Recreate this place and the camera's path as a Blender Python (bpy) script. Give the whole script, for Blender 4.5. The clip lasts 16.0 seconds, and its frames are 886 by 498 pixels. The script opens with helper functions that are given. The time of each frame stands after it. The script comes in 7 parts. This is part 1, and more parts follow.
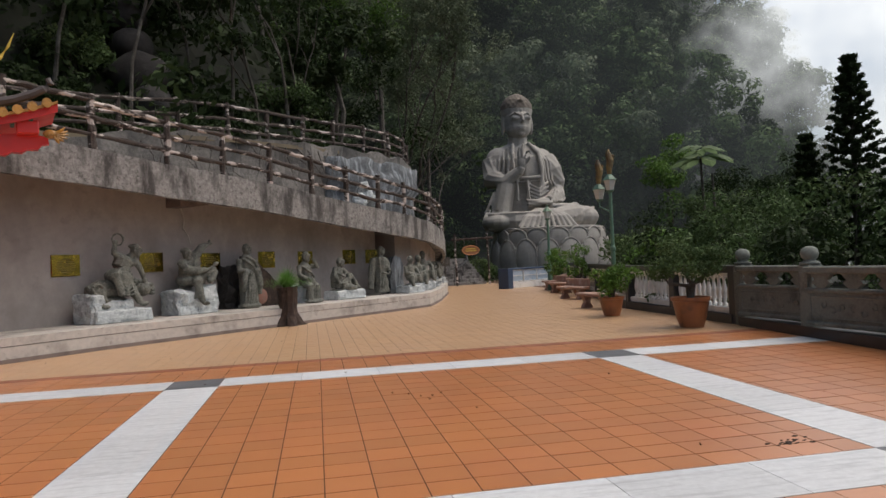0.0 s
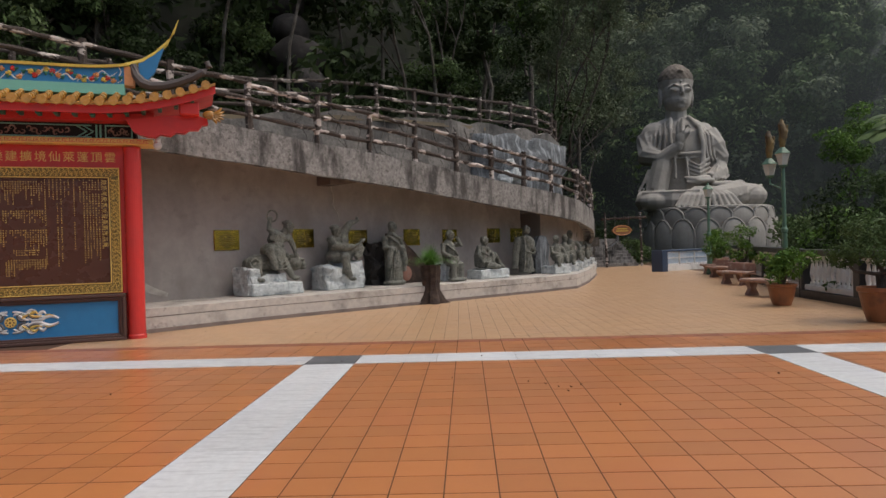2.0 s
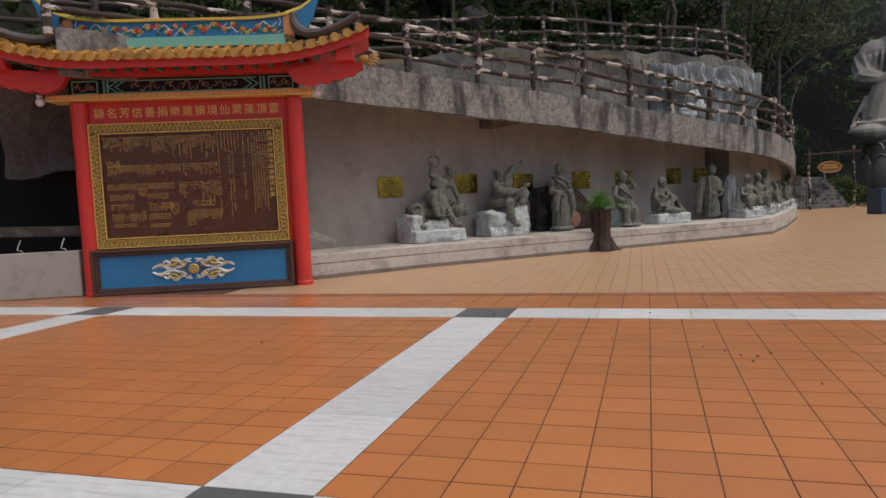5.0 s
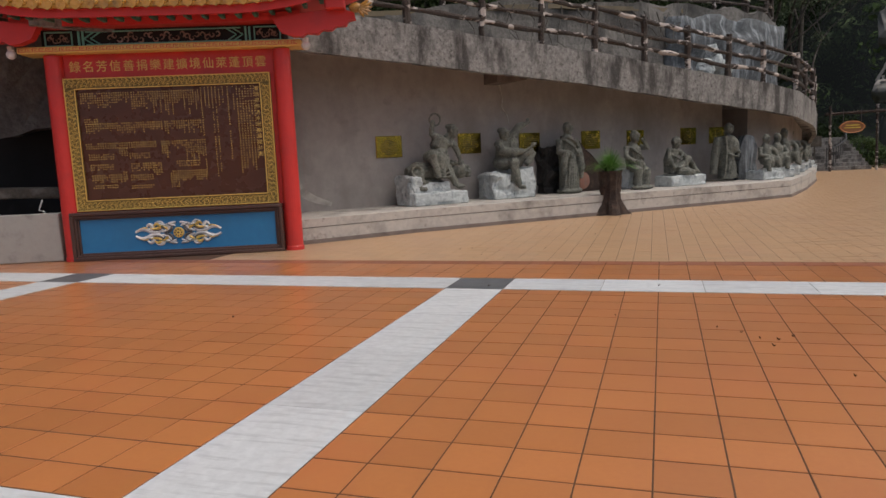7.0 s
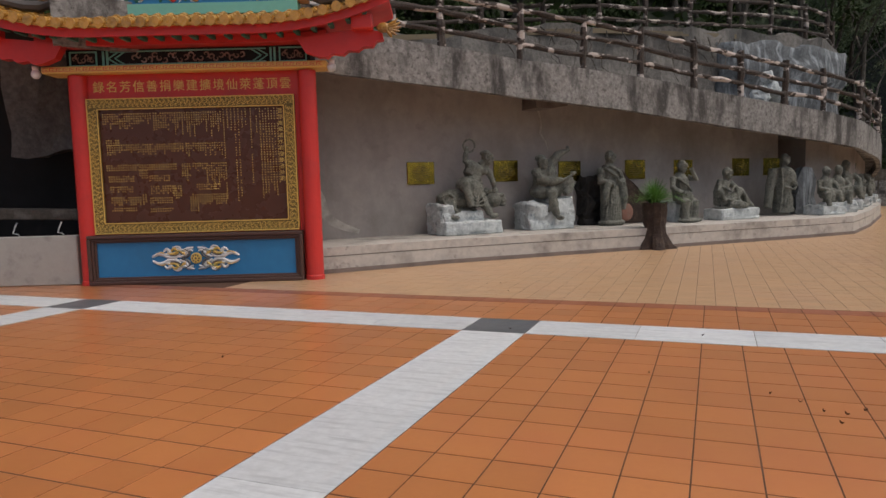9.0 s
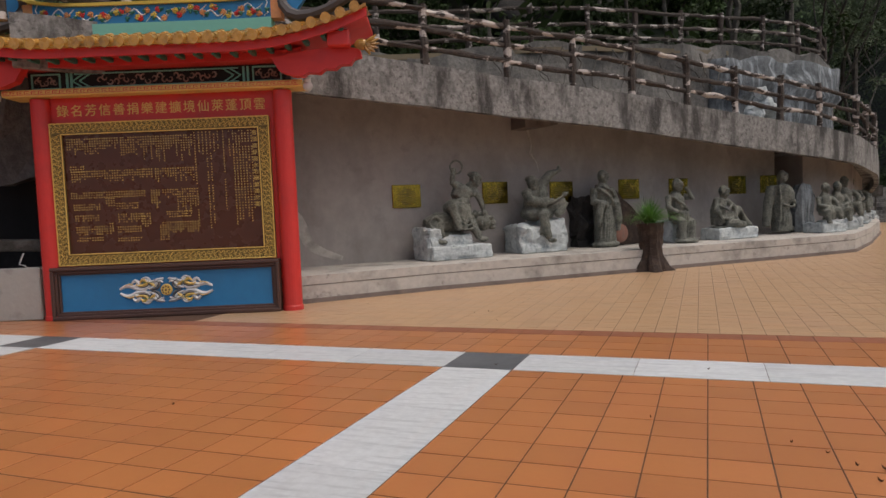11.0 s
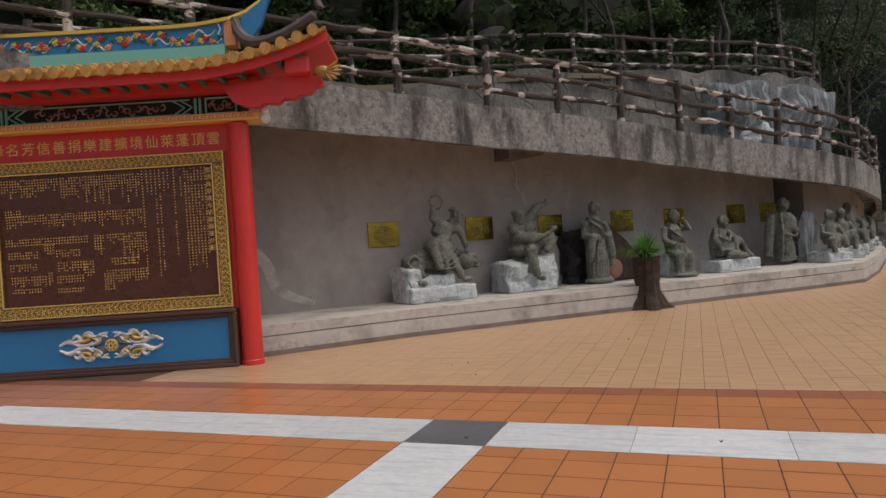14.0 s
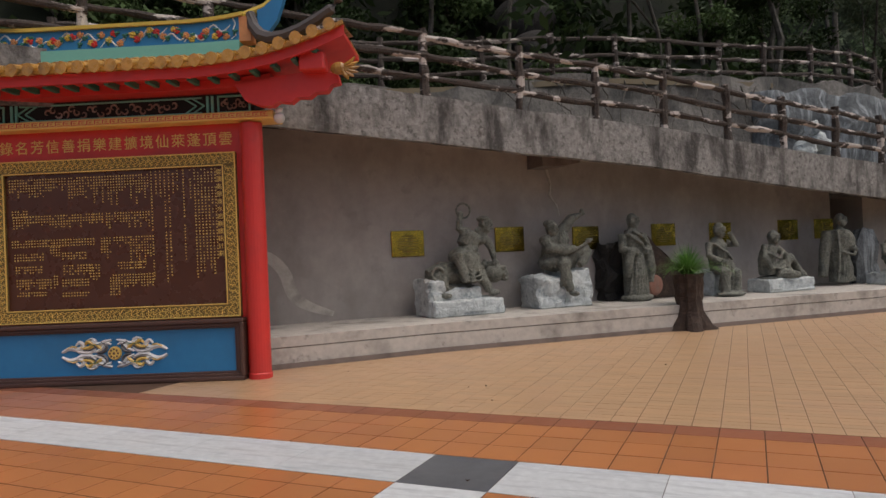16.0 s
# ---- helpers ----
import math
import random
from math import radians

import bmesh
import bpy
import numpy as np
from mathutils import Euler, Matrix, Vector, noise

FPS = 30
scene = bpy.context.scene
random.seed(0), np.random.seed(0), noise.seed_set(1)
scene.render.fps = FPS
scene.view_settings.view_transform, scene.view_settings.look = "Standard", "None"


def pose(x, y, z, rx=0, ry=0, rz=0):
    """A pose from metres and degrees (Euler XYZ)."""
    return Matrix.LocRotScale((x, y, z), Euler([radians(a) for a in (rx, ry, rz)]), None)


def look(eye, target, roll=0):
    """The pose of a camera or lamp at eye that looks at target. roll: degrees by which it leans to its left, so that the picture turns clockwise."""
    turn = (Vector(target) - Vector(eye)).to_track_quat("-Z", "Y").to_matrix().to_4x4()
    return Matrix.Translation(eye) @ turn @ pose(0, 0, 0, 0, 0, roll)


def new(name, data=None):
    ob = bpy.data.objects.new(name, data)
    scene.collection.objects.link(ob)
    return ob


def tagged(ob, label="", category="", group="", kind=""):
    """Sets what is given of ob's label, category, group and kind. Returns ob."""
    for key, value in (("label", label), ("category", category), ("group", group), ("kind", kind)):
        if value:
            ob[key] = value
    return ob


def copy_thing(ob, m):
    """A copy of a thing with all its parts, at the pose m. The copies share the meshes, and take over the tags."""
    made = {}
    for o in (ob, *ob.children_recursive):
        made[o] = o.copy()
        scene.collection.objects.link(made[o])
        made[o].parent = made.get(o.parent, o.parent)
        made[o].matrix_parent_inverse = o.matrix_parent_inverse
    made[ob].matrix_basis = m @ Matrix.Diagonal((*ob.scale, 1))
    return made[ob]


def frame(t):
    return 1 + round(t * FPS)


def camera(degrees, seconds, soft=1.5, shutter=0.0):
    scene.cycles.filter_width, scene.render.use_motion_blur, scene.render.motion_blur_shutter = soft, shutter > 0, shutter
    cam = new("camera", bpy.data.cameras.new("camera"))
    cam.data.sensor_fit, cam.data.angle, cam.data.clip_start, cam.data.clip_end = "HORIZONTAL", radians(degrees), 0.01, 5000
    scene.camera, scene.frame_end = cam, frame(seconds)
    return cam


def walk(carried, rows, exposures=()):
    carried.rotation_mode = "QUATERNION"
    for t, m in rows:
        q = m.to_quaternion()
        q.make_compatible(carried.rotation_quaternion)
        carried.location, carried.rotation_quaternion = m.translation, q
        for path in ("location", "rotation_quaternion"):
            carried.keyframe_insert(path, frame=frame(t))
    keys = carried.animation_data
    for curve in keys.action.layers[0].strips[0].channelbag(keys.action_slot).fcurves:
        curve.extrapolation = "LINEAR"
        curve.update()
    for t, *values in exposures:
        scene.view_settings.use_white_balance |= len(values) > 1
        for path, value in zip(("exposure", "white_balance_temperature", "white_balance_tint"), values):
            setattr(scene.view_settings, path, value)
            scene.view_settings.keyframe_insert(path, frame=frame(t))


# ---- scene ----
cam = camera(66.0, 16.0)
PATH = [
    (0, (1.793, -9.453, 1.424), (2.178, -7.49, 1.459), -2.5),
    (0.5, (1.855, -9.335, 1.427), (2.188, -7.364, 1.496), -2.9),
    (1, (1.904, -9.222, 1.402), (2.042, -7.228, 1.445), -3.5),
    (1.5, (1.966, -9.115, 1.413), (2.025, -7.115, 1.405), -2.5),
    (2, (1.959, -8.984, 1.424), (1.91, -6.984, 1.413), -1.6),
    (2.5, (2.026, -8.862, 1.4), (1.848, -6.871, 1.448), -1.7),
    (3, (2.064, -8.753, 1.354), (1.878, -6.762, 1.344), -2.6),
    (3.5, (2.026, -8.621, 1.385), (1.784, -6.638, 1.29), -2.7),
    (4, (2.049, -8.488, 1.394), (1.688, -6.525, 1.261), -2.3),
    (4.5, (2.109, -8.367, 1.421), (1.579, -6.443, 1.29), -3.0),
    (7, (2.164, -7.557, 1.407), (1.57, -5.666, 1.14), -2.5),
    (7.5, (2.19, -7.348, 1.413), (1.58, -5.456, 1.198), -1.9),
    (8, (2.187, -7.184, 1.392), (1.523, -5.306, 1.215), -1.9),
    (8.5, (2.229, -6.99, 1.406), (1.507, -5.136, 1.195), -2.5),
    (9, (2.222, -6.818, 1.415), (1.502, -4.961, 1.229), -1.5),
    (9.5, (2.183, -6.681, 1.404), (1.476, -4.814, 1.295), -1.1),
    (12, (2.157, -5.88, 1.409), (1.441, -4.017, 1.284), -2.9),
    (12.5, (2.147, -5.716, 1.43), (1.413, -3.858, 1.343), -1.8),
    (13, (2.138, -5.585, 1.429), (1.438, -3.712, 1.403), -1.9),
    (13.5, (2.122, -5.432, 1.431), (1.438, -3.553, 1.399), -3.6),
    (14, (2.123, -5.231, 1.463), (1.426, -3.357, 1.443), -3.7),
    (14.5, (2.11, -5.053, 1.447), (1.396, -3.185, 1.457), -3.7),
    (15, (2.138, -4.883, 1.459), (1.365, -3.038, 1.449), -3.7),
    (15.5, (2.14, -4.721, 1.466), (1.349, -2.884, 1.449), -3.5),
    (16, (2.125, -4.537, 1.463), (1.318, -2.707, 1.478), -2.4),
]
walk(cam, [(t, look(eye, target, roll)) for t, eye, target, roll in PATH],
     [(0.0, 0.17), (2.0, 0.13), (4.5, 0.03), (9.0, -0.03), (13.0, -0.02), (16.0, -0.10)])

# ---- world and light ----
world = bpy.data.worlds.new("overcast_sky")
world.use_nodes = True
scene.world = world
wn = world.node_tree
sky = wn.nodes.new("ShaderNodeTexSky")
sky.sky_type = 'NISHITA'
sky.sun_disc = False
sky.sun_elevation = radians(66)
sky.sun_rotation = radians(100)
sky.air_density = 1.0
sky.dust_density = 5.0
sky.ozone_density = 0.6
wn.links.new(sky.outputs[0], wn.nodes["Background"].inputs[0])
wn.nodes["Background"].inputs[1].default_value = 0.12
sun = new("sun", bpy.data.lights.new("sun", 'SUN'))
sun.data.energy = 1.3
sun.data.angle = radians(60)
sun.data.color = (1.0, 0.95, 0.88)
sun.matrix_world = look((14.0, 1.5, 32.0), (0, 4, 0))

# ---- materials ----
def ramp_mix(nt, fac, a, b):
    m = nt.nodes.new("ShaderNodeMix")
    m.data_type = 'RGBA'
    nt.links.new(fac, m.inputs[0])
    for sock, v in ((m.inputs[6], a), (m.inputs[7], b)):
        if isinstance(v, tuple):
            sock.default_value = (*v, 1)
        else:
            nt.links.new(v, sock)
    return m.outputs[2]


def noise_fac(nt, scale, detail=4, lo=0.35, hi=0.65, stretch=(1, 1, 1), local=False):
    if local:
        vec = nt.nodes.new("ShaderNodeTexCoord").outputs["Object"]
    else:
        vec = nt.nodes.new("ShaderNodeNewGeometry").outputs["Position"]
    mp = nt.nodes.new("ShaderNodeMapping")
    mp.inputs["Scale"].default_value = stretch
    nt.links.new(vec, mp.inputs[0])
    n = nt.nodes.new("ShaderNodeTexNoise")
    n.inputs["Scale"].default_value = scale
    n.inputs["Detail"].default_value = detail
    n.inputs["Roughness"].default_value = 0.6
    nt.links.new(mp.outputs[0], n.inputs["Vector"])
    r = nt.nodes.new("ShaderNodeMapRange")
    r.inputs[1].default_value, r.inputs[2].default_value = lo, hi
    nt.links.new(n.outputs[0], r.inputs[0])
    return r.outputs[0]


def surface(name, base, dark=None, stain=None, rough=0.7, metal=0.0, fine=18, coarse=1.6, bump=0.15, amount=0.35,
            stain_lo=0.5, stain_hi=0.7, stretch=(1, 1, 1), vary=0.0, island=0.0, local=False, spec=0.5, coat=0.0, bump_scale=None, pits=None, through_light=0.0):
    """A painted, cast or grown surface: base colour, a darker grain, stains at a larger scale, fine relief."""
    mt = bpy.data.materials.new(name)
    mt.use_nodes = True
    nt = mt.node_tree
    bs = nt.nodes["Principled BSDF"]
    dark = dark or tuple(c * 0.6 for c in base)
    fine_f = noise_fac(nt, fine, 5, 0.3, 0.7, local=local)
    damp = nt.nodes.new("ShaderNodeMath")
    damp.operation = 'MULTIPLY'
    damp.inputs[1].default_value = amount
    nt.links.new(fine_f, damp.inputs[0])
    col = ramp_mix(nt, damp.outputs[0], base, dark)
    if stain:
        st = noise_fac(nt, coarse, 6, stain_lo, stain_hi, stretch, local=local)
        col = ramp_mix(nt, st, col, stain)
    if pits:
        scale, lo, hi, tone = pits
        col = ramp_mix(nt, noise_fac(nt, scale, 8, lo, hi, local=local), col, tone)
    if vary or island:
        rnd = (nt.nodes.new("ShaderNodeObjectInfo").outputs["Random"] if vary
               else nt.nodes.new("ShaderNodeNewGeometry").outputs["Random Per Island"])
        mr = nt.nodes.new("ShaderNodeMapRange")
        v = vary or island
        mr.inputs[3].default_value, mr.inputs[4].default_value = 1 - v, 1 + v
        nt.links.new(rnd, mr.inputs[0])
        hs = nt.nodes.new("ShaderNodeHueSaturation")
        nt.links.new(mr.outputs[0], hs.inputs["Value"])
        nt.links.new(col, hs.inputs["Color"])
        col = hs.outputs[0]
    nt.links.new(col, bs.inputs["Base Color"])
    rr = nt.nodes.new("ShaderNodeMapRange")
    rr.inputs[3].default_value, rr.inputs[4].default_value = max(0.03, rough - 0.045), min(1, rough + 0.045)
    nt.links.new(noise_fac(nt, coarse * 2.2, 4, local=local), rr.inputs[0])
    nt.links.new(rr.outputs[0], bs.inputs["Roughness"])
    bs.inputs["Metallic"].default_value = metal
    bs.inputs["Specular IOR Level"].default_value = spec
    bs.inputs["Coat Weight"].default_value = coat
    bs.inputs["Coat Roughness"].default_value = 0.3
    bs.inputs["Coat IOR"].default_value = 1.6
    if bump:
        bp = nt.nodes.new("ShaderNodeBump")
        bp.inputs["Strength"].default_value = bump
        bp.inputs["Distance"].default_value = 0.02
        nt.links.new(noise_fac(nt, bump_scale or fine * 1.7, 6, 0.2, 0.8, local=local), bp.inputs["Height"])
        nt.links.new(bp.outputs[0], bs.inputs["Normal"])
    if through_light:
        tl, mx_ = nt.nodes.new("ShaderNodeBsdfTranslucent"), nt.nodes.new("ShaderNodeMixShader")
        mx_.inputs[0].default_value = through_light
        nt.links.new(col, tl.inputs[0])
        nt.links.new(bs.outputs[0], mx_.inputs[1])
        nt.links.new(tl.outputs[0], mx_.inputs[2])
        nt.links.new(mx_.outputs[0], nt.nodes["Material Output"].inputs[0])
    return mt


M_ORANGE = surface("orange_quarry_tile", (0.51, 0.197, 0.062), (0.45, 0.155, 0.05), (0.475, 0.166, 0.058), rough=0.36, fine=30,
                   coarse=0.8, bump=0.012, coat=0.9, vary=0.10, amount=0.5)
M_ORANGE_J = surface("orange_quarry_tile_far", (0.51, 0.197, 0.062), (0.45, 0.155, 0.05), (0.475, 0.166, 0.058), rough=0.36, fine=30,
                     coarse=0.8, bump=0.012, coat=0.9, island=0.10, amount=0.5)
M_TAN = surface("tan_paver", (0.52, 0.33, 0.175), (0.45, 0.265, 0.145), (0.47, 0.285, 0.165), rough=0.5, coat=0.7, fine=30, coarse=0.7,
                bump=0.06, vary=0.08, amount=0.5)
M_TAN_J = surface("tan_paver_far", (0.52, 0.33, 0.175), (0.45, 0.265, 0.145), (0.47, 0.285, 0.165), rough=0.5, coat=0.7, fine=30, coarse=0.7,
                  bump=0.06, island=0.08, amount=0.5)
M_BORDER = surface("red_border_tile", (0.32, 0.115, 0.06), None, (0.26, 0.10, 0.06), rough=0.4, fine=30, bump=0.05, island=0.1)
M_JOINT = surface("dirty_grout", (0.115, 0.058, 0.034), (0.045, 0.026, 0.016), (0.055, 0.036, 0.025), rough=0.9, fine=60)
M_MARBLE = surface("white_marble", (0.60, 0.615, 0.62), (0.44, 0.45, 0.46), (0.36, 0.37, 0.38), rough=0.45, fine=14, coarse=1.3,
                   stain_lo=0.5, stain_hi=0.74, stretch=(1.6, 14, 1), bump=0.06, vary=0.08, amount=0.7)
M_SLATE = surface("dark_slate", (0.10, 0.103, 0.11), (0.065, 0.067, 0.072), (0.135, 0.138, 0.145), rough=0.5, fine=40, bump=0.05)
M_WALL = surface("grey_render_wall", (0.37, 0.335, 0.31), (0.29, 0.262, 0.242), (0.20, 0.18, 0.168), rough=0.85, fine=5, coarse=0.9,
                 bump=0.14, amount=0.7, stain_lo=0.44, stain_hi=0.76, stretch=(1, 1, 0.55), pits=(2.2, 0.58, 0.75, (0.24, 0.215, 0.20)))
M_CONC = surface("stained_concrete", (0.31, 0.296, 0.278), (0.12, 0.112, 0.104), (0.055, 0.05, 0.046), rough=0.9, fine=11, coarse=1.3,
                 bump=0.6, amount=0.85, stain_lo=0.47, stain_hi=0.62, stretch=(1.8, 1.8, 0.6), pits=(12, 0.54, 0.66, (0.10, 0.092, 0.085)), bump_scale=16)
M_LEDGE = surface("pale_concrete", (0.50, 0.465, 0.42), (0.37, 0.34, 0.31), (0.20, 0.185, 0.165), rough=0.85, fine=9, coarse=1.6,
                  bump=0.2, amount=0.8, stain_lo=0.5, stain_hi=0.72, pits=(5, 0.6, 0.72, (0.22, 0.20, 0.18)))
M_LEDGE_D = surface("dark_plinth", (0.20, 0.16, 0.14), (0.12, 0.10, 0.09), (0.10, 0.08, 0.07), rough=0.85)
M_WOODCON = surface("weathered_rustic_rail", (0.075, 0.056, 0.046), (0.03, 0.024, 0.02), (0.50, 0.44, 0.40), rough=0.9, fine=25,
                    coarse=1.9, bump=0.7, amount=0.9, stain_lo=0.55, stain_hi=0.585, stretch=(1, 1, 2.4))
M_STATUE = surface("grey_green_stone", (0.215, 0.215, 0.18), (0.085, 0.087, 0.072), (0.06, 0.063, 0.052), rough=0.85, fine=22, coarse=6,
                   bump=0.8, amount=0.9)
M_ROCKW = surface("whitewashed_rock", (0.60, 0.63, 0.62), (0.36, 0.39, 0.39), (0.22, 0.25, 0.26), rough=0.9, fine=16, coarse=6, bump=0.9,
                  amount=0.7)
M_ROCKD = surface("dark_rock", (0.032, 0.028, 0.025), (0.018, 0.015, 0.015), (0.055, 0.05, 0.045), rough=0.9, fine=12, coarse=3, bump=0.8)
M_BUDDHA = surface("pale_grey_stone", (0.40, 0.375, 0.335), (0.31, 0.29, 0.26), (0.24, 0.225, 0.20), rough=0.85, fine=3, coarse=0.5,
                   bump=0.2, amount=0.6, stain_lo=0.5, stain_hi=0.8, stretch=(1, 1, 0.4))
M_RED = surface("red_paint", (0.60, 0.035, 0.028), (0.50, 0.028, 0.022), (0.45, 0.035, 0.03), rough=0.42, fine=12, coarse=1.2, bump=0.03,
                amount=0.4)
M_GOLD = surface("gold_leaf_paint", (0.74, 0.50, 0.13), (0.56, 0.36, 0.08), rough=0.4, metal=0.0, fine=40, bump=0.05)
M_BRASS = surface("polished_brass", (0.62, 0.46, 0.08), (0.38, 0.27, 0.05), (0.22, 0.16, 0.05), rough=0.24, metal=1.0, fine=7, coarse=3,
                  bump=0.03, amount=0.8)
M_PLATE = surface("maroon_granite_plate", (0.085, 0.029, 0.016), (0.065, 0.022, 0.012), rough=0.28, fine=50, bump=0.02)
M_PLATE2 = surface("dark_gold_ground", (0.17, 0.12, 0.035), (0.07, 0.048, 0.016), rough=0.6, fine=60, bump=0.2)
M_BROWN = surface("brown_moulding", (0.085, 0.042, 0.032), (0.055, 0.028, 0.022), rough=0.45, fine=30, bump=0.04)
M_BLUE = surface("bright_blue_paint", (0.028, 0.20, 0.42), (0.022, 0.16, 0.36), (0.03, 0.17, 0.35), rough=0.5, fine=9, coarse=1.4,
                 bump=0.03, amount=0.5)
M_BLUE2 = surface("navy_panel", (0.035, 0.06, 0.11), rough=0.5)
M_TURQ = surface("turquoise_paint", (0.20, 0.50, 0.40), (0.16, 0.42, 0.34), rough=0.5, bump=0.03)
M_YTILE = surface("yellow_glazed_tile", (0.47, 0.245, 0.05), (0.33, 0.16, 0.035), (0.20, 0.11, 0.035), rough=0.28, fine=25, coarse=4,
                  bump=0.1, island=0.15, amount=0.6)
M_YELLOW = surface("yellow_trim_paint", (0.62, 0.45, 0.07), rough=0.45)
M_PEACH = surface("orange_trim_paint", (0.62, 0.27, 0.10), rough=0.5)
M_WHITE = surface("white_paint", (0.72, 0.72, 0.70), (0.6, 0.6, 0.58), (0.45, 0.45, 0.43), rough=0.55, fine=30, coarse=3, bump=0.05)
M_GREENP = surface("green_paint", (0.035, 0.17, 0.12), rough=0.45)
M_GREY = surface("grey_trim", (0.10, 0.085, 0.08), rough=0.7)
M_SOOT = surface("soot_black_wall", (0.014, 0.012, 0.011), (0.008, 0.007, 0.007), (0.07, 0.06, 0.055), rough=0.9, fine=4, coarse=0.9,
                 stain_lo=0.58, stain_hi=0.9, bump=0.2)
M_RAILG = surface("weathered_green_grey_stone", (0.19, 0.205, 0.175), (0.12, 0.13, 0.11), (0.08, 0.088, 0.075), rough=0.85, fine=20,
                  coarse=2.5, bump=0.3, amount=0.7)
M_BLACKST = surface("black_stone_kerb", (0.028, 0.028, 0.03), (0.018, 0.018, 0.02), rough=0.4, fine=30, bump=0.05)
M_POT = surface("terracotta_glaze", (0.30, 0.115, 0.045), (0.20, 0.075, 0.03), (0.16, 0.07, 0.035), rough=0.4, fine=12, coarse=4, bump=0.08)
M_LAMPG = surface("green_cast_iron", (0.10, 0.19, 0.125), (0.07, 0.13, 0.09), rough=0.5, fine=20, bump=0.1)
M_GLASSW = surface("milky_lamp_glass", (0.62, 0.62, 0.56), rough=0.2, bump=0.0)
M_BENCH = surface("worn_bench_stone", (0.33, 0.20, 0.15), (0.20, 0.11, 0.085), (0.45, 0.38, 0.33), rough=0.8, fine=14, coarse=4, bump=0.3)
M_BARK = surface("grey_bark", (0.085, 0.074, 0.06), (0.04, 0.034, 0.027), (0.14, 0.13, 0.112), rough=0.95, fine=14, coarse=3, bump=0.8,
                 amount=0.8)
M_STUMP = surface("dark_tree_stump", (0.05, 0.032, 0.024), (0.02, 0.014, 0.011), (0.085, 0.056, 0.042), rough=0.95, fine=18, coarse=6, bump=0.9)
M_EARTH = surface("dark_forest_earth", (0.014, 0.016, 0.009), (0.008, 0.009, 0.006), (0.022, 0.030, 0.012), rough=1.0, fine=2, coarse=0.2,
                  bump=0.6)
M_LEAF_D = surface("dark_foliage", (0.026, 0.043, 0.014), (0.015, 0.025, 0.009), (0.040, 0.060, 0.020), rough=0.65, fine=1.4, coarse=0.35,
                   bump=0, amount=0.8, spec=0.12, through_light=0.25, island=0.35)
M_LEAF_M = surface("mid_foliage", (0.082, 0.128, 0.046), (0.045, 0.075, 0.026), (0.11, 0.15, 0.06), rough=0.6, fine=1.4, coarse=0.5,
                   bump=0, amount=0.8, spec=0.12, through_light=0.25, island=0.35)
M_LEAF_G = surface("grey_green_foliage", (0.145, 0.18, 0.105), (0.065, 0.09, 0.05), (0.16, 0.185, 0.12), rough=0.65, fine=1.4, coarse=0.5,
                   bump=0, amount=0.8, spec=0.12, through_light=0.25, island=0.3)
M_LEAF_B = surface("bright_foliage", (0.11, 0.20, 0.035), (0.06, 0.12, 0.025), (0.15, 0.22, 0.05), rough=0.5, fine=2, coarse=0.8, bump=0,
                   amount=0.8, spec=0.12, through_light=0.25, island=0.35)
M_LEAF_P = surface("pale_broad_leaf", (0.19, 0.26, 0.13), (0.12, 0.18, 0.08), (0.22, 0.28, 0.15), rough=0.6, fine=3, coarse=0.8, bump=0,
                   amount=0.6, spec=0.2, through_light=0.45, island=0.2)
M_GRASSL = surface("grass_blade", (0.10, 0.22, 0.04), (0.06, 0.14, 0.03), rough=0.45, bump=0, island=0.3, through_light=0.35)
M_SIGNW = surface("orange_brown_sign", (0.26, 0.11, 0.045), rough=0.6)


# ---- mesh helpers ----
def part(name, bm, material, parent=None, label="", matrix=None, smooth=False):
    """Links a bmesh as one mesh object, under a thing or a part."""
    me = bpy.data.meshes.new(name)
    bmesh.ops.recalc_face_normals(bm, faces=bm.faces)
    bm.to_mesh(me)
    bm.free()
    me.materials.append(material)
    if smooth:
        me.shade_smooth()
    ob = new(name, me)
    if matrix is not None:
        ob.matrix_basis = matrix
    if parent:
        ob.parent = parent
    if label:
        ob["label"] = label
    return ob


def thing(name, label, category, matrix=None, group="", kind=""):
    ob = new(name)
    ob.empty_display_size = 0.1
    if matrix is not None:
        ob.matrix_basis = matrix
    return tagged(ob, label, category, group, kind)


def shared(name, me, parent, matrix):
    ob = new(name, me)
    ob.matrix_basis = matrix
    ob.parent = parent
    return ob


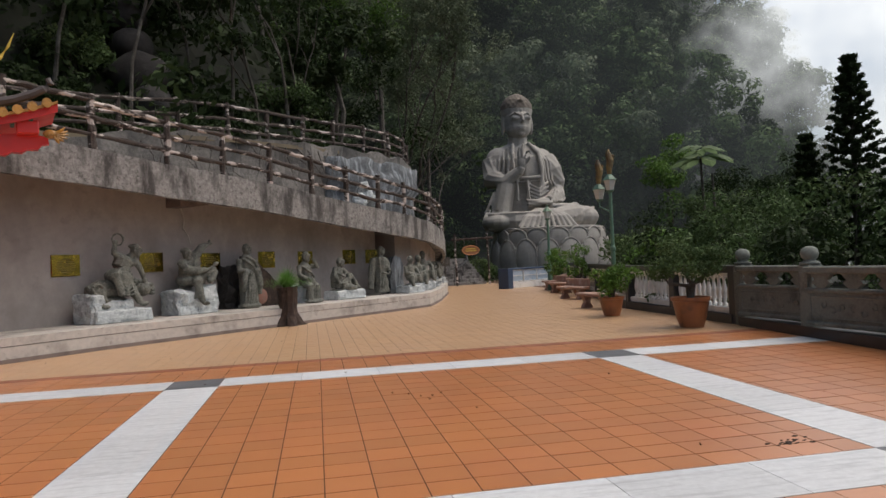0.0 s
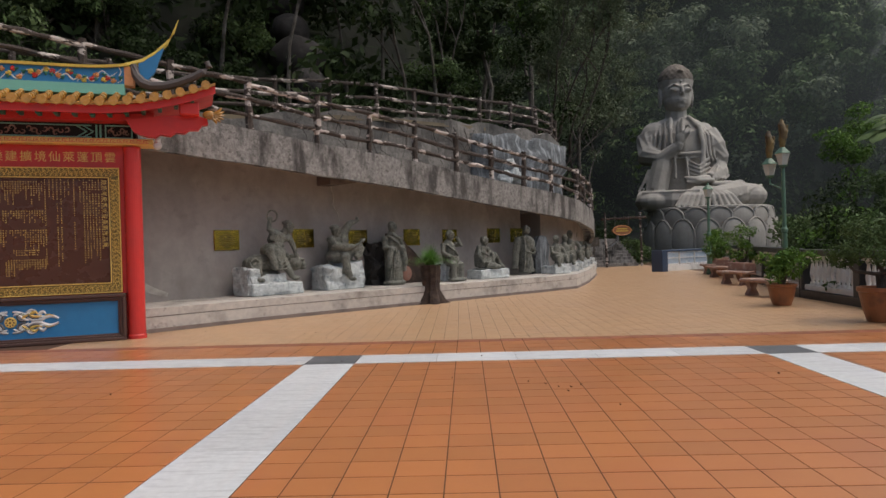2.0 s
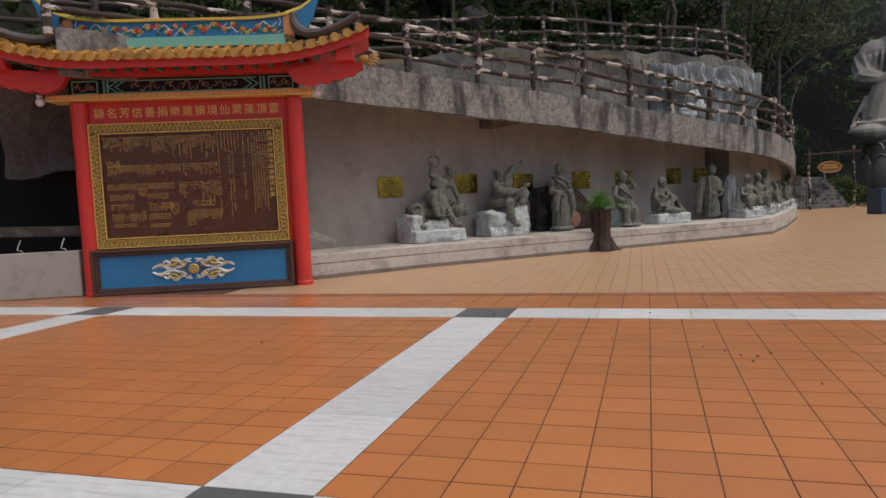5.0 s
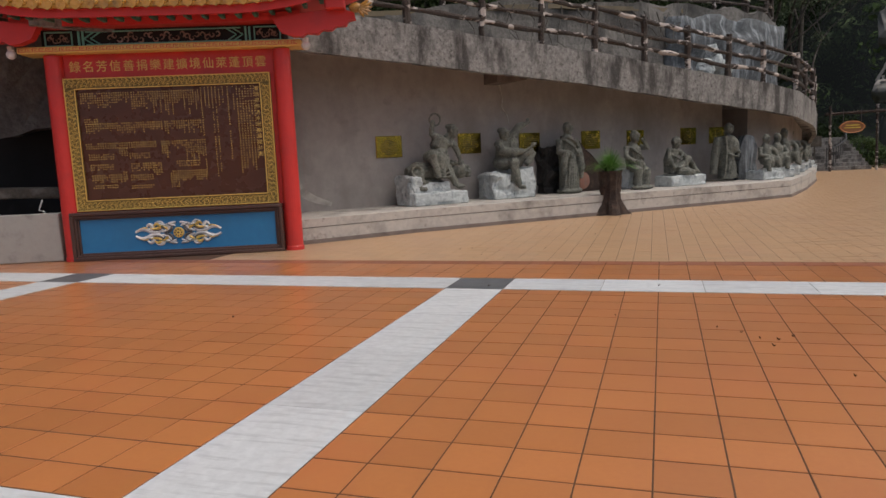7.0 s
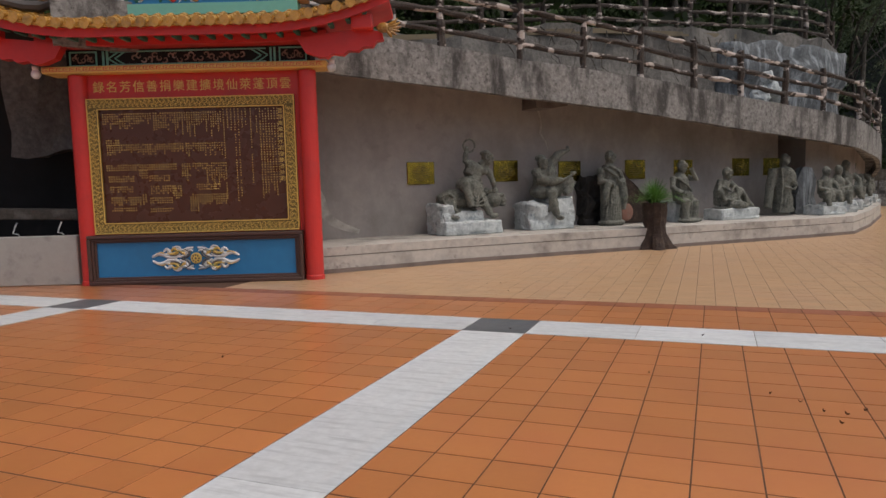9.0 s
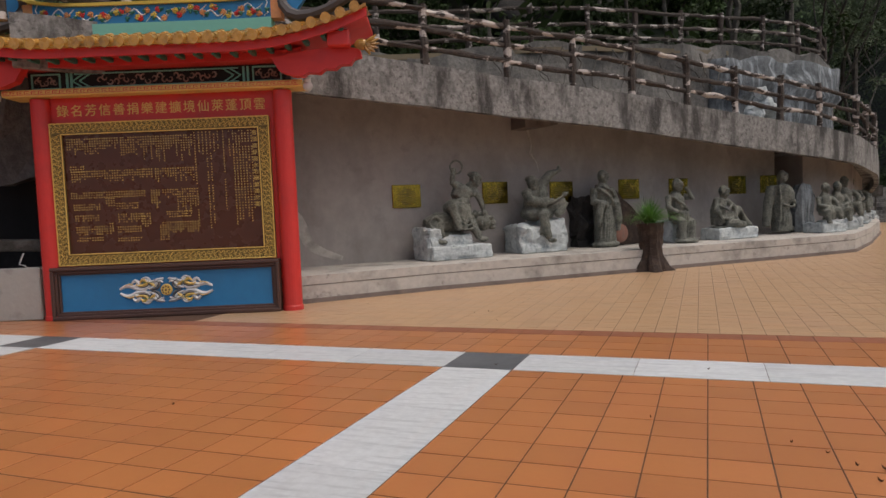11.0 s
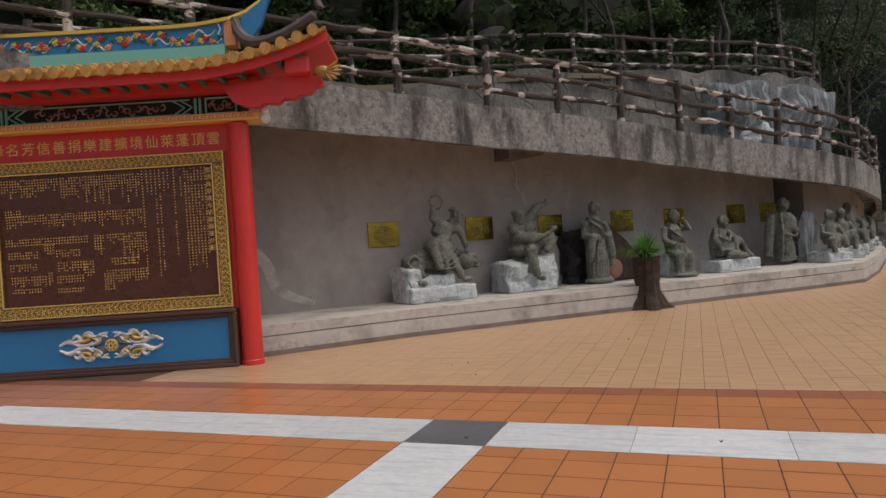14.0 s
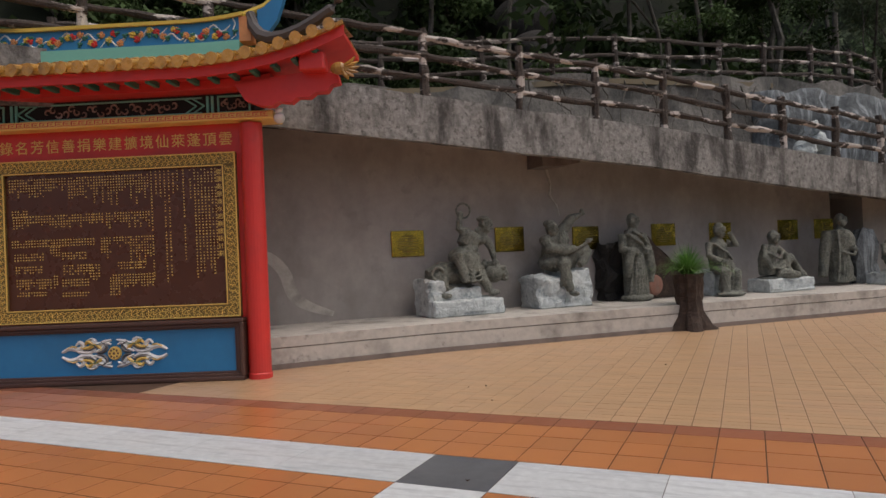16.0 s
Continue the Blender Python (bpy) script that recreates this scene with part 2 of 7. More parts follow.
def box(bm, x0, x1, y0, y1, z0, z1, bevel=0.0, m=None):
    """A box, its edges chamfered by bevel."""
    b = min(bevel, 0.3 * min(x1 - x0, y1 - y0, z1 - z0))
    vs = {}

    def vert(x, y, z):
        p = Vector((x, y, z))
        return bm.verts.new(m @ p if m is not None else p)

    if b <= 0:
        v = [vert(x, y, z) for z in (z0, z1) for y in (y0, y1) for x in (x0, x1)]
        for f in ((0, 2, 3, 1), (4, 5, 7, 6), (0, 1, 5, 4), (2, 6, 7, 3), (0, 4, 6, 2), (1, 3, 7, 5)):
            bm.faces.new([v[k] for k in f])
        return
    lim = ((x0, x1), (y0, y1), (z0, z1))
    for sx in (0, 1):
        for sy in (0, 1):
            for sz in (0, 1):
                c = [lim[0][sx], lim[1][sy], lim[2][sz]]
                inn = [c[0] + (b, -b)[sx], c[1] + (b, -b)[sy], c[2] + (b, -b)[sz]]
                for ax in range(3):
                    q = list(inn)
                    q[ax] = c[ax]
                    vs[(sx, sy, sz, ax)] = vert(*q)
                bm.faces.new([vs[(sx, sy, sz, k)] for k in range(3)])
    for ax in range(3):
        o = [k for k in range(3) if k != ax]
        for side in (0, 1):
            ring = []
            for a, c in ((0, 0), (1, 0), (1, 1), (0, 1)):
                key = [0, 0, 0]
                key[ax], key[o[0]], key[o[1]] = side, a, c
                ring.append(vs[(*key, ax)])
            bm.faces.new(ring)
        for a in (0, 1):
            for c in (0, 1):
                k0, k1 = [0, 0, 0], [0, 0, 0]
                k0[ax], k1[ax] = 0, 1
                k0[o[0]] = k1[o[0]] = a
                k0[o[1]] = k1[o[1]] = c
                bm.faces.new((vs[(*k0, o[0])], vs[(*k0, o[1])], vs[(*k1, o[1])], vs[(*k1, o[0])]))


def tube(bm, pts, radii, seg=8, rough=0.0, seed=0, caps=True):
    """A swept limb through pts with a radius at each, lumpy by rough."""
    rnd = random.Random(seed)
    rings = []
    pts = [Vector(p) for p in pts]
    for i, p in enumerate(pts):
        d = (pts[min(i + 1, len(pts) - 1)] - pts[max(i - 1, 0)]).normalized()
        side = d.orthogonal().normalized() if abs(d.z) > 0.9 else d.cross(Vector((0, 0, 1))).normalized()
        up = side.cross(d)
        r = radii[i] if hasattr(radii, "__len__") else radii
        ring = []
        for k in range(seg):
            a = 2 * math.pi * k / seg
            rr = r * (1 + rough * (rnd.random() - 0.5))
            ring.append(bm.verts.new(p + side * math.cos(a) * rr + up * math.sin(a) * rr))
        rings.append(ring)
    for a, b in zip(rings, rings[1:]):
        for k in range(seg):
            bm.faces.new((a[k], a[(k + 1) % seg], b[(k + 1) % seg], b[k]))
    if caps:
        bm.faces.new(rings[0][::-1])
        bm.faces.new(rings[-1])


def ball(bm, c, r, seg=12, rings=8, m=None):
    """An ellipsoid at c with radii r."""
    r = r if hasattr(r, "__len__") else (r, r, r)
    mt = Matrix.Translation(c) @ (m or Matrix.Identity(4)) @ Matrix.Diagonal((*r, 1))
    rows = []
    for j in range(1, rings):
        e = math.pi * j / rings
        rows.append([bm.verts.new(mt @ Vector((math.sin(e) * math.cos(2 * math.pi * k / seg), math.sin(e) * math.sin(2 * math.pi * k / seg), math.cos(e))))
                     for k in range(seg)])
    top, low = bm.verts.new(mt @ Vector((0, 0, 1))), bm.verts.new(mt @ Vector((0, 0, -1)))
    for k in range(seg):
        q = (k + 1) % seg
        bm.faces.new((top, rows[0][k], rows[0][q]))
        bm.faces.new((low, rows[-1][q], rows[-1][k]))
        for a, b in zip(rows, rows[1:]):
            bm.faces.new((a[k], b[k], b[q], a[q]))


def lathe(bm, profile, seg=20, c=(0, 0, 0), squash=1.0):
    rings = []
    for r, z in profile:
        rings.append([bm.verts.new((c[0] + r * math.cos(2 * math.pi * k / seg), c[1] + r * squash * math.sin(2 * math.pi * k / seg), c[2] + z))
                      for k in range(seg)])
    for a, b in zip(rings, rings[1:]):
        for k in range(seg):
            bm.faces.new((a[k], a[(k + 1) % seg], b[(k + 1) % seg], b[k]))
    if profile[0][0] > 0.001:
        bm.faces.new(rings[0][::-1])
    if profile[-1][0] > 0.001:
        bm.faces.new(rings[-1])


def prism(bm, outline, y0, y1):
    """An outline of (x, z) pairs given depth from y0 to y1."""
    a = [bm.verts.new((x, y0, z)) for x, z in outline]
    b = [bm.verts.new((x, y1, z)) for x, z in outline]
    n = len(a)
    bm.faces.new(a)
    bm.faces.new(b[::-1])
    for i in range(n):
        bm.faces.new((a[i], b[i], b[(i + 1) % n], a[(i + 1) % n]))


def strip_wall(bm, line, thick, side=1):
    """A wall along line, points of (x, y, z_low, z_high), given thickness to one side."""
    pts = [Vector(p[:2]) for p in line]
    offs = []
    for i, p in enumerate(pts):
        d = (pts[min(i + 1, len(pts) - 1)] - pts[max(i - 1, 0)]).normalized()
        offs.append(p + Vector((-d.y, d.x)) * thick * side)
    rows = []
    for p, q, (x, y, lo, hi) in zip(pts, offs, line):
        rows.append([bm.verts.new((p.x, p.y, lo)), bm.verts.new((p.x, p.y, hi)), bm.verts.new((q.x, q.y, hi)), bm.verts.new((q.x, q.y, lo))])
    for a, b in zip(rows, rows[1:]):
        for k in range(4):
            bm.faces.new((a[k], b[k], b[(k + 1) % 4], a[(k + 1) % 4]))
    bm.faces.new(rows[0])
    bm.faces.new(rows[-1][::-1])


def roughen(bm, amount, scale, seed=0):
    for v in bm.verts:
        v.co += noise.noise_vector(v.co * scale + Vector((seed * 7.1, 0, 0))) * amount


A0, UW, NW = Vector((-3.43, 5.85)), Vector((0.69, 0.724)), Vector((0.724, -0.69))


def on_wall(s, n):
    """Plan place s metres along the statue wall and n metres out from it."""
    p = A0 + UW * s + NW * n
    return p.x, p.y


def wall_pose(s, n, z=0.0, turn=0.0):
    return pose(*on_wall(s, n), z, 0, 0, 46.38 + turn)


BOARD = pose(-6.645, 1.12, 0, 0, 0, 21.49)

# ---- ground and paving ----
GRID = 5.641
STRIPE = 0.635
bm = bmesh.new()
bmesh.ops.create_grid(bm, x_segments=8, y_segments=8, size=600)
for v in bm.verts:
    v.co.z = -0.3
tagged(part("ground", bm, M_EARTH), "dark damp forest ground under trees", "ground", kind="structure")
bm = bmesh.new()
box(bm, -22, 10.4, -26, 34, -0.29, -0.0025)
box(bm, 10.4, 16, 6, 34, -0.29, -0.0025)
floor = tagged(part("floor", bm, M_JOINT), "tiled temple terrace with dark dirty grout joints", "floor", kind="structure")

# ---- statue wall, ledge, ramp deck ----
def plan_wall(s, n, lo, hi):
    return (*on_wall(s, n), lo, hi)


bm = bmesh.new()
strip_wall(bm, [plan_wall(-5.5, 0, 0, 3.7), plan_wall(0, 0, 0, 3.55), plan_wall(5, 0, 0, 3.1), plan_wall(10.75, 0, 0, 2.6)], 0.3, 1)
tagged(part("wall_statues", bm, M_WALL), "long grey rendered wall with damp stains behind statues", "wall", kind="structure")
bm = bmesh.new()
strip_wall(bm, [plan_wall(10.75, 0.0, 0, 2.6), plan_wall(10.8, -1.1, 0, 2.6), plan_wall(11.8, -1.1, 0, 2.5), plan_wall(11.85, 0.0, 0, 2.4),
                plan_wall(12.6, 0.15, 0, 2.3)], 0.3, 1)
tagged(part("wall_recess", bm, M_WALL), "shaded recess in the rendered wall", "wall", kind="structure")
bm = bmesh.new()
end = on_wall(12.6, 0.15)
strip_wall(bm, [(*end, 0, 2.35), (6.3, 16.6, 0, 2.2), (7.2, 20, 0, 1.9), (7.8, 24, 0, 1.5), (8.2, 27, 0, 1.2)], 0.3, 1)
tagged(part("wall_far", bm, M_WALL), "rendered wall under the ramp curving away", "wall", kind="structure")

LEDGE = [(*on_wall(-3.6, 1.85),), (*on_wall(0, 1.72),), (*on_wall(8.9, 2.28),), (5.50, 11.90), (6.35, 14.6), (7.6, 19.5), (8.45, 25.0)]


def ledge_line(lo, hi, shrink=0.0):
    out = []
    for i, (x, y) in enumerate(LEDGE):
        d = (Vector(LEDGE[min(i + 1, len(LEDGE) - 1)]) - Vector(LEDGE[max(i - 1, 0)])).normalized()
        out.append((x - d.y * shrink, y + d.x * shrink, lo, hi))
    return out


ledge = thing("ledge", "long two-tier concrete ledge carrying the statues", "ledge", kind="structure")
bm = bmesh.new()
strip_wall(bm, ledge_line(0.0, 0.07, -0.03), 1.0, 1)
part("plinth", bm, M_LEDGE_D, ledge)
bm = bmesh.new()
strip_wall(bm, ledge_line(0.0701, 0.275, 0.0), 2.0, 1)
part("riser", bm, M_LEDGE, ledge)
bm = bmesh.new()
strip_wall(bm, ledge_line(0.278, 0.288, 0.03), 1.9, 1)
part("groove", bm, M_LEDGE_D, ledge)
bm = bmesh.new()
strip_wall(bm, ledge_line(0.29, 0.43, 0.004), 2.25, 1)
part("slab", bm, M_LEDGE, ledge)

# ramp deck: front edge in plan with the level of its top
DECK = [(*on_wall(-6.0, 1.3), 4.30), (*on_wall(-2.5, 1.3), 4.12), (*on_wall(0.27, 1.3), 3.92), (*on_wall(1.96, 1.3), 3.77),
        (*on_wall(3.48, 1.3), 3.67), (*on_wall(4.97, 1.3), 3.55), (*on_wall(6.51, 1.3), 3.38), (*on_wall(7.98, 1.3), 3.23),
        (*on_wall(9.45, 1.3), 3.09), (*on_wall(10.87, 1.3), 2.97), (6.1, 14.5, 2.80), (7.0, 16.9, 2.55), (7.6, 19.6, 2.28), (8.0, 22.5, 2.0),
        (8.2, 25.5, 1.7)]


def deck_line(lo, hi, shrink=0.0):
    out = []
    for i, (x, y, z) in enumerate(DECK):
        a, b = DECK[min(i + 1, len(DECK) - 1)], DECK[max(i - 1, 0)]
        d = (Vector(a[:2]) - Vector(b[:2])).normalized()
        out.append((x - d.y * shrink, y + d.x * shrink, z + lo, z + hi))
    return out


ramp = thing("ramp_deck", "stained concrete walkway ramp overhanging the wall", "ramp", kind="structure")
bm = bmesh.new()
strip_wall(bm, deck_line(-0.70, 0.04), 0.14, 1)
bmesh.ops.subdivide_edges(bm, edges=[e for e in bm.edges if abs(e.verts[0].co.z - e.verts[1].co.z) < 0.45], cuts=6)
roughen(bm, 0.02, 1.7)
part("fascia", bm, M_CONC, ramp)
bm = bmesh.new()
strip_wall(bm, deck_line(-0.42, -0.06, 0.145), 2.6, 1)
part("slab", bm, M_CONC, ramp)

# ---- donors' board under a temple roof ----
board = thing("memorial_board", "red temple donor board with glazed tile roof and blue base", "signboard", BOARD)
CX = 1.6
for x in (-0.13, 3.375):
    bm = bmesh.new()
    lathe(bm, [(0.15, 0), (0.15, 0.06), (0.138, 0.075), (0.138, 3.22)], 24, (x, 0.06, 0))
    part("pillar", bm, M_RED, board, smooth=False)
bm = bmesh.new()
box(bm, -0.14, 3.38, 0.07, 0.42, 0.0, 3.6)
part("panel_wall", bm, M_RED, board)


def bar_frame(bm, x0, x1, z0, z1, w, y0, y1, bevel=0.01):
    box(bm, x0, x1, y0, y1, z1 - w, z1, bevel)
    box(bm, x0, x1, y0, y1, z0, z0 + w, bevel)
    box(bm, x0, x0 + w, y0, y1, z0 + w, z1 - w, bevel)
    box(bm, x1 - w, x1, y0, y1, z0 + w, z1 - w, bevel)


bm = bmesh.new()
bar_frame(bm, 0.0, 3.175, 0.79, 2.865, 0.168, -0.01, 0.07)
gilt = part("gilt_frame", bm, M_PLATE2, board, "dark frame overlaid with gilt scrollwork")
bm = bmesh.new()
for x0, x1, z0, z1 in ((0.0, 3.175, 0.79, 2.865), (0.155, 3.02, 0.945, 2.71)):
    bar_frame(bm, x0, x1, z0, z1, 0.016, -0.022, 0.0, 0.004)
rnd = random.Random(11)


def curl(bm, cx, cz, r, turn, y, width=0.011):
    """A small raised spiral stroke in the xz plane."""
    prev = None
    for k in range(9):
        t = k / 8
        a = turn + t * 5.2
        rr = r * (1 - 0.68 * t)
        w = width * (0.6 + 0.8 * math.sin(math.pi * min(1, t + 0.15)))
        d = Vector((math.cos(a), 0, math.sin(a)))
        o = Vector((cx, y, cz))
        row = [bm.verts.new(o + d * (rr + w / 2) + Vector((0, 0.006, 0))), bm.verts.new(o + d * rr + Vector((0, -0.004, 0))),
               bm.verts.new(o + d * (rr - w / 2) + Vector((0, 0.006, 0)))]
        if prev:
            for q in range(2):
                bm.faces.new((prev[q], prev[q + 1], row[q + 1], row[q]))
        prev = row


spots = []
for k in range(86):
    spots += [(0.03 + k * 0.0366, z) for z in (0.825, 0.866, 0.907, 2.748, 2.789, 2.83)]
for k in range(48):
    spots += [(x, 0.95 + k * 0.0366) for x in (0.035, 0.077, 0.119, 3.056, 3.098, 3.14)]
for i, (x, z) in enumerate(spots):
    curl(bm, x + rnd.uniform(-0.006, 0.006), z + rnd.uniform(-0.006, 0.006), 0.024, (i % 4) * 1.6 + rnd.uniform(-0.5, 0.5), -0.014, 0.0095)
tagged(part("scrollwork", bm, M_GOLD, gilt, "gilt curling scrollwork"), kind="stuff")
bm = bmesh.new()
box(bm, 0.165, 3.01, 0.03, 0.068, 0.955, 2.70)
plate = part("plate", bm, M_PLATE, board, "polished dark maroon plate of engraved names")

# rows of engraved names: small gilt marks in columns, ragged below
bm = bmesh.new()
U = 2.84 / 512


def mark(x, z, w=0.015, h=0.015):
    box(bm, x - w / 2, x + w / 2, 0.024, 0.031, z - h / 2, z + h / 2)


def column(px, top, n, pitch=6.4, w=0.018):
    for k in range(n):
        if rnd.random() < 0.07:
            continue
        mark(0.17 + (px - 268) * U, 2.69 - (top + k * pitch - 295) * U, w * 0.9 * rnd.uniform(0.65, 1.0), 0.018 * rnd.uniform(0.65, 1.0))


for x0, x1, top, n, tail in ((278, 372, 306, 5, 2), (376, 412, 306, 4, 1), (418, 460, 306, 7, 1), (464, 605, 306, 4, 7), (283, 318, 378, 3, 0),
                             (285, 470, 391, 3, 2), (474, 497, 391, 3, 1), (504, 608, 391, 3, 3), (280, 478, 447, 3, 0), (370, 396, 463, 2, 5),
                             (285, 352, 478, 3, 0), (398, 456, 478, 3, 0), (490, 512, 447, 6, 2), (520, 560, 447, 2, 2), (558, 610, 447, 4, 8),
                             (287, 352, 507, 3, 0), (400, 470, 507, 3, 1), (528, 588, 505, 3, 0), (462, 482, 508, 5, 2), (288, 370, 537, 3, 1),
                             (396, 458, 540, 3, 0), (508, 608, 533, 4, 1), (288, 360, 566, 2, 0), (396, 456, 570, 2, 0), (508, 530, 545, 5, 1),
                             (376, 386, 530, 5, 1)):
    px = x0
    while px < x1:
        column(px, top, n + rnd.randint(0, tail) if tail else n)
        px += 6.6
for i, px in enumerate((611, 622, 632, 642, 652, 662, 672, 686, 702, 712, 720, 728, 736, 744, 752, 760)):
    n = (36, 8, 9, 37, 36, 8, 7, 30, 11, 36, 34, 35, 30, 33, 35, 30)[i]
    column(px, 300, n, 7.0, 0.019)
tagged(part("engraved_name", bm, M_GOLD, plate, "columns of small gilt engraved names"), kind="stuff")


def lettering(name, words, size, m, material, parent, label, depth=0.006, upright=False):
    """Characters as a mesh, with the built-in font."""
    cu = bpy.data.curves.new(name, 'FONT')
    cu.body = words
    cu.size = size
    cu.align_x = 'CENTER'
    cu.align_y = 'CENTER'
    cu.extrude = depth
    cu.offset = 0.0
    cu.resolution_u = 2
    ob = bpy.data.objects.new(name, cu)
    scene.collection.objects.link(ob)
    dg = bpy.context.evaluated_depsgraph_get()
    me = bpy.data.meshes.new_from_object(ob.evaluated_get(dg))
    bpy.data.objects.remove(ob)
    bpy.data.curves.remove(cu)
    me.materials.clear()
    me.materials.append(material)
    out = new(name, me)
    out.matrix_basis = m
    out.parent = parent
    out["label"] = label
    return out


for i, ch in enumerate("錄名芳信善捐樂建擴境仙萊蓬頂雲"):
    lettering("character", ch, 0.182, pose(0.175 + i * 0.2045, 0.066, 3.035, 90, 0, 0), M_GOLD, board, "gilt raised character")
for i, ch in enumerate("雲頂高原清水岩廟擴建計劃"):
    lettering("character", ch, 0.078, pose(2.945, 0.028, 2.62 - i * 0.094, 90, 0, 0), M_GOLD, plate, "gilt engraved character", 0.003)

# blue base in a brown moulding
bm = bmesh.new()
bar_frame(bm, -0.11, 3.225, 0.0, 0.775, 0.055, -0.10, 0.07, 0.012)
bar_frame(bm, -0.055, 3.17, 0.05, 0.72, 0.04, -0.075, 0.07, 0.01)
bar_frame(bm, -0.015, 3.13, 0.085, 0.685, 0.03, -0.05, 0.07, 0.008)
part("base_moulding", bm, M_BROWN, board, "stepped dark brown moulding")
bm = bmesh.new()
box(bm, 0.0, 3.11, -0.015, 0.068, 0.11, 0.66)
blue = part("base_panel", bm, M_BLUE, board, "bright blue panel with cloud relief")


def swoosh(bm, pts, w0, y=-0.02, thick=0.02):
    """A raised tapering stroke through (x, z) points."""
    n = len(pts)
    path = []
    for k in range(n * 4 - 3):
        i, f = divmod(k, 4)
        f /= 4
        a, b = Vector(pts[i]), Vector(pts[min(i + 1, n - 1)])
        p0, p3 = Vector(pts[max(i - 1, 0)]), Vector(pts[min(i + 2, n - 1)])
        path.append(0.5 * ((2 * a) + (b - p0) * f + (2 * p0 - 5 * a + 4 * b - p3) * f * f + (3 * a - p0 - 3 * b + p3) * f ** 3))
    prev = None
    for k, p in enumerate(path):
        t = k / (len(path) - 1)
        d = (path[min(k + 1, len(path) - 1)] - path[max(k - 1, 0)]).normalized()
        w = w0 * (0.15 + math.sin(math.pi * (0.12 + 0.8 * t)) ** 0.8)
        o = Vector((-d.y, d.x))
        l, r = p + o * w / 2, p - o * w / 2
        row = [bm.verts.new((l.x, y, l.y)), bm.verts.new((p.x, y - thick, p.y)), bm.verts.new((r.x, y, r.y))]
        if prev:
            for q in range(2):
                bm.faces.new((prev[q], prev[q + 1], row[q + 1], row[q]))
        prev = row


OX, OZ = 1.545, 0.385
RELIEF = (("cloud_relief", M_WHITE, "white painted cloud scroll", 0.055, ((0.68, 0.03), (0.58, 0.075), (0.46, 0.06), (0.40, 0.10), (0.45, 0.15), (0.50, 0.11))),
          ("cloud_relief", M_WHITE, "white painted cloud scroll", 0.05, ((0.56, 0.10), (0.44, 0.03), (0.32, 0.02), (0.24, 0.07))),
          ("cloud_relief", M_WHITE, "white painted cloud scroll", 0.05, ((0.30, 0.165), (0.20, 0.12), (0.12, 0.15), (0.03, 0.17))),
          ("cloud_relief", M_WHITE, "white painted cloud scroll", 0.04, ((0.26, 0.02), (0.17, 0.06), (0.10, 0.13), (0.04, 0.11))),
          ("cloud_relief", M_WHITE, "white painted cloud scroll", 0.03, ((0.36, 0.17), (0.29, 0.19), (0.24, 0.16), (0.27, 0.13), (0.30, 0.15))),
          ("gilt_relief", M_GOLD, "gilt scroll", 0.05, ((0.44, 0.085), (0.34, 0.075), (0.28, 0.12), (0.34, 0.155), (0.38, 0.12))),
          ("gilt_relief", M_GOLD, "gilt scroll", 0.045, ((0.26, 0.13), (0.20, 0.09), (0.16, 0.05))),
          ("gilt_relief", M_GOLD, "gilt scroll", 0.02, ((0.62, 0.07), (0.54, 0.10), (0.48, 0.085))),
          ("shadow_relief", M_SLATE, "dark grey scroll", 0.035, ((0.22, 0.01), (0.13, 0.03), (0.10, 0.10), (0.17, 0.15))),
          ("shadow_relief", M_SLATE, "dark grey scroll", 0.022, ((0.40, 0.05), (0.30, 0.055), (0.22, 0.10))),
          ("shadow_relief", M_GREENP, "dark green scroll", 0.022, ((0.33, 0.12), (0.24, 0.115), (0.16, 0.135))))
for nm, mat_, words, wide, pts in RELIEF:
    for sx in (-1, 1):
        for sz in (-1, 1):
            bm = bmesh.new()
            swoosh(bm, [(OX + sx * a, OZ + sz * b) for a, b in pts], wide, -0.02 if mat_ == M_WHITE else -0.024)
            part(nm, bm, mat_, blue, words)
bm = bmesh.new()
bmesh.ops.create_cone(bm, cap_ends=True, segments=20, radius1=0.088, radius2=0.075, depth=0.03,
                      matrix=Matrix.Translation((OX, -0.03, OZ)) @ Matrix.Rotation(math.pi / 2, 4, 'X'))
wheel = part("dharma_wheel", bm, M_GOLD, blue, "gilt wheel with eight hollows")
bm = bmesh.new()
for k in range(8):
    a = k * math.pi / 4
    ball(bm, (OX + 0.052 * math.cos(a), -0.044, OZ + 0.052 * math.sin(a)), (0.014, 0.005, 0.014), 8, 6)
ball(bm, (OX, -0.046, OZ), (0.016, 0.008, 0.016), 8, 6)
part("hollow", bm, M_BROWN, wheel)

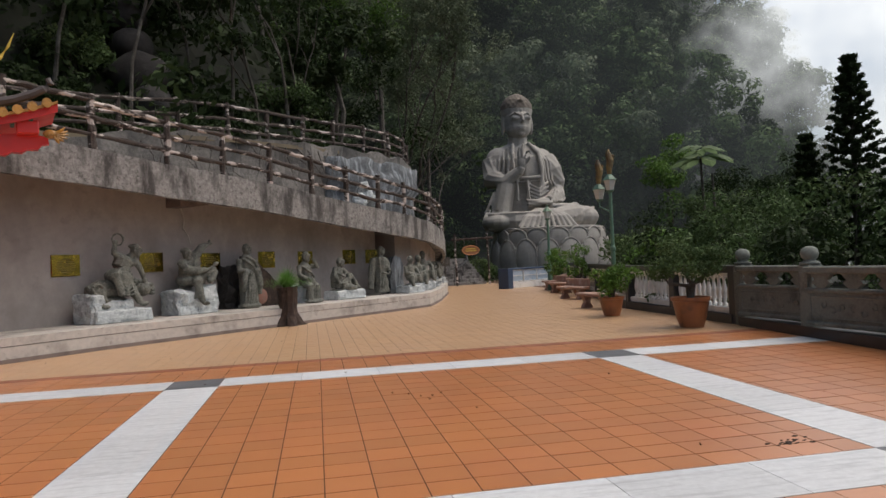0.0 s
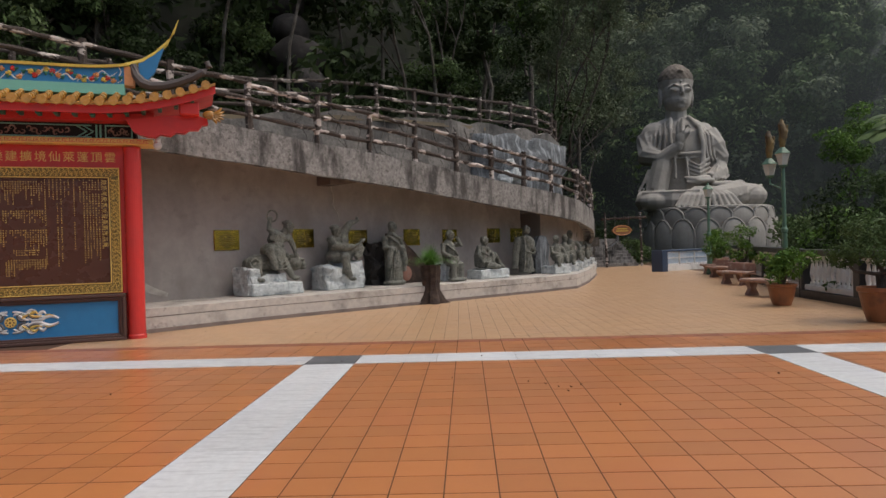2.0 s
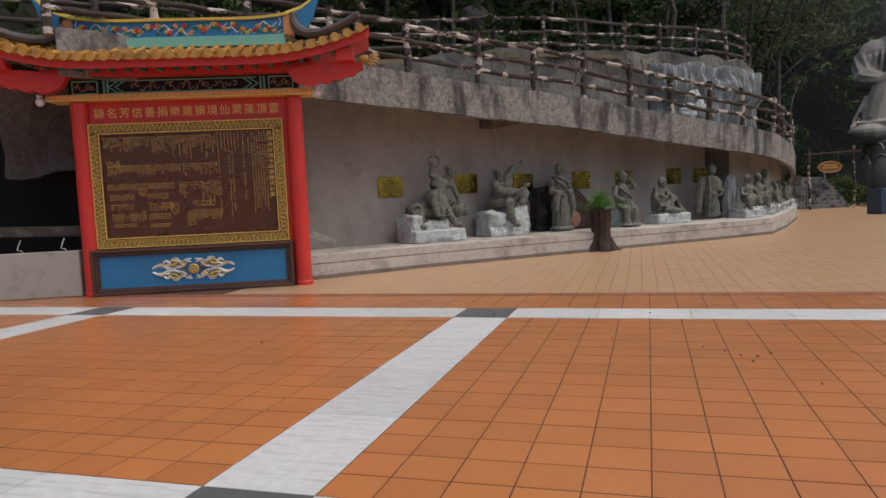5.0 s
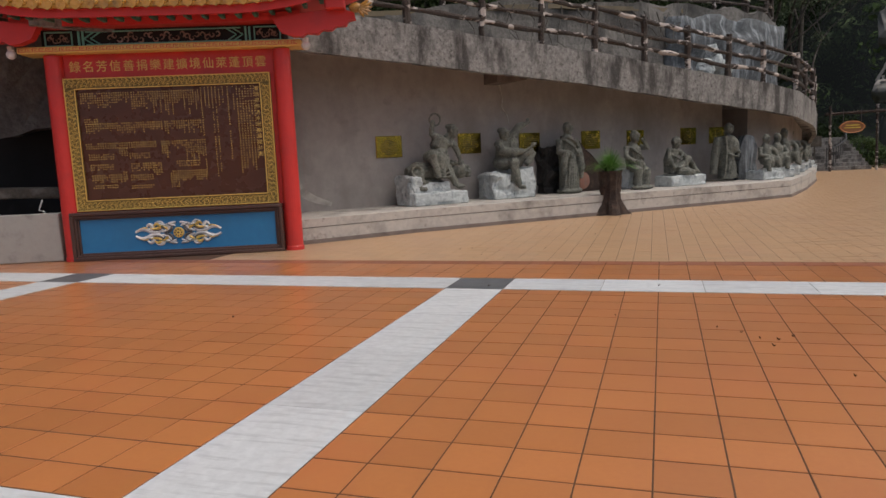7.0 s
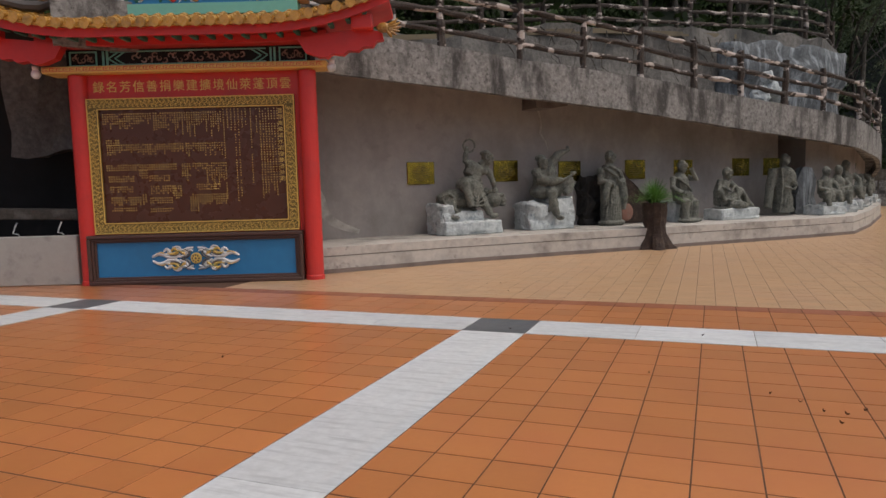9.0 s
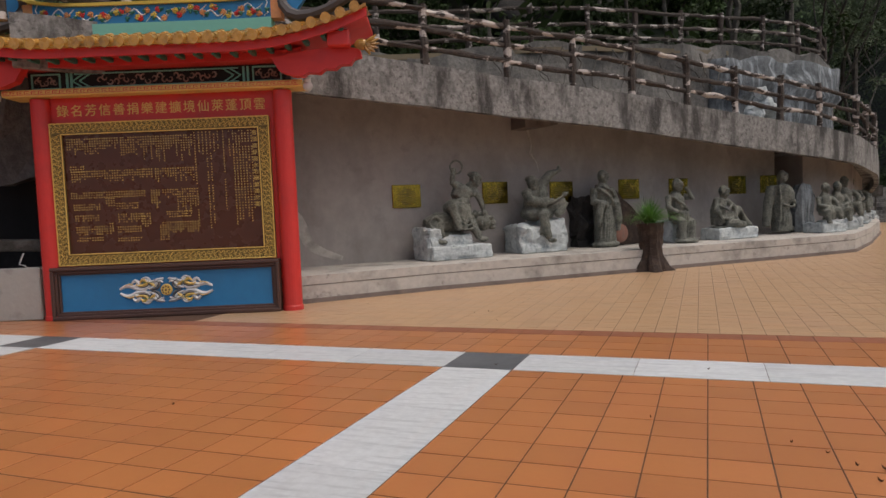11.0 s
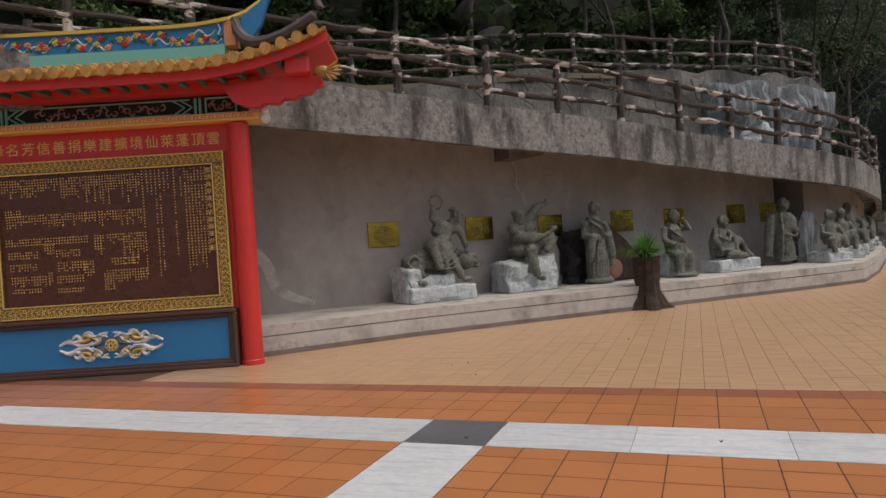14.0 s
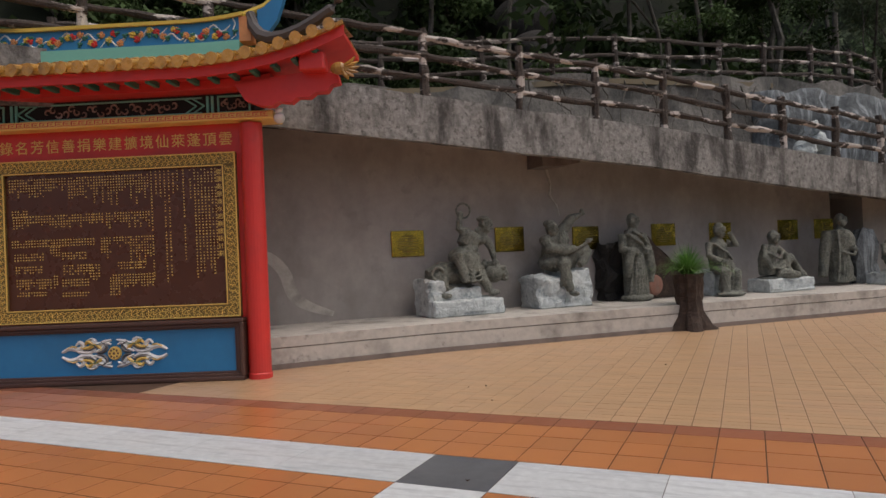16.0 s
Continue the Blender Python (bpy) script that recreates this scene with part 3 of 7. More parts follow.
# gilt beam with key pattern, lamps at its ends
bm = bmesh.new()
box(bm, -0.56, 3.72, -0.16, 0.30, 3.235, 3.335, 0.012)
beam = part("beam", bm, M_GOLD, board, "gilt beam with a red key pattern")
bm = bmesh.new()
x = -0.53
while x < 3.64:
    box(bm, x, x + 0.075, -0.166, -0.155, 3.305, 3.313)
    box(bm, x, x + 0.010, -0.166, -0.155, 3.258, 3.305)
    box(bm, x + 0.022, x + 0.09, -0.166, -0.155, 3.258, 3.266)
    box(bm, x + 0.03, x + 0.06, -0.166, -0.155, 3.280, 3.290)
    x += 0.1
part("key_pattern", bm, M_RED, beam)
for x in (-0.66, 3.79):
    bm = bmesh.new()
    ball(bm, (x, -0.12, 3.235), 0.07, 14, 10)
    lathe(bm, [(0.045, 0.055), (0.05, 0.12)], 12, (x, -0.12, 3.235))
    part("globe_lamp", bm, M_WHITE, board, "small white globe lamp, unlit", smooth=True)

# painted frieze
bm = bmesh.new()
box(bm, -0.25, 3.45, 0.0, 0.42, 3.335, 3.60)
frieze = part("frieze", bm, M_SOOT, board, "dark painted frieze with gilt and teal patterns")
bm = bmesh.new()
bar_frame(bm, -0.2, 0.22, 3.35, 3.575, 0.022, -0.02, 0.0, 0.003)
bar_frame(bm, 2.98, 3.4, 3.35, 3.575, 0.022, -0.02, 0.0, 0.003)
for x in (0.3, 0.36, 2.84, 2.9):
    box(bm, x, x + 0.03, -0.02, 0.0, 3.35, 3.575)
for z in (3.36, 3.55):
    box(bm, 0.42, 2.78, -0.015, 0.0, z, z + 0.018)
for sx in (-1, 1):
    for k in (0, 1):
        a = CX + sx * (0.95 + 0.1 * k)
        for sz in (-1, 1):
            tube(bm, [(a + sx * 0.16, -0.008, 3.46), (a, -0.008, 3.46 + sz * 0.1)], 0.011, 5)
part("frieze_border", bm, M_TURQ, frieze, "teal painted border lines")
bm = bmesh.new()
for cx in (0.01, 3.19):
    for k in range(7):
        curl(bm, cx + 0.045 * (k - 3), 3.46 + 0.03 * math.sin(k * 2), 0.045, k * 1.3, -0.012, 0.018)
for k in range(22):
    curl(bm, CX - 0.82 + k * 0.078, 3.46 + 0.035 * math.sin(k * 1.9), 0.05, k * 1.7, -0.012, 0.02)
tagged(part("frieze_ornament", bm, M_BENCH, frieze, "gilt painted scrolls"), "gilt painted scrolls", kind="stuff")


# roof: upturned towards both ends
HALF = 3.12


def lift(x):
    t = max(0.0, (abs(x - CX) - 1.15) / (HALF - 1.15))
    return 0.40 * t ** 2.1


def eave_strip(bm, y0, y1, z0, z1, half, lift_k=1.0, n=40):
    prev = None
    for k in range(n + 1):
        x = CX - half + 2 * half * k / n
        l = lift(x) * lift_k
        row = [bm.verts.new((x, y0, z0 + l)), bm.verts.new((x, y1, z0 + l)), bm.verts.new((x, y1, z1 + l)), bm.verts.new((x, y0, z1 + l))]
        if prev:
            for q in range(4):
                bm.faces.new((prev[q], prev[(q + 1) % 4], row[(q + 1) % 4], row[q]))
        else:
            bm.faces.new(row[::-1])
        prev = row
    bm.faces.new(prev)


bm = bmesh.new()
eave_strip(bm, -0.62, -0.57, 3.655, 3.775, HALF)
part("eave_board", bm, M_RED, board, "red eave board sweeping up at the ends")
bm = bmesh.new()
eave_strip(bm, -0.57, 0.6, 3.70, 3.76, HALF - 0.02)
part("soffit", bm, M_RED, board)
bm = bmesh.new()
eave_strip(bm, -0.30, 0.5, 3.595, 3.70, 2.15, 0.5)
part("wall_plate", bm, M_RED, board)
for k in range(23):
    x = CX - 2.75 + k * 0.25
    bm = bmesh.new()
    box(bm, x - 0.03, x + 0.03, -0.56, -0.30, 3.635 + lift(x), 3.70 + lift(x), 0.004)
    part("rafter_end", bm, M_GREENP, board)
# stepped corner brackets
for sx in (-1, 1):
    bm = bmesh.new()
    prism(bm, [(CX + sx * a, b) for a, b in ((1.72, 3.62), (1.84, 3.42), (2.02, 3.35), (2.16, 3.34), (2.24, 3.39), (2.40, 3.37), (2.48, 3.43), (2.62, 3.42), (2.70, 3.48),
                                             (2.84, 3.48), (2.90, 3.56), (3.00, 3.58), (2.98, 3.68), (2.75, 3.74), (2.3, 3.70))], -0.34, -0.18)
    box(bm, min(CX + sx * 2.55, CX + sx * 2.86), max(CX + sx * 2.55, CX + sx * 2.86), -0.52, -0.30, 3.70, 3.92, 0.02)
    part("corner_bracket", bm, M_RED, board, "stepped red corner bracket")
    bm = bmesh.new()
    hx = CX + sx * 3.02
    ball(bm, (hx, -0.44, 3.72), (0.11, 0.08, 0.075), 10, 8)
    ball(bm, (hx + sx * 0.10, -0.45, 3.68), (0.07, 0.06, 0.05), 10, 8)
    carp = part("carp_ornament", bm, M_YTILE, board, "yellow glazed finned ornament at the eave corner")
    for k in range(6):
        a = radians(-70 + 22 * k)
        bm = bmesh.new()
        tube(bm, [(hx + sx * 0.03, -0.46, 3.71), (hx + sx * (0.05 + 0.12 * math.cos(a)), -0.48, 3.71 + 0.10 * math.sin(a)),
                  (hx + sx * (0.04 + 0.21 * math.cos(a)), -0.48, 3.73 + 0.17 * math.sin(a))], [0.035, 0.03, 0.008], 6)
        part("fin", bm, M_YTILE, carp)

# glazed tiles: pans, barrels and round end tiles
Y0, Z0, Y1, Z1 = -0.70, 3.79, 0.02, 4.03
bm = bmesh.new()
eave_strip(bm, Y0 + 0.03, Y0 + 0.08, Z0 - 0.015, Z0 + 0.03, HALF)
prev = None
for k in range(61):
    x = CX - HALF + 2 * HALF * k / 60
    l = lift(x)
    row = [bm.verts.new((x, Y0 + 0.03, Z0 + 0.012 + l)), bm.verts.new((x, (Y0 + Y1) / 2, (Z0 + Z1) / 2 - 0.025 + l * 0.8)),
           bm.verts.new((x, Y1 + 0.1, Z1 + l * 0.6))]
    if prev:
        for q in range(2):
            bm.faces.new((prev[q], prev[q + 1], row[q + 1], row[q]))
    prev = row
part("pan_tiles", bm, M_YTILE, board, "dark gold pan tiles")
PITCH = 0.198
for k in range(31):
    x = CX - 15 * PITCH + k * PITCH
    l = lift(x)
    bm = bmesh.new()
    for j in range(4):
        a, b = j / 4, (j + 1) / 4
        tube(bm, [(x, Y0 + (Y1 - Y0) * a, Z0 + 0.055 + (Z1 - Z0) * a + l * (1 - 0.35 * a) - 0.02 * math.sin(math.pi * a)),
                  (x, Y0 + (Y1 - Y0) * b, Z0 + 0.055 + (Z1 - Z0) * b + l * (1 - 0.35 * b) - 0.02 * math.sin(math.pi * b))],
             [0.058, 0.048], 10)
    barrel = part("barrel_tile", bm, M_YTILE, board)
    bm = bmesh.new()
    prism(bm, [(x + dx, Z0 + 0.02 + l + dz) for dx, dz in ((-0.07, 0.03), (-0.068, -0.01), (-0.045, -0.045), (-0.015, -0.058), (0, -0.068), (0.015, -0.058),
                                                       (0.045, -0.045), (0.068, -0.01), (0.07, 0.03), (0.045, 0.075), (0, 0.092), (-0.045, 0.075))], Y0 - 0.022, Y0 + 0.0)
    part("end_disc", bm, M_YTILE, barrel)


# ridge wall with painted garland, horned ends
def sweep(x):
    t = max(0.0, (abs(x - CX) - 0.9) / 1.9)
    return 0.42 * t ** 2.3


def band(bm, x0, x1, z0, z1, y0, y1, k0, k1, n=30):
    prev = None
    for k in range(n + 1):
        x = x0 + (x1 - x0) * k / n
        l = sweep(x)
        row = [bm.verts.new((x, y0, z0 + l * k0)), bm.verts.new((x, y1, z0 + l * k0)), bm.verts.new((x, y1, z1 + l * k1)),
               bm.verts.new((x, y0, z1 + l * k1))]
        if prev:
            for q in range(4):
                bm.faces.new((prev[q], prev[(q + 1) % 4], row[(q + 1) % 4], row[q]))
        else:
            bm.faces.new(row[::-1])
        prev = row
    bm.faces.new(prev)


XL, XR = -0.10, 3.30
bm = bmesh.new()
band(bm, XL, XR, 4.08, 4.245, -0.05, 0.20, 0.0, 0.25)
part("ridge_foot", bm, M_TURQ, board, "pale turquoise ridge foot")
bm = bmesh.new()
band(bm, XL, XR, 4.245, 4.50, -0.02, 0.17, 0.25, 1.0)
ridge = part("ridge_panel", bm, M_BLUE, board, "blue ridge panel with a moulded flower garland")
bm = bmesh.new()
band(bm, CX - 1.75, CX + 1.75, 4.50, 4.545, -0.06, 0.21, 1.0, 1.0)
for sx in (-1, 1):
    pts = [(CX + sx * a, 0.07, b) for a, b in ((1.72, 4.585), (2.0, 4.685), (2.2, 4.83), (2.37, 5.02), (2.48, 5.2), (2.57, 5.44))]
    tube(bm, pts, [0.06, 0.055, 0.046, 0.034, 0.022, 0.006], 8)
part("ridge_cap", bm, M_YELLOW, board, "yellow ridge cap rising to a pointed horn")
for sx in (-1, 1):
    e = CX + sx * 1.70
    l = sweep(e)
    bm = bmesh.new()
    box(bm, min(e, e + sx * 0.15), max(e, e + sx * 0.15), -0.03, 0.17, 4.245, 4.50 + l * 1.0)
    part("ridge_end", bm, M_PEACH, board, "orange painted ridge end")
    bm = bmesh.new()
    tube(bm, [(e - sx * 0.08, -0.03, 4.50 + l * 0.85), (e - sx * 0.045, -0.03, 4.44 + l * 0.5), (e - sx * 0.075, -0.03, 4.38 + l * 0.3),
              (e - sx * 0.04, -0.03, 4.31 + l * 0.2), (e - sx * 0.1, -0.03, 4.27 + l * 0.2)], 0.009, 5)
    part("white_outline", bm, M_WHITE, ridge)
    # grey scrolled hip rising to a curl
    bm = bmesh.new()
    hip = [(CX + sx * a, q, b) for a, q, b in ((1.84, 0.0, 4.60), (1.88, -0.02, 4.42), (1.98, -0.06, 4.29), (2.12, -0.12, 4.225), (2.32, -0.2, 4.22), (2.55, -0.28, 4.27),
                                               (2.78, -0.35, 4.36), (2.95, -0.4, 4.45), (3.04, -0.42, 4.54), (3.0, -0.42, 4.62))]
    tube(bm, hip, [0.06, 0.075, 0.085, 0.085, 0.08, 0.075, 0.07, 0.065, 0.06, 0.045], 8)
    part("hip_scroll", bm, M_GREY, board, "dark grey scrolled hip ridge")
    bm = bmesh.new()
    prism(bm, [(CX + sx * a, b) for a, b in ((1.92, 4.42), (2.04, 4.34), (2.17, 4.50), (2.26, 4.75), (2.33, 4.94), (2.15, 4.78), (1.92, 4.64))], 0.02, 0.12)
    part("horn_panel", bm, M_BLUE, board, "blue panel under the horn")

# moulded garland
rnd = random.Random(23)
bm = bmesh.new()
prevx = None
for k in range(12):
    x = 0.05 + k * 0.27
    z = 4.37 + 0.06 * math.sin(k * 1.8)
    swoosh(bm, [(x - 0.16, z - 0.05), (x - 0.05, z + 0.05), (x + 0.06, z - 0.04), (x + 0.17, z + 0.04)], 0.022, -0.022, 0.01)
tagged(part("garland_stem", bm, M_WHITE, ridge, "white moulded stems"), "white moulded stems", kind="stuff")
for col, off in ((M_YELLOW, 0), (M_RED, 1), (M_PEACH, 2), (M_GREENP, 3)):
    for k in range(12 if col is not M_GREENP else 26):
        step = 0.27 if col is not M_GREENP else 0.125
        x = 0.02 + k * step + off * 0.07 + rnd.uniform(-0.04, 0.04)
        if not -0.1 < x < 3.25:
            continue
        z = 4.37 + rnd.uniform(-0.075, 0.075)
        n = 6 if col is not M_GREENP else 3
        bm = bmesh.new()
        for q in range(n):
            a = q * 2 * math.pi / n + rnd.random()
            r = 0.028 if col is not M_GREENP else 0.022
            ball(bm, (x + r * math.cos(a), -0.03, z + r * math.sin(a)), (0.022, 0.016, 0.018), 7, 5)
        ball(bm, (x, -0.045, z), (0.016, 0.014, 0.016), 7, 5)
        part("garland_leaf" if col is M_GREENP else "garland_flower", bm, col, ridge)
# rear slope closing the roof
bm = bmesh.new()
eave_strip(bm, 0.15, 0.85, 3.80, 3.86, HALF - 0.05, 1.0)
part("rear_slope", bm, M_YTILE, board)

# ---- rustic fences along the ramps ----
def rustic(bm, a, b, r, seed, seg=8):
    """A log-like cast rail from a to b, uneven and slightly bowed."""
    rn = random.Random(seed)
    a, b = Vector(a), Vector(b)
    n = 7
    pts, rad = [], []
    for k in range(n + 1):
        p = a.lerp(b, k / n)
        w = math.sin(math.pi * k / n)
        pts.append(p + Vector((rn.uniform(-1, 1), rn.uniform(-1, 1), rn.uniform(-1, 1))) * 0.016 * w)
        rad.append(r * rn.uniform(0.82, 1.2))
    tube(bm, pts, rad, seg, 0.25, seed)


def rustic_fence(label, feet, height, seed, levels=(0.30, 0.62, 0.95), r_post=0.07, r_rail=0.053):
    fence = thing("rustic_fence", label, "fence", Matrix.Translation(feet[0]))
    o = Vector(feet[0])
    rn = random.Random(seed)
    feet = [Vector(f) - o for f in feet]
    for i, f in enumerate(feet):
        bm = bmesh.new()
        rustic(bm, f + Vector((0, 0, -0.12)), f + Vector((rn.uniform(-.03, .03), rn.uniform(-.03, .03), height + 0.06)), r_post, seed * 97 + i)
        part("post", bm, M_WOODCON, fence)
        if i + 1 < len(feet):
            g = feet[i + 1]
            for k, l in enumerate(levels):
                bm = bmesh.new()
                d = (g - f).normalized() * 0.06
                z0, z1 = l * height + rn.uniform(-.035, .035), l * height + rn.uniform(-.035, .035)
                rustic(bm, f + Vector((0, 0, z0)) - d, g + Vector((0, 0, z1)) + d, r_rail, seed * 131 + i * 5 + k)
                part("rail", bm, M_WOODCON, fence)
    return fence


feet = []
for s, z in ((-6.1, 4.36), (-4.5, 4.26), (-2.95, 4.17), (-1.35, 4.05)):
    feet.append((*on_wall(s, 1.18), z))
for (x, y, lo, hi) in deck_line(0.03, 0, 0.10)[2:]:
    feet.append((x, y, lo))
extra = []
for a, b in zip(feet, feet[1:]):
    extra.append(a)
    if (Vector(a) - Vector(b)).length > 2.0:
        extra.append(tuple((Vector(a) + Vector(b)) / 2))
extra.append(feet[-1])
rustic_fence("weathered rustic log-style concrete fence along the lower ramp", extra, 1.02, 3)

REAR = [(-7, -1.6, 4.45), (-5.2, -1.7, 4.55), (-3.3, -1.8, 4.62), (-1.4, -1.9, 4.70), (0.6, -2, 4.80), (2.9, -2, 5.0), (4.66, -2, 5.22), (6.4, -2, 5.36),
        (8.0, -2, 5.41), (9.58, -2, 5.48), (11.1, -2, 5.52), (12.7, -1.9, 5.56), (14.2, -1.85, 5.56), (15.5, -2.1, 5.5), (16.6, -2.7, 5.4),
        (17.4, -3.6, 5.3), (17.9, -4.8, 5.2)]
rustic_fence("weathered rustic log-style fence along the upper ramp", [(*on_wall(s, n), z) for s, n, z in REAR], 1.05, 9)
bm = bmesh.new()
strip_wall(bm, [(*on_wall(s, n + 0.25), 2.2, z + 0.03) for s, n, z in REAR], 0.5, 1)
bmesh.ops.subdivide_edges(bm, edges=bm.edges, cuts=5, use_grid_fill=True)
roughen(bm, 0.22, 0.9)
roughen(bm, 0.07, 3.1)
M_CLIFF = surface("pale_sprayed_rock", (0.20, 0.185, 0.168), (0.085, 0.078, 0.07), (0.07, 0.068, 0.064), rough=0.95, fine=10, coarse=1.1, bump=0.8,
                  amount=0.8, stain_lo=0.5, stain_hi=0.68)
tagged(part("retaining_rock_wall", bm, M_CLIFF), "grey sprayed rock face below the upper ramp", "rock wall", kind="structure")
bm = bmesh.new()
strip_wall(bm, [(*on_wall(s, n + 0.28), z - 0.12, z + 0.0) for s, n, z in REAR[:11]], 2.2, 1)
M_OCHRE = surface("ochre_edge", (0.17, 0.135, 0.085), None, (0.09, 0.075, 0.055), rough=0.9)
tagged(part("upper_ramp_slab", bm, M_OCHRE), "ochre edged slab of the upper ramp", "ramp", kind="structure")
# bluish bulge of rock at the bend, with small white stones in a hollow
bm = bmesh.new()
strip_wall(bm, [(*on_wall(s, n + k), 3.2, z - 0.28) for s, n, z, k in ((10.2, -2, 5.5, 0.35), (10.9, -2, 5.52, 0.75), (12.5, -2, 5.56, 0.7), (14.0, -1.95, 5.56, 0.7),
                                                                   (15.3, -2.2, 5.5, 0.7), (16.4, -2.8, 5.42, 0.6), (17.2, -3.7, 5.32, 0.5), (17.7, -4.9, 5.22, 0.4))], 1.3, 1)
bmesh.ops.subdivide_edges(bm, edges=bm.edges, cuts=6, use_grid_fill=True)
for v in bm.verts:
    v.co += Vector((NW.x, NW.y, 0)) * 0.35 * max(0, 5.0 - v.co.z) * (v.co.z > 4.3)
roughen(bm, 0.28, 0.75, 3)
roughen(bm, 0.12, 2.0, 5)
M_BROCK = surface("bluish_grey_rock", (0.12, 0.13, 0.138), (0.035, 0.038, 0.042), (0.30, 0.325, 0.345), rough=0.9, fine=9, coarse=2.2, bump=0.7,
                  amount=0.8, stain_lo=0.5, stain_hi=0.66, stretch=(2.0, 2.0, 0.3))
tagged(part("bend_rock", bm, M_BROCK), "bluish grey artificial rock at the ramp bend", "rock").data.shade_smooth()
for k, (s, z, r) in enumerate(((10.2, 3.52, 0.26), (10.65, 3.75, 0.22), (11.0, 3.55, 0.24), (10.5, 4.05, 0.17))):
    bm = bmesh.new()
    ball(bm, (0, 0, 0), (r, r * 0.8, r), 12, 9)
    roughen(bm, 0.08, 5, k)
    tagged(part("pale_stone", bm, M_ROCKW, matrix=Matrix.Translation((*on_wall(s, -0.15), z))), "pale rough stone piled on the ramp", "stone",
           group="pale stones")
# bare roots hanging on the rock face
for k in range(16):
    rn = random.Random(300 + k)
    s = 3.2 + k * 0.5
    bm = bmesh.new()
    p = Vector((*on_wall(s, -1.45), 5.1 + 0.02 * s))
    pts = [p]
    for q in range(6):
        p = p + Vector((UW.x, UW.y, 0)) * rn.uniform(-0.25, 0.3) + Vector((NW.x * 0.06, NW.y * 0.06, -rn.uniform(0.12, 0.3)))
        pts.append(p)
    tube(bm, pts, [0.02 - 0.0025 * q for q in range(7)], 5)
    tagged(part("root", bm, M_BARK), "thin dry root hanging over the rock face", "root", group="hanging roots")

# corbel and conduit on the wall
bm = bmesh.new()
prism(bm, [(-0.25, 3.25), (0.55, 3.15), (0.55, 3.05), (0.1, 2.98), (-0.25, 2.98)], -0.55, 0.0)
tagged(part("corbel", bm, M_LEDGE_D, matrix=wall_pose(3.0, 0.0)), "dark concrete corbel under the ramp", "corbel", kind="structure")
bm = bmesh.new()
tube(bm, [(0, 0.004, 3.0), (0.08, 0.004, 2.7), (0.05, 0.004, 2.5), (0.2, 0.004, 2.3), (0.26, 0.004, 2.1)], [0.03, 0.025, 0.03, 0.02, 0.01], 6)
tagged(part("crack_patch", bm, M_LEDGE, matrix=wall_pose(3.15, 0.0)), "raised filler line along a wall crack", "wall repair", kind="structure")
bm = bmesh.new()
swoosh(bm, [(-3.4, 1.35), (-3.05, 1.55), (-2.75, 1.3), (-2.6, 0.9), (-2.35, 0.7), (-1.95, 0.55)], 0.17, -0.002, 0.003)
tagged(part("wall_patch", bm, M_LEDGE, matrix=wall_pose(0.9, 0.0)), "pale curved plaster repair on the wall", "wall repair", kind="structure")

# ---- brass plaques ----
first = thing("brass_plaque", "polished brass plaque with engraved text on the wall", "plaque", wall_pose(0.3, 0.0, 1.67), "brass plaques")
bm = bmesh.new()
box(bm, -0.30, 0.30, -0.03, 0.002, -0.225, 0.225, 0.006)
part("plate", bm, M_BRASS, first)
bm = bmesh.new()
for k in range(7):
    z = 0.13 - k * 0.045
    w = (0.10, 0.17, 0.2, 0.19, 0.2, 0.18, 0.1)[k]
    box(bm, -w, w, -0.033, -0.029, z - 0.007, z + 0.007)
tagged(part("engraving", bm, M_PLATE2, first), kind="stuff")
for s in (2.3, 3.97, 5.86, 7.38, 9.36, 10.5):
    copy_thing(first, wall_pose(s, 0.0, 1.67 + random.Random(int(s * 10)).uniform(-0.02, 0.02)))


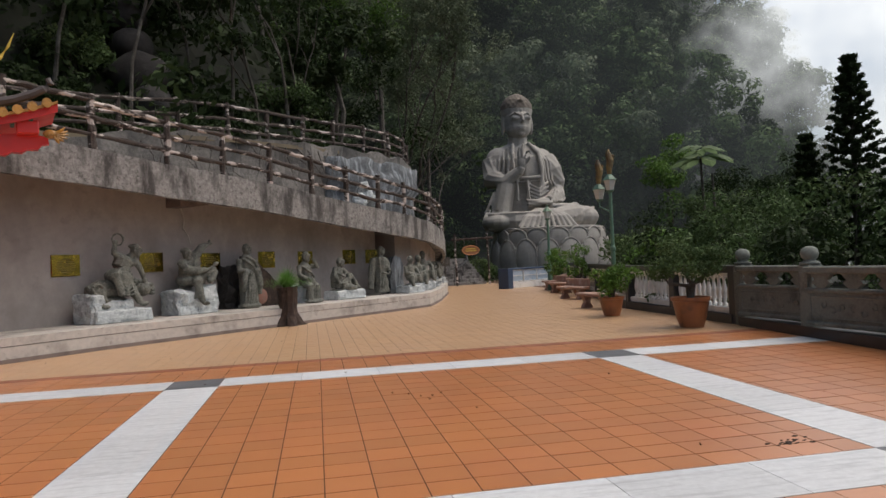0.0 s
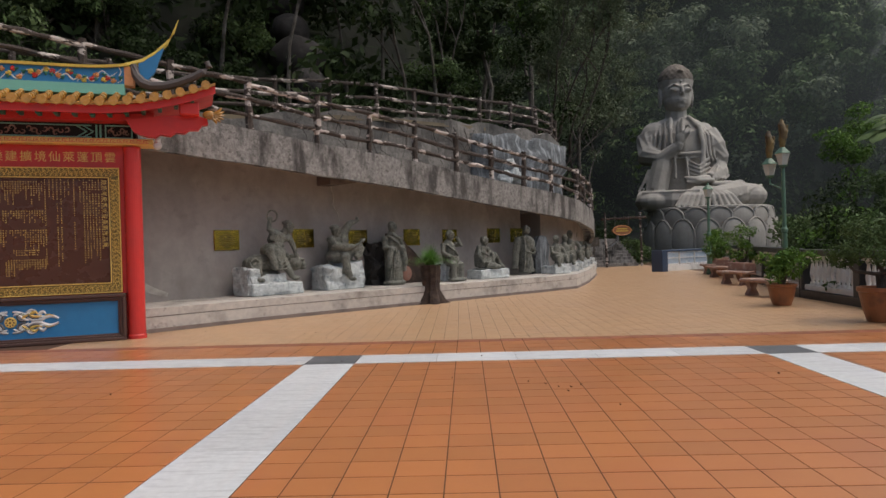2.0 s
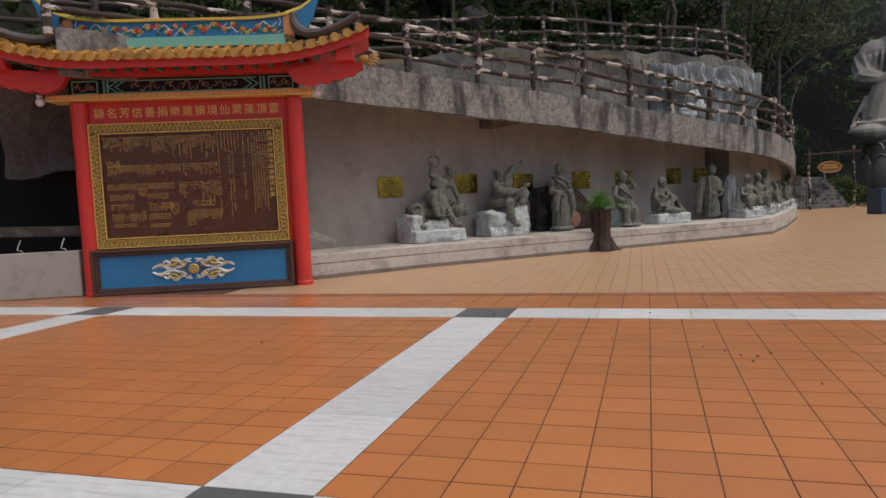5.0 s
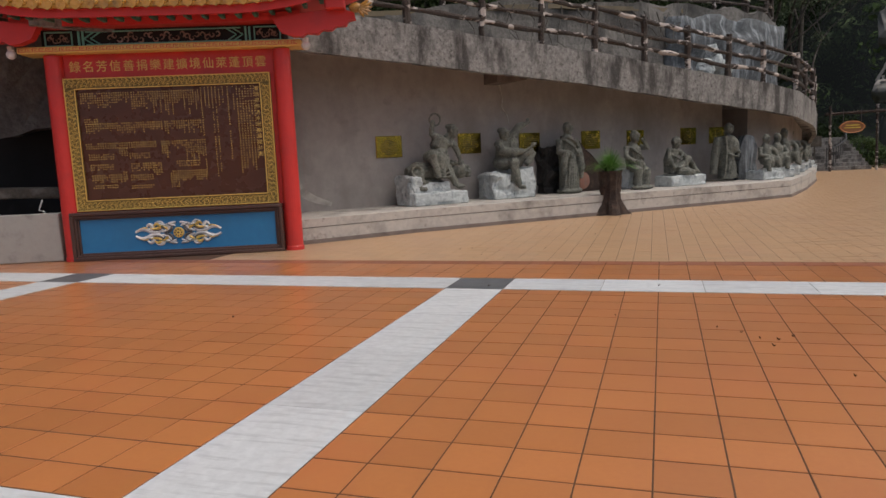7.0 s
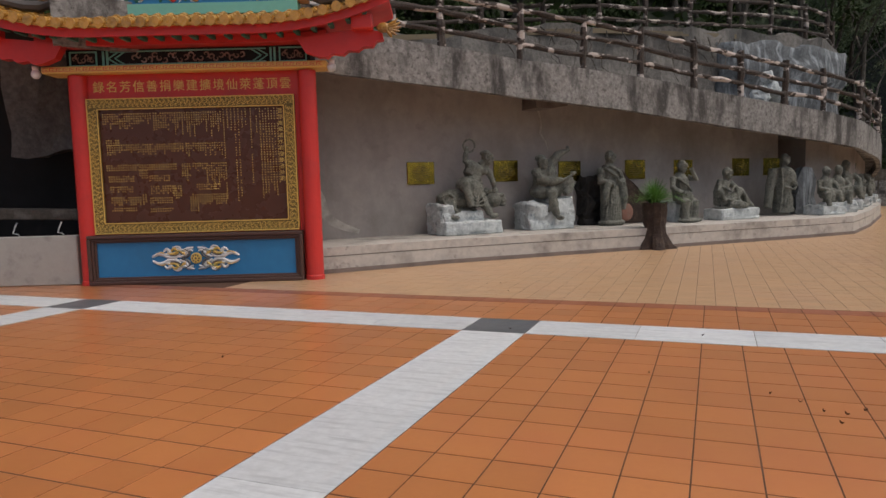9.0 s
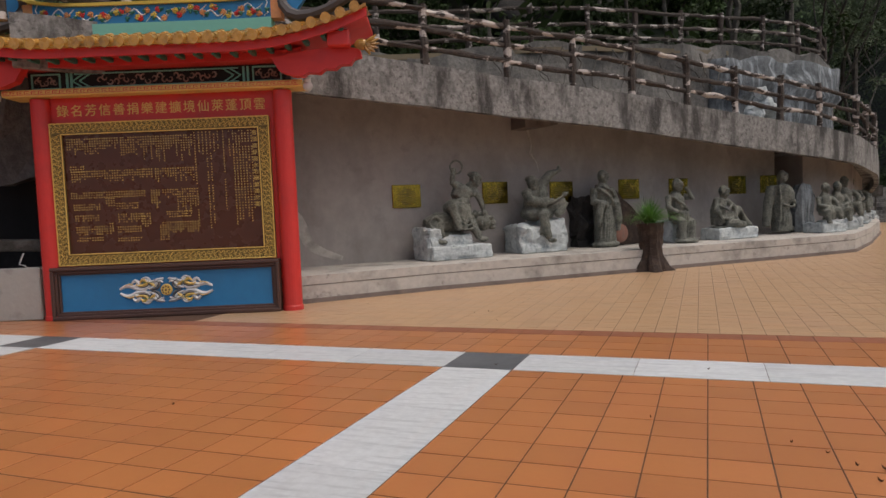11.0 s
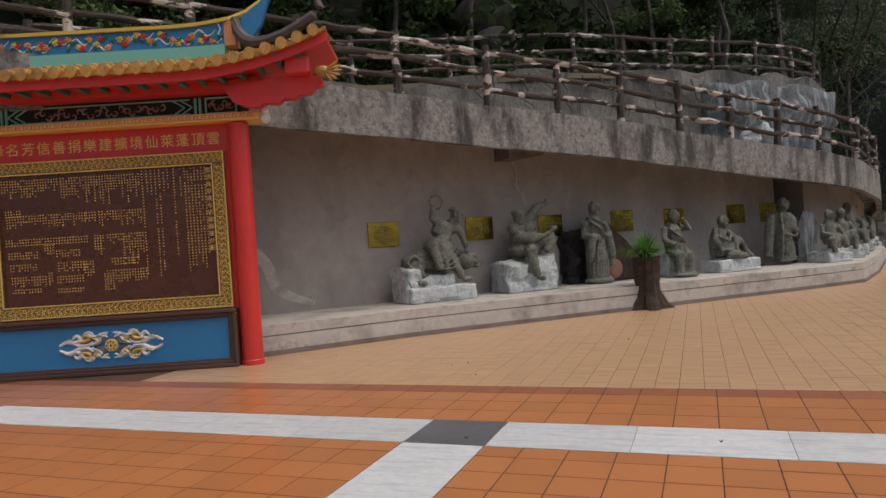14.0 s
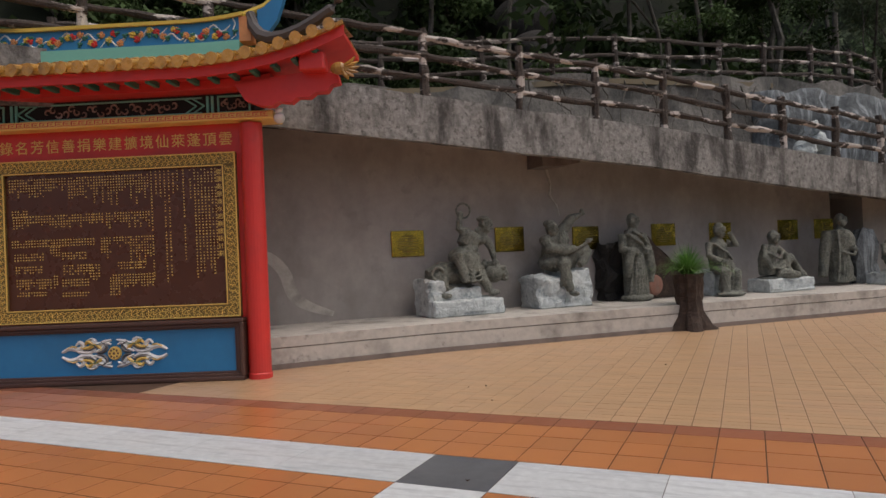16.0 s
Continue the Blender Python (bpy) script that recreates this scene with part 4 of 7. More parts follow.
# ---- stone figures ----
def figure(name, label, category, shapes, m, voxel=0.0135, material=None, rough=0.009, group="stone figures", thin=0.8, curls=None, hair=None):
    """One plain mesh welded out of rounded shapes."""
    bm = bmesh.new()
    for sh in shapes:
        if sh[0] == "h":
            (x, y, z), side = sh[1], sh[2]
            c, sn_ = math.cos(side), math.sin(side)

            def at(u, v, w):
                return x + c * u + sn_ * v, y - c * v + sn_ * u, z + w
            ball(bm, (x, y, z), (0.108, 0.115, 0.145), 14, 10)
            ball(bm, at(0, 0.03, -0.09), (0.078, 0.085, 0.075), 10, 8)
            tube(bm, [at(0, 0.10, 0.05), at(0, 0.135, -0.015), at(0, 0.125, -0.035)], [0.016, 0.024, 0.03], 6)
            tube(bm, [at(-0.075, 0.085, 0.035), at(-0.03, 0.115, 0.05), at(0.03, 0.115, 0.05), at(0.075, 0.085, 0.035)], 0.02, 6)
            ball(bm, at(0, 0.11, -0.075), (0.045, 0.025, 0.016), 8, 6)
            for e in (-1, 1):
                ball(bm, at(e * 0.108, 0.0, -0.01), (0.024, 0.03, 0.055), 8, 6)
            tube(bm, [at(0, -0.02, -0.08), at(0, -0.03, -0.2)], [0.06, 0.075], 8)
        elif sh[0] == "b":
            ball(bm, sh[1], sh[2], 14, 10, Matrix.Rotation(radians(sh[3]), 4, sh[4]) if len(sh) > 3 else None)
        else:
            tube(bm, sh[1], [q * thin for q in sh[2]] if hasattr(sh[2], "__len__") else sh[2], 10)
    me = bpy.data.meshes.new(name)
    bmesh.ops.recalc_face_normals(bm, faces=bm.faces)
    bm.to_mesh(me)
    bm.free()
    tmp = bpy.data.objects.new(name, me)
    scene.collection.objects.link(tmp)
    md = tmp.modifiers.new("weld", 'REMESH')
    md.mode, md.voxel_size, md.use_smooth_shade = 'VOXEL', voxel, True
    sm = tmp.modifiers.new("soften", 'SMOOTH')
    sm.factor, sm.iterations = 0.35, 1
    dg = bpy.context.evaluated_depsgraph_get()
    out = bpy.data.meshes.new_from_object(tmp.evaluated_get(dg))
    bpy.data.objects.remove(tmp)
    bm = bmesh.new()
    bm.from_mesh(out)
    roughen(bm, rough, 6 if voxel < 0.05 else 1.5)
    roughen(bm, rough * 0.7, 19 if voxel < 0.05 else 4.5)
    dark = set()
    if curls:
        top = Vector(curls)
        bm.faces.ensure_lookup_table()
        bm.faces.index_update()
        for f in bm.faces:
            w = f.calc_center_median() - top
            if w.z > 0.40 or (w.y > 0.25 and w.z > -0.9 and abs(w.x) < 1.7 and w.length < 2.6):
                dark.add(f.index)
        for v in bm.verts:
            w = v.co - top
            if w.z > 0.5 or (w.y > 0.1 and w.z > -0.8 and w.length < 2.4):
                az, el = math.atan2(w.y, w.x), math.asin(max(-1, min(1, w.z / w.length)))
                v.co += w.normalized() * 0.024 * math.cos(az * 20) * math.cos(el * 18)
    bm.to_mesh(out)
    bm.free()
    out.materials.clear()
    out.materials.append(material or M_STATUE)
    if hair:
        out.materials.append(hair)
        out.polygons.foreach_set("material_index", [1 if k in dark else 0 for k in range(len(out.polygons))])
    out.shade_smooth()
    ob = new(name, out)
    ob.matrix_basis = m
    return tagged(ob, label, category, group)


def rock_block(name, label, x0, x1, y0, y1, z1, m, material=None, seed=0, lump=0.07):
    bm = bmesh.new()
    box(bm, x0, x1, y0, y1, -0.01, z1, 0.03)
    bmesh.ops.subdivide_edges(bm, edges=bm.edges, cuts=9, use_grid_fill=True)
    for v in bm.verts:
        if v.co.z > 0.05:
            d = noise.noise_vector(v.co * 3.1 + Vector((seed * 3.7, 0, 0)))
            v.co += d * lump
            v.co += noise.noise_vector(v.co * 9 + Vector((0, seed, 0))) * lump * 0.5
    ob = part(name, bm, material or M_ROCKW, matrix=m)
    return tagged(ob, label, "rock base", "whitewashed rock bases")


def robe_folds(x, z0, z1, w, y, n=5):
    """Thin hanging pleats over the front of a robe."""
    out = []
    n = n * 2 - 1
    for k in range(n):
        q = -1 + 2 * k / (n - 1)
        sway = 0.03 * math.sin(k * 2.1)
        out.append(("t", [(x + q * w * 0.6, y + 0.09 * q * q, z1 - 0.04 * abs(q)), (x + q * w * 0.85 + sway, y - 0.03 + 0.09 * q * q, (z0 + z1) / 2),
                          (x + q * w * 1.05, y + 0.08 * q * q, z0)], [0.02, 0.03, 0.034]))
    return out


def sash(pts, r=0.03):
    return ("t", pts, r)


L0 = 0.43
M_DISC = surface("reddish_stone", (0.27, 0.13, 0.095), (0.16, 0.075, 0.055), (0.20, 0.14, 0.11), rough=0.8, fine=14, coarse=5, bump=0.3)
# rider on a beast, holding up a ring
rock_block("rock_base", "whitewashed rough rock under the beast rider", -0.62, 0.68, -0.42, 0.42, 0.27, wall_pose(0.98, 0.55, L0), seed=1, lump=0.03)
rock_block("rock_base", "whitewashed craggy rock shoulder behind the beast", -0.60, 0.30, -0.30, 0.36, 0.46, wall_pose(0.98, 0.55, L0), seed=31)
rock_block("rock_base", "whitewashed tall crag under the tail of the beast", -0.66, -0.34, -0.28, 0.34, 0.62, wall_pose(0.98, 0.55, L0), seed=37)
ring = [("t", [(0.15 + 0.125 * math.cos(a), -0.02, 1.76 + 0.125 * math.sin(a)) for a in [k * math.pi / 10 for k in range(21)]], 0.02)]
tail = [("t", [(-0.46 + 0.11 * math.cos(a), -0.26, 0.70 + 0.12 * math.sin(a)) for a in [0.3 + k * math.pi / 7 for k in range(13)]], 0.026)]
mane = [("b", (0.52 + 0.15 * math.cos(a), -0.12 + 0.05 * math.sin(3 * a), 0.68 + 0.16 * math.sin(a)), (0.055, 0.07, 0.055)) for a in [0.4 + k * 0.55 for k in range(9)]]
skirt = [("t", [(0.10 - w, -0.25, 1.02), (0.09 - w * 0.95, -0.33, 0.84 - 0.09 * k), (0.12, -0.36, 0.70 - 0.045 * k), (0.15 + w * 0.95, -0.33, 0.84 - 0.09 * k), (0.16 + w, -0.22, 1.02)], 0.026)
         for k, w in enumerate((0.05, 0.09, 0.13, 0.16))]
figure("arhat_statue", "bare-chested grey stone figure riding a tiger and raising a ring", "statue", [
    ("t", [(-0.55, 0.0, 0.66), (-0.3, 0.0, 0.70), (0.0, 0.0, 0.70), (0.3, -0.03, 0.70), (0.45, -0.05, 0.72)], [0.16, 0.26, 0.25, 0.24, 0.2]),
    ("b", (-0.40, -0.12, 0.62), (0.19, 0.16, 0.22)), ("t", [(-0.36, -0.2, 0.6), (-0.33, -0.27, 0.46), (-0.40, -0.27, 0.36)], [0.13, 0.08, 0.075]), ("b", (-0.34, -0.31, 0.34), (0.10, 0.07, 0.045)),
    ("t", [(0.34, -0.16, 0.66), (0.40, -0.26, 0.52), (0.46, -0.28, 0.38)], [0.15, 0.1, 0.085]), ("b", (0.54, -0.31, 0.35), (0.11, 0.075, 0.05)),
    ("b", (-0.05, -0.05, 0.42), (0.42, 0.22, 0.1)),
    ("b", (0.62, -0.14, 0.68), (0.18, 0.18, 0.17)), ("b", (0.77, -0.18, 0.66), (0.10, 0.12, 0.09)), ("b", (0.80, -0.19, 0.57), (0.08, 0.10, 0.04)), ("b", (0.74, -0.26, 0.76), (0.06, 0.05, 0.04)),
    ("b", (0.52, -0.02, 0.86), (0.05, 0.04, 0.06)), ("b", (0.60, -0.24, 0.85), (0.05, 0.04, 0.06)), ("t", [(0.74, -0.30, 0.64), (0.86, -0.24, 0.645)], 0.018),
    ("b", (0.10, -0.04, 0.98), (0.26, 0.24, 0.17)), ("t", [(0.02, -0.15, 1.0), (-0.12, -0.32, 0.98), (-0.04, -0.35, 0.72), (0.0, -0.38, 0.55)], [0.16, 0.13, 0.10, 0.07]),
    ("b", (0.12, -0.28, 0.86), (0.17, 0.09, 0.22)),
    ("t", [(0.12, -0.02, 1.02), (0.18, -0.03, 1.15), (0.27, -0.03, 1.30), (0.32, -0.03, 1.38)], [0.25, 0.235, 0.25, 0.16]),
    ("b", (0.24, -0.13, 1.26), (0.13, 0.09, 0.07)), ("b", (0.40, -0.13, 1.24), (0.10, 0.09, 0.07)), ("b", (0.19, -0.15, 1.08), (0.16, 0.1, 0.1)),
    ("t", [(0.38, -0.04, 1.38), (0.46, -0.06, 1.44)], [0.085, 0.08]), ("h", (0.52, -0.07, 1.52), 0.9), ("b", (0.50, -0.05, 1.61), (0.115, 0.12, 0.06)),
    ("t", [(0.22, -0.02, 1.37), (0.10, -0.03, 1.42), (0.05, -0.03, 1.45), (0.06, -0.03, 1.58), (0.10, -0.02, 1.70)], [0.11, 0.095, 0.075, 0.066, 0.045]), ("b", (0.10, -0.02, 1.70), (0.05, 0.045, 0.055)),
    ("t", [(0.44, -0.02, 1.33), (0.56, -0.1, 1.20), (0.60, -0.14, 1.08), (0.62, -0.17, 0.98), (0.64, -0.17, 0.88)], [0.11, 0.09, 0.075, 0.066, 0.05]), ("b", (0.65, -0.18, 0.86), (0.065, 0.06, 0.035))]
    + ring + tail + mane + skirt, wall_pose(0.98, 0.55, L0), voxel=0.0125, rough=0.006)
# seated figure with an arm stretched out
rock_block("rock_base", "whitewashed craggy rock seat with a perforated block", -0.56, 0.0, -0.36, 0.36, 0.56, wall_pose(2.95, 0.5, L0), seed=2, lump=0.08)
rock_block("rock_base", "whitewashed tall rough rock seat", -0.04, 0.54, -0.36, 0.36, 0.66, wall_pose(2.95, 0.5, L0), seed=3, lump=0.05)
fold = [("t", [(0.20 - 0.07 * k, -0.08 - 0.05 * k, 1.40 - 0.02 * k), (0.16 - 0.06 * k, -0.24, 1.18 - 0.03 * k), (0.02 - 0.05 * k, -0.27, 0.98 - 0.02 * k)], 0.02) for k in range(4)]
figure("arhat_statue", "seated grey stone figure with a flute stretching one arm out", "statue", [
    ("b", (0.05, 0, 0.80), (0.38, 0.3, 0.18)), ("t", [(0.02, 0, 0.82), (0.03, 0, 1.05), (0.02, 0, 1.22), (0.0, 0, 1.32)], [0.34, 0.32, 0.30, 0.18]),
    ("h", (-0.09, -0.07, 1.42), 0.55), ("b", (-0.10, -0.03, 1.50), (0.11, 0.12, 0.07)),
    ("t", [(0.12, 0, 1.30), (0.24, -0.04, 1.46), (0.34, -0.05, 1.58), (0.46, -0.05, 1.63), (0.55, -0.06, 1.65)], [0.15, 0.13, 0.11, 0.08, 0.05]), ("b", (0.58, -0.06, 1.70), (0.045, 0.035, 0.075)), ("t", [(0.57, -0.06, 1.66), (0.64, -0.07, 1.67)], 0.022),
    ("t", [(-0.2, -0.02, 1.24), (-0.22, -0.16, 1.06), (0.0, -0.30, 1.0), (0.25, -0.32, 1.04)], [0.15, 0.13, 0.12, 0.075]),
    ("t", [(0.12, -0.33, 0.98), (0.36, -0.34, 1.08), (0.58, -0.36, 1.20)], 0.028), ("b", (0.50, -0.35, 1.17), (0.06, 0.05, 0.05)),
    ("t", [(0.2, -0.1, 0.84), (0.42, -0.26, 0.98), (0.54, -0.30, 1.02)], [0.19, 0.15, 0.12]), ("t", [(0.52, -0.28, 1.0), (0.40, -0.34, 0.82), (0.28, -0.36, 0.74)], [0.12, 0.10, 0.08]),
    ("t", [(0.02, -0.2, 0.82), (-0.04, -0.38, 0.74), (-0.02, -0.42, 0.45), (0.02, -0.46, 0.30)], [0.17, 0.15, 0.12, 0.09]), ("b", (0.05, -0.52, 0.25), (0.07, 0.13, 0.05)),
    *robe_folds(-0.02, 0.36, 0.78, 0.1, -0.44, 3), *robe_folds(0.05, 0.7, 0.95, 0.25, -0.24)] + fold, wall_pose(2.95, 0.5, L0), rough=0.006)
# standing figure before a dark rock
rock_block("dark_rock", "dark craggy rock behind a standing figure", -0.32, 0.30, -0.1, 0.3, 1.1, wall_pose(4.50, 0.25, L0), M_ROCKD, 4, 0.16)
bm = bmesh.new()
prism(bm, [(-0.25, 0.0), (1.55, 0.0), (1.35, 0.25), (0.75, 0.72), (0.2, 1.25), (-0.1, 1.35), (-0.25, 0.9)], -0.16, 0.16)
bmesh.ops.subdivide_edges(bm, edges=bm.edges, cuts=4, use_grid_fill=True)
roughen(bm, 0.05, 4)
tagged(part("dark_rock", bm, M_STUMP, matrix=wall_pose(4.85, 0.35, L0)), "dark brown sloping rock beside a standing figure", "rock")
bm = bmesh.new()
ball(bm, (0, 0, 0), (0.2, 0.05, 0.2), 14, 10)
tagged(part("lotus_seat_disc", bm, M_DISC, matrix=wall_pose(5.08, 0.62, L0 + 0.27)), "reddish stone disc against the dark rock", "stone disc")
figure("arhat_statue", "standing grey stone monk with joined sleeves", "statue", [
    ("h", (0, -0.02, 1.52), 0.7), sash([(-0.2, -0.1, 1.28), (0.0, -0.26, 1.08), (0.2, -0.2, 0.8)]), sash([(-0.1, -0.14, 1.32), (0.06, -0.25, 1.2), (0.2, -0.14, 1.1)]), ("t", [(0, 0, 1.38), (0, 0, 1.22), (0, 0, 0.9), (0.0, 0, 0.5), (0.02, 0, 0.1)], [0.1, 0.25, 0.26, 0.25, 0.27]),
    ("t", [(-0.22, 0, 1.25), (-0.3, -0.08, 0.98), (-0.05, -0.24, 0.9)], [0.11, 0.11, 0.08]), ("t", [(0.22, 0, 1.25), (0.3, -0.08, 0.98), (0.08, -0.24, 0.92)], [0.11, 0.11, 0.08]),
    ("t", [(0.2, -0.2, 0.95), (0.24, -0.2, 0.6), (0.24, -0.18, 0.35)], [0.11, 0.12, 0.08]), ("t", [(-0.18, -0.2, 0.95), (-0.26, -0.2, 0.7), (-0.28, -0.18, 0.45)], [0.09, 0.1, 0.06]),
    ("b", (0.02, -0.05, 0.06), (0.34, 0.24, 0.1)), *robe_folds(0, 0.1, 0.9, 0.2, -0.22, 6)], wall_pose(4.60, 0.62, L0))
# figure covering its face, seated on white stone
rock_block("rock_base", "white stone seat with scrolled edge", -0.24, 0.42, -0.12, 0.4, 0.52, wall_pose(6.42, 0.85, L0), seed=6, lump=0.05)
figure("arhat_statue", "grey stone figure lifting a hand to its face", "statue", [
    ("h", (0.0, -0.05, 1.28), 0.2), sash([(-0.2, -0.1, 1.02), (0.0, -0.26, 0.82), (0.2, -0.16, 0.7)]), sash([(-0.24, -0.1, 0.78), (0.0, -0.3, 0.62), (0.22, -0.18, 0.58)]), ("t", [(0, 0.02, 1.14), (0, 0.02, 0.98), (0, 0.0, 0.7), (0, -0.05, 0.5)], [0.1, 0.25, 0.24, 0.25]),
    ("t", [(-0.22, 0, 1.02), (-0.32, -0.1, 0.8), (-0.18, -0.22, 0.66)], [0.1, 0.09, 0.07]), ("t", [(0.22, 0, 1.02), (0.34, -0.14, 0.98), (0.16, -0.16, 1.22)], [0.1, 0.09, 0.06]),
    ("t", [(-0.1, -0.1, 0.52), (-0.14, -0.32, 0.45), (-0.14, -0.32, 0.08)], [0.15, 0.14, 0.12]), ("t", [(0.12, -0.1, 0.52), (0.14, -0.3, 0.45), (0.12, -0.3, 0.06)], [0.15, 0.14, 0.12]),
    ("b", (0, -0.3, 0.05), (0.32, 0.2, 0.06)), *robe_folds(0, 0.12, 0.7, 0.2, -0.3, 5)], wall_pose(6.37, 0.95, L0))
# crouching figure on a low white block
rock_block("rock_base", "low whitewashed block base", -0.62, 0.62, -0.3, 0.3, 0.26, wall_pose(7.95, 1.0, L0), seed=7, lump=0.035)
figure("arhat_statue", "crouching grey stone figure with one knee drawn up", "statue", [
    ("h", (-0.2, -0.03, 1.1), 0.5), sash([(-0.42, -0.08, 0.8), (-0.28, -0.24, 0.66), (-0.12, -0.18, 0.8)]), sash([(-0.5, -0.05, 0.55), (-0.3, -0.26, 0.46), (-0.1, -0.2, 0.5)]), ("t", [(-0.3, 0.02, 0.36), (-0.34, 0.02, 0.65), (-0.26, 0, 0.92)], [0.24, 0.22, 0.19]),
    ("t", [(-0.4, 0, 0.92), (-0.5, -0.08, 0.7), (-0.42, -0.2, 0.45)], [0.09, 0.08, 0.06]), ("t", [(-0.1, -0.02, 0.88), (0.02, -0.14, 0.72), (0.0, -0.2, 0.45)], [0.09, 0.08, 0.06]),
    ("t", [(-0.2, -0.05, 0.42), (0.14, -0.14, 0.66), (0.36, -0.16, 0.36), (0.5, -0.18, 0.3)], [0.15, 0.13, 0.1, 0.06]), ("t", [(-0.3, -0.15, 0.38), (-0.05, -0.28, 0.36), (0.2, -0.26, 0.32)], [0.14, 0.12, 0.08]),
    ("b", (0, 0, 0.28), (0.58, 0.28, 0.05))], wall_pose(7.95, 1.0, L0))
# stout standing figure in a cloak
figure("arhat_statue", "stout standing grey stone monk in an open cloak", "statue", [
    ("h", (0.06, -0.04, 1.42), 0.5), sash([(-0.2, -0.16, 1.2), (-0.22, -0.22, 0.8), (-0.25, -0.2, 0.3)]), sash([(-0.15, -0.2, 0.72), (0.08, -0.33, 0.66), (0.28, -0.2, 0.72)]), ("b", (0.08, -0.05, 0.95), (0.27, 0.25, 0.28)), ("t", [(0, 0, 1.2), (0, 0, 0.8), (0.02, 0, 0.4), (0.04, 0, 0.08)], [0.27, 0.3, 0.27, 0.28]),
    ("t", [(-0.25, 0.05, 1.18), (-0.35, 0.05, 0.7), (-0.42, 0.05, 0.2)], [0.12, 0.14, 0.12]), ("t", [(0.25, 0, 1.12), (0.36, -0.08, 0.85), (0.2, -0.26, 0.75)], [0.11, 0.09, 0.06]),
    ("t", [(0.3, 0.05, 0.6), (0.4, 0.05, 0.2), (0.55, 0.0, 0.06)], [0.1, 0.1, 0.06]), *robe_folds(0.04, 0.08, 0.7, 0.22, -0.2, 6)], wall_pose(9.9, 0.8, L0))
bm = bmesh.new()
prism(bm, [(-0.35, 0), (0.35, 0), (0.42, 0.75), (0.3, 1.15), (-0.1, 1.2), (-0.3, 0.8)], -0.1, 0.12)
bmesh.ops.subdivide_edges(bm, edges=bm.edges, cuts=4, use_grid_fill=True)
roughen(bm, 0.06, 4)
tagged(part("grey_rock", bm, M_BROCK, matrix=wall_pose(10.75, 0.75, L0)), "bluish grey rock slab on the ledge", "rock")
# the farther figures along the bend of the ledge
SEAT = [("h", (0, -0.03, 1.12), 0.3), ("t", [(0, 0, 0.98), (0, 0, 0.8), (0, 0, 0.45)], [0.1, 0.24, 0.26]),
        ("t", [(-0.22, 0, 0.85), (-0.32, -0.1, 0.62), (-0.1, -0.26, 0.55)], [0.1, 0.09, 0.06]), ("t", [(0.22, 0, 0.85), (0.34, -0.1, 0.7), (0.3, -0.24, 0.5)], [0.1, 0.09, 0.06]),
        ("t", [(-0.1, 0, 0.42), (-0.2, -0.3, 0.42), (-0.18, -0.34, 0.1)], [0.16, 0.14, 0.1]), ("t", [(0.1, 0, 0.42), (0.28, -0.25, 0.45), (0.3, -0.3, 0.2)], [0.16, 0.14, 0.1]),
        *robe_folds(0, 0.2, 0.6, 0.22, -0.24)]
for k, (x, y, turn, sc) in enumerate(((5.0, 12.75, 40, 0.85), (5.45, 13.9, 25, 0.88), (5.85, 15.3, 15, 1.0), (6.3, 17.0, 12, 1.0), (6.75, 18.8, 10, 1.0),
                                      (7.2, 20.6, 10, 1.0), (7.55, 22.4, 10, 1.0))):
    m = pose(x, y, L0, 0, 0, turn)
    rock_block("rock_base", "whitewashed rough rock under a seated figure", -0.40, 0.40, -0.30, 0.30, 0.24, m, seed=20 + k)
    figure("arhat_statue", ("seated grey stone monk on a white rock", "seated grey stone monk leaning on one knee")[k % 2], "statue",
           [(a[0], (a[1][0] * (-1) ** k, a[1][1], a[1][2]), *a[2:]) if a[0] in "bh" else
            (a[0], [(q[0] * (-1) ** k, q[1], q[2]) for q in a[1]], a[2]) for a in SEAT],
           m @ Matrix.Translation((0, 0, 0.14)) @ Matrix.Scale(sc, 4), voxel=0.03)

# ---- stump planter with grass ----
stump = thing("stump_planter", "dark tree-stump shaped planter with long green grass", "planter", pose(1.22, 7.85, 0))
bm = bmesh.new()
rings = []
for k in range(13):
    z = 0.95 * k / 12
    r = 0.20 + 0.17 * max(0, 1 - k / 5.0) ** 1.4 + 0.045 * (k / 12) ** 2
    rings.append([bm.verts.new(((r * (1 + (0.22 * max(0, 1 - k / 4) + 0.05) * math.sin(5 * a + 1.2) + 0.05 * math.sin(11 * a))) * math.cos(a),
                                (r * (1 + (0.22 * max(0, 1 - k / 4) + 0.05) * math.sin(5 * a + 1.2) + 0.05 * math.sin(11 * a))) * math.sin(a), z))
                  for a in [2 * math.pi * q / 32 for q in range(32)]])
for a, b in zip(rings, rings[1:]):
    for q in range(32):
        bm.faces.new((a[q], a[(q + 1) % 32], b[(q + 1) % 32], b[q]))
bm.faces.new(rings[-1])
bm.faces.new(rings[0][::-1])
roughen(bm, 0.03, 7)
part("stump", bm, M_STUMP, stump)


